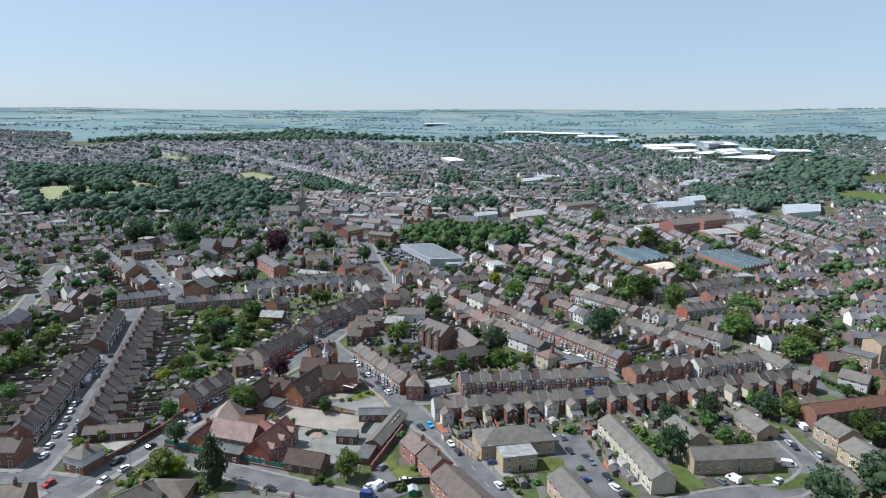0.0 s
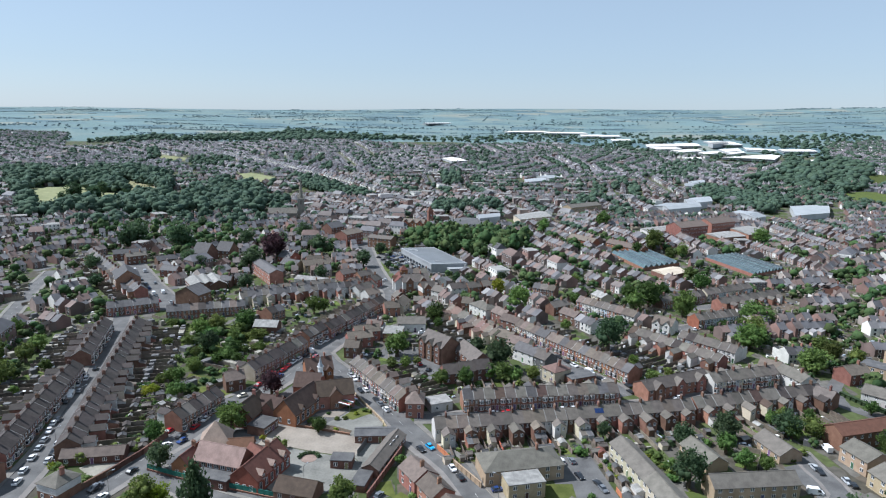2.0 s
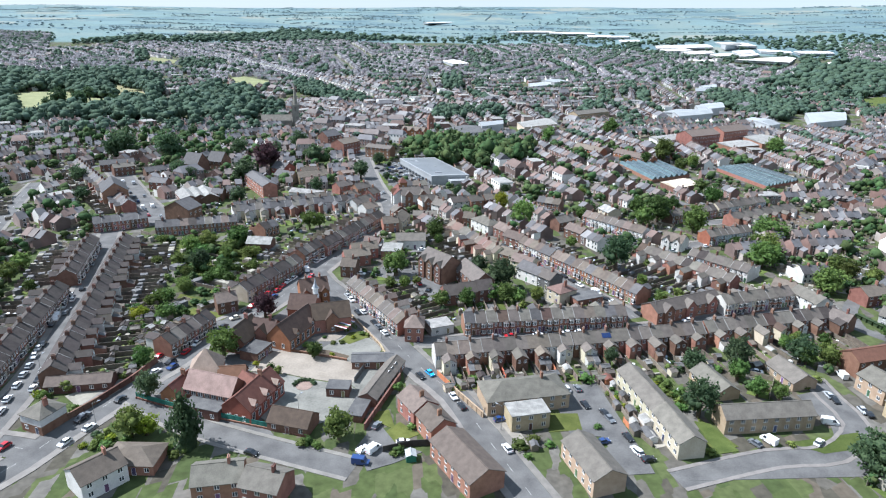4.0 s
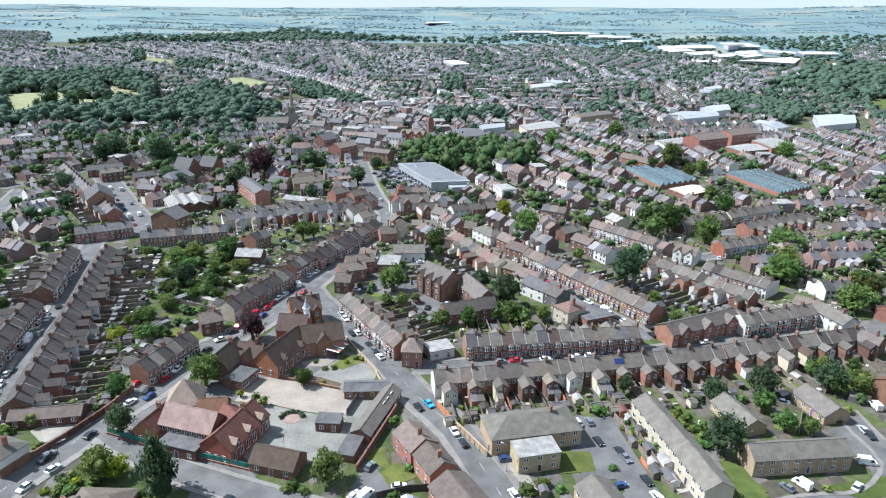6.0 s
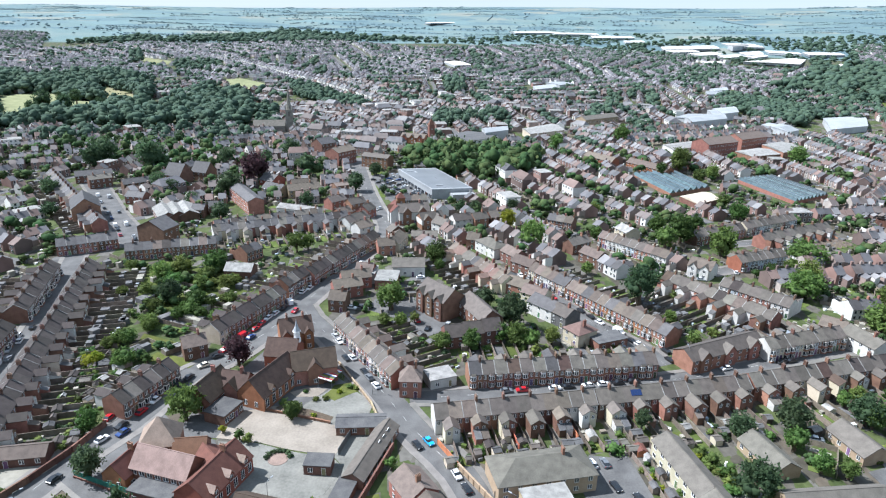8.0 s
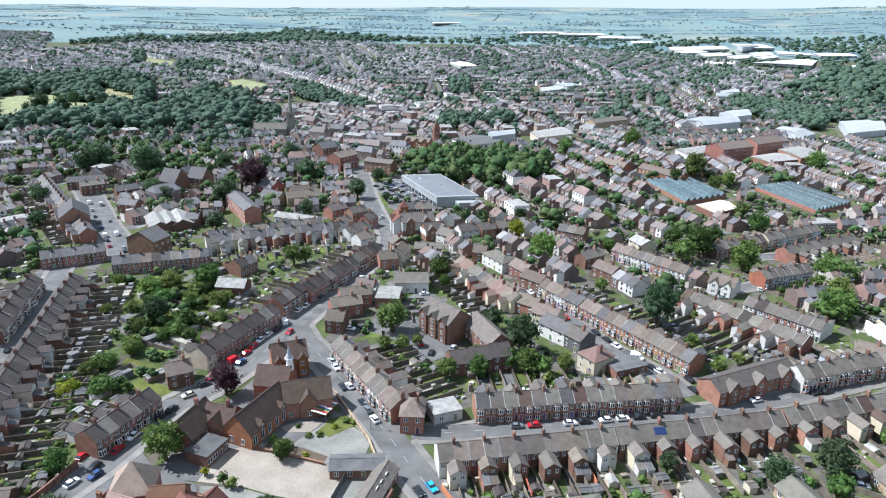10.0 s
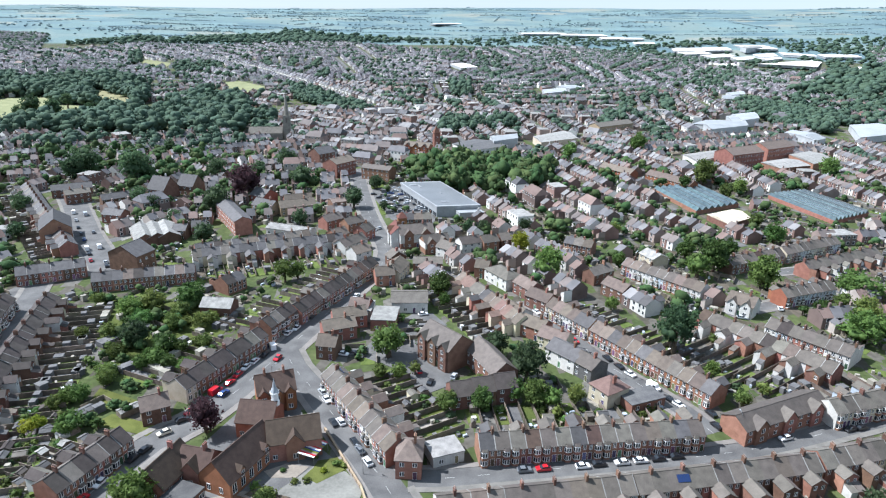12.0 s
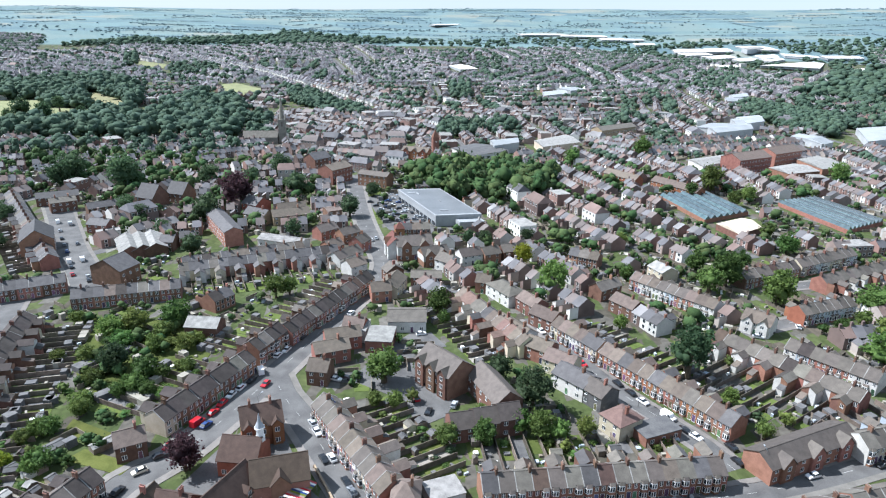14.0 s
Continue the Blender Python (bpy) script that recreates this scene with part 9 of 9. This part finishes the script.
wood([(-29.4, 541.0), (-0.3, 514.2), (35.7, 510.4), (64.9, 526.8), (71.6, 575.1), (42.6, 600.1), (-0.7, 595.8), (-32.2, 583.2)], every=10, r=(5.5, 9), h=(12, 19))
wood([(-386, 653), (-304, 684), (-199, 702), (-150, 581), (-134, 524), (-151, 508), (-188, 527), (-217, 532), (-277, 578), (-320, 593), (-338, 581)], every=14, r=(4, 7.5), h=(8, 14), keep=0.5)
wood([(-168.9, 506.6), (-139.3, 582.1), (-76.9, 536.7), (-74.5, 448.9), (-134.1, 425.3)], every=15, r=(3, 5.5), h=(6, 10), keep=0.35)
wood([(58.8, 430.0), (151.4, 513.4), (162.4, 446.6), (135.5, 402.5), (107.9, 400.7)], every=14, r=(2.5, 4.5), h=(4, 8), keep=0.35)

# ---- streets of the wider town ----
district([(-577, 1314), (-485, 1240), (-415, 1322), (-323, 1167), (-349, 1111), (-349, 1026), (-347, 908), (-413, 996), (-487, 1111)], 20, period=46, white=0.3, run=(2, 3), w=6.4, green=0.9, lush=0.9, skip=0.25)
street_row([(-640, 1617), (-555, 1543), (-401, 1376), (-285, 1214), (-205, 1097), (-138, 990), (-91, 912)], white=0.75)
street_row([(-269, 1614), (-214, 1416), (-172, 1252)], white=0.35)
street_row([(-270, 1936), (-209, 1702), (-154, 1449)], white=0.4)
street_row([(351, 1158), (338, 1038), (325, 927)], white=0.6)
street_row([(-417, 1394), (-216, 1150), (-84, 1055), (-33, 1006)], white=0.4)
street_row([(239, 1217), (284, 1207), (338, 1144)], white=0.25)
quarter([(40.3, 349.2), (7.8, 373.7), (-7.6, 319.9), (20.8, 305.1), (41.0, 318.2)], 115.8, period=50, white=0.35, run=(2, 5), gap=5)
quarter([(0.1, 417.2), (60.3, 439.3), (110.1, 345.2), (98.2, 325.5), (48.3, 349.6), (7.8, 373.7)], 115.8, period=48, white=0.3, run=(2, 5), gap=5)
quarter([(129.9, 402.2), (238.2, 452.1), (248.0, 402.4), (160.2, 284.4), (135.3, 346.6)], 8.3, period=50, white=0.25)
quarter([(14.4, 522.4), (74.4, 527.6), (156.2, 527.5), (161.3, 466.6), (189.1, 439.2), (132.7, 402.3), (60.3, 439.3), (0.1, 417.2), (-12.1, 441.6), (18.9, 455.9)], -69.3, period=46, white=0.25, run=(2, 4), gap=5)
district([(67.9, 534.4), (95.2, 725.8), (288.1, 780.6), (413.1, 733.7), (423.0, 637.6), (248.0, 402.4), (238.2, 452.1), (171.3, 467.4), (163.9, 528.1)], -69.3, period=42, white=0.12, run=(6, 14), lush=0.9)
quarter([(-137.6, 426.9), (-49.9, 450.8), (-71.8, 553.2), (-68.7, 589.1), (-143.4, 581.7), (-177.1, 527.7)], 16.1, period=46, white=0.12, run=(2, 6), gap=5)
quarter([(-28.1, 415.3), (9.0, 435.6), (26.3, 388.2), (13.7, 339.8), (-3.5, 320.1), (-22.3, 348.3)], -62.5, period=34, white=0.3, run=(2, 5), gap=4)
district([(-199.7, 373.8), (-131.4, 404.1), (-177.1, 527.7), (-282.6, 681.0), (-403.9, 680.5), (-347.1, 512.3), (-187.4, 310.4)], 42, patch=105, swing=38, period=42, white=0.2, run=(2, 6), gap=6, skip=0.2, green=0.8, lush=0.9, big=0.04)
district([(-282.6, 681.0), (-237.8, 709.5), (-155.4, 696.1), (-80.1, 607.8), (-143.4, 581.7), (-177.1, 527.7)], 36.1, period=44, white=0.2, run=(2, 6), gap=5, lush=0.9)
district([(-178.2, 722.9), (-199.7, 872.5), (-69.5, 892.0), (-34.9, 592.4), (-68.7, 589.1), (-114.9, 648.5)], 10, patch=85, swing=60, period=34, white=0.3, run=(2, 6), gap=4, green=0.3, lush=0.9, big=0.12, skip=0.1)
district([(-69.5, 892.0), (140.4, 943.4), (327.1, 877.6), (288.1, 780.6), (95.2, 725.8), (77.7, 603.5), (-26.4, 593.3)], -63.3, patch=110, swing=45, period=38, white=0.3, run=(2, 7), gap=5, green=0.4, lush=0.9, big=0.08, skip=0.1)
district([(-458.3, 1427.8), (-444.6, 1490.4), (-77.4, 996.5), (-12.8, 785.1), (-69.7, 834.4), (-151.1, 985.2), (-266.8, 1149.6)], -54.8, period=44, white=0.5, run=(2, 2), gap=3, lush=0.9)
district([(-224.4, 923.4), (-479.8, 1457.6), (-674.2, 1560.3), (-845.7, 1652.6), (-329.9, 2054.5), (-63.6, 1849.3), (28.0, 1365.3), (-77.4, 996.5), (-181.2, 1165.1)], -54.8, period=48, white=0.35, run=(2, 2), gap=3, w=6.5, green=0.4, lush=0.9)
district([(-330.0, 1730.5), (-144.4, 1777.3), (-110.9, 1176.9), (-181.2, 1165.1)], -75.6, period=44, white=0.2, run=(2, 4), lush=0.9)
district([(-77.4, 996.5), (28.0, 1365.3), (-63.6, 1849.3), (314.4, 2047.9), (508.1, 1653.8), (361.7, 1167.1), (328.4, 885.3), (141.3, 951.3), (-25.0, 801.6)], -92.6, period=44, white=0.2, run=(3, 8), gap=4, w=5.6, green=0.5, lush=0.9)
district([(375.8, 1238.9), (502.7, 1249.7), (546.8, 1149.2), (451.0, 1003.8), (365.8, 997.3)], -92.6, period=44, white=0.2, run=(2, 6), w=5.6, lush=0.9)
district([(352.6, 1166.3), (413.1, 954.5), (375.7, 737.1), (289.4, 788.7)], -92.6, period=44, white=0.2, run=(4, 9), lush=0.9)
district([(-1038.1, 1442.3), (-845.7, 1652.6), (-799.5, 1837.5), (-575.8, 1775.0), (-458.3, 1427.8), (-509.7, 1309.8), (-492.8, 1141.0), (-656.0, 1068.2), (-730.9, 1037.0)], 25, period=44, white=0.45, run=(2, 3), gap=4, w=6.2, green=0.35, lush=0.9)
district([(-413.9, 939.6), (-430.3, 1117.5), (-266.4, 1081.6), (-211.0, 925.5), (-231.5, 854.0), (-333.1, 882.3)], 30, period=50, white=0.2, run=(2, 3), gap=6, w=6.2, green=0.6, lush=0.9)
quarter([(-224.2, 230.5), (-292.5, 326.7), (-254.3, 373.7), (-200.1, 331.9), (-172.2, 297.3), (-151.1, 214.3), (-152.0, 190.3)], 102.2, period=48, white=0.15)
quarter([(172.1, 283.6), (237.7, 317.9), (250.3, 280.2), (199.4, 218.3), (179.1, 246.7)], 8.3, period=50, white=0.3, run=(2, 4), gap=6)
district([(100, 130), (230, 130), (1750, 2050), (1150, 2000), (330, 520)], 8.3, white=0.2, green=0.7)
district([(-120, 130), (-230, 130), (-1750, 2050), (-1150, 2000), (-330, 520)], -46.0, white=0.2, green=0.7)

district([(322, 986), (465, 1319), (585, 1440), (653, 1378), (757, 1453), (571, 1176), (462, 1022), (404, 1071)], -40, period=42, white=0.3, run=(2, 6), w=5.6, lush=0.9)
district([(385, 1311), (534, 1732), (641, 1697), (590, 1441), (458, 1301), (369, 1109)], -70, period=42, white=0.25, run=(2, 6), w=5.6, lush=0.9)
district([(470, 1038), (556, 1082), (580, 1004), (574, 895), (511, 804), (435, 805), (450, 888), (437, 940)], 10, period=60, white=0.2, run=(2, 5), w=5.6, lush=0.9, skip=0.4)

# ---- cars along the upper streets ----
car(-30.5, 284.2, 123, 'white', far=True)

# ---- overgrown gardens behind the high street ----
wood([(-137.3, 283.8), (-106.9, 282.1), (-88.8, 265.8), (-92.9, 244.6), (-108.1, 239.9)], every=4.6, r=(1.2, 2.6), h=(2.0, 4.6), keep=0.42)

# ---- hedges of the far fields ----
hedges(240)

# ---- street lamps ----
street_lamp(-21.5, 236.5, 150)
street_lamp(-40.1, 186.9, 60)
street_lamp(-94.9, 181.6, 40)
street_lamp(-54.4, 274.6, 60)
street_lamp(-26.1, 392.0, 90)
street_lamp(16.9, 184.0, 150)
street_lamp(80.6, 255.6, 90)
street_lamp(56.9, 285.9, 140)
street_lamp(-133.9, 239.4, 60)
street_lamp(-124.7, 206.7, 60)

# ---- what fills the plots left open between the streets ----
def infill():
    free = lambda x, y, r: not any(taken(x + i * r, y + j * r) for i in (-1, -0.5, 0, 0.5, 1) for j in (-1, -0.5, 0, 0.5, 1))
    y = 95.0
    while y < 620:
        x = -0.74 * y - 70
        while x < 0.74 * y + 70:
            a = radians(58 if x < -60 and y > 230 else -30 if x > 40 and y > 190 else 8)
            c, s = math.cos(a), math.sin(a)
            px, py = x + rnd.uniform(-1.5, 1.5), y + rnd.uniform(-1.5, 1.5)
            x += 6.2
            if px > -100 and (py < 205 or py < 268 and px < 20):
                continue
            if py > 250 and free(px, py, 9.5) and not JUNGLE(px, py):
                for k in (-1, 0, 1):
                    mid_house(px + c * 4.8 * k, py + s * 4.8 * k, math.degrees(a), 4.8, 7.8, rnd.random() < 0.1)
                claim(px - c * 8, py - s * 8, px + c * 8, py + s * 8, 6.5)
                continue
            if py > 262 and px > 25 and free(px, py, 7.2) or py > 330 and free(px, py, 7.2) and not JUNGLE(px, py):
                a += rnd.choice((0, 0, 1.57))
                c, s = math.cos(a), math.sin(a)
                for k in (-0.5, 0.5):
                    mid_house(px + c * 4.8 * k, py + s * 4.8 * k, math.degrees(a), 4.8, 7.8, rnd.random() < 0.1)
                claim(px - c * 5, py - s * 5, px + c * 5, py + s * 5, 5)
                continue
            if not free(px, py, 2.7):
                continue
            claim(px, py, px + 0.1, py, 2.6, 3)
            if rnd.random() < 0.75:
                slab_at(px, py, a, 7.0, 0.12, 1.7, 0, 0, 3.4)
            if rnd.random() < 0.6:
                slab_at(px, py, a, 0.12, 6.8, 1.7, 0, 3.5, 0)
            if rnd.random() < 0.6:
                slab_at(px, py, a, rnd.uniform(2.5, 6.5), rnd.uniform(2.5, 6.5), rnd.uniform(0.06, 0.12), rnd.choice((2, 3, 3)), rnd.uniform(-1, 1), rnd.uniform(-1, 1))
            for _ in range(rnd.choice((0, 1, 2, 3))):
                slab_at(px, py, a + rnd.uniform(-0.4, 0.4), rnd.uniform(0.5, 1.8), rnd.uniform(0.5, 1.5), rnd.uniform(0.4, 1.2), rnd.choice((1, 1, 2, 2, 4, 6)), rnd.uniform(-3, 3), rnd.uniform(-3, 3))
            if rnd.random() < 0.55:
                slab_at(px, py, a, rnd.uniform(1.6, 3.4), rnd.uniform(1.6, 2.6), rnd.uniform(1.9, 2.5), rnd.choice((1, 1, 2)), rnd.uniform(-2, 2), rnd.uniform(-2, 2))
            for _ in range(rnd.choice((0, 1, 1, 2, 3))):
                GREEN.append((px + rnd.uniform(-3, 3), py + rnd.uniform(-3, 3), rnd.uniform(0.8, 2.6)))
        y += 6.2


infill()

# ---- planting of gardens and woods ----
for x, y, r in SOFT:
    if taken(x, y) != 2:
        bush(x, y, r, rnd.choice(("leaf", "leaf", "leaf", "leaf_dark", "leaf")))

BUSHES.sort(key=lambda q: math.hypot(q[0], q[1] - 110))
for i, q in enumerate(BUSHES[:225]):
    plant_bush(*q, i)

clouds = [[], [], [], [], []]
sprays = [[], [], [], [], []]


def stand(k, kind, leaves, i, size, at):
    """One crown of a stand: its masses, and loose leaf sprays over them where it is near enough."""
    turn = np.array([[math.cos(i), -math.sin(i), 0], [math.sin(i), math.cos(i), 0], [0, 0, 1]])
    clouds[k].append((kind[i % 8] @ turn.T) * size + at)
    if leaves:
        sprays[k].append((leaves[i * 3 % 8] @ turn.T) * size + at)


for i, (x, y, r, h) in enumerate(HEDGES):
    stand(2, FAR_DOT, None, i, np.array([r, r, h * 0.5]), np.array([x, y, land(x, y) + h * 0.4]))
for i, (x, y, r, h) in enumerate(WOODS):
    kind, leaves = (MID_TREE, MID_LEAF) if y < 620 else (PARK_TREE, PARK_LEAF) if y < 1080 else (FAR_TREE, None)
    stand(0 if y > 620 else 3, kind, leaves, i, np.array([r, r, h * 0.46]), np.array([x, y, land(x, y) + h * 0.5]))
for i, (x, y, r) in enumerate(GREEN + [q[:3] for q in BUSHES[225:]]):
    if taken(x, y) in (0, 3):
        kind, leaves = (MID_TREE, MID_LEAF) if y < 300 else (FAR_BUSH, BUSH_LEAF) if y < 620 else (FAR_BUSH, None) if y < 800 else (FAR_DOT, None)
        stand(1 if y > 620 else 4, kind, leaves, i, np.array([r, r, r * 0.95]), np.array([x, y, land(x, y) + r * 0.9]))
for c, name, leaf, label in ((0, "woodland", "leaf_far_haze", "dense green broadleaf woodland crowns"), (3, "woodland", "leaf_mid", "close stand of tall green broadleaf trees"), (4, "garden_trees", "leaf_mid", "small green trees and shrubs in back gardens"), (2, "hedgerows", "leaf_hedge_haze", "hedgerows and copses between far fields"), (1, "garden_trees", "leaf_far_haze", "many small green garden trees among houses")):
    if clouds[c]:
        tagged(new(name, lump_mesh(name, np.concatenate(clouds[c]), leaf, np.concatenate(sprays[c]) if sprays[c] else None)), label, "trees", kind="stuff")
if STREETS.v:
    tagged(new("far_streets", STREETS.mesh("far_streets", "asphalt")), "grey asphalt side streets", "road", kind="stuff")
if PLOTS.v:
    me = bpy.data.meshes.new("garden_plots")
    me.from_pydata(PLOTS.v, [], PLOTS.f)
    for m in ("fence", "felt_flat", "paving", "grass", "white_paint", "fence_red", "render_blue"):
        me.materials.append(M_[m])
    me.polygons.foreach_set("material_index", PLOTS.m)
    me.update()
    tagged(new("garden_plots", me), "fences, paths, sheds and lawns of many small back gardens", "gardens", kind="stuff")
lay_roads()
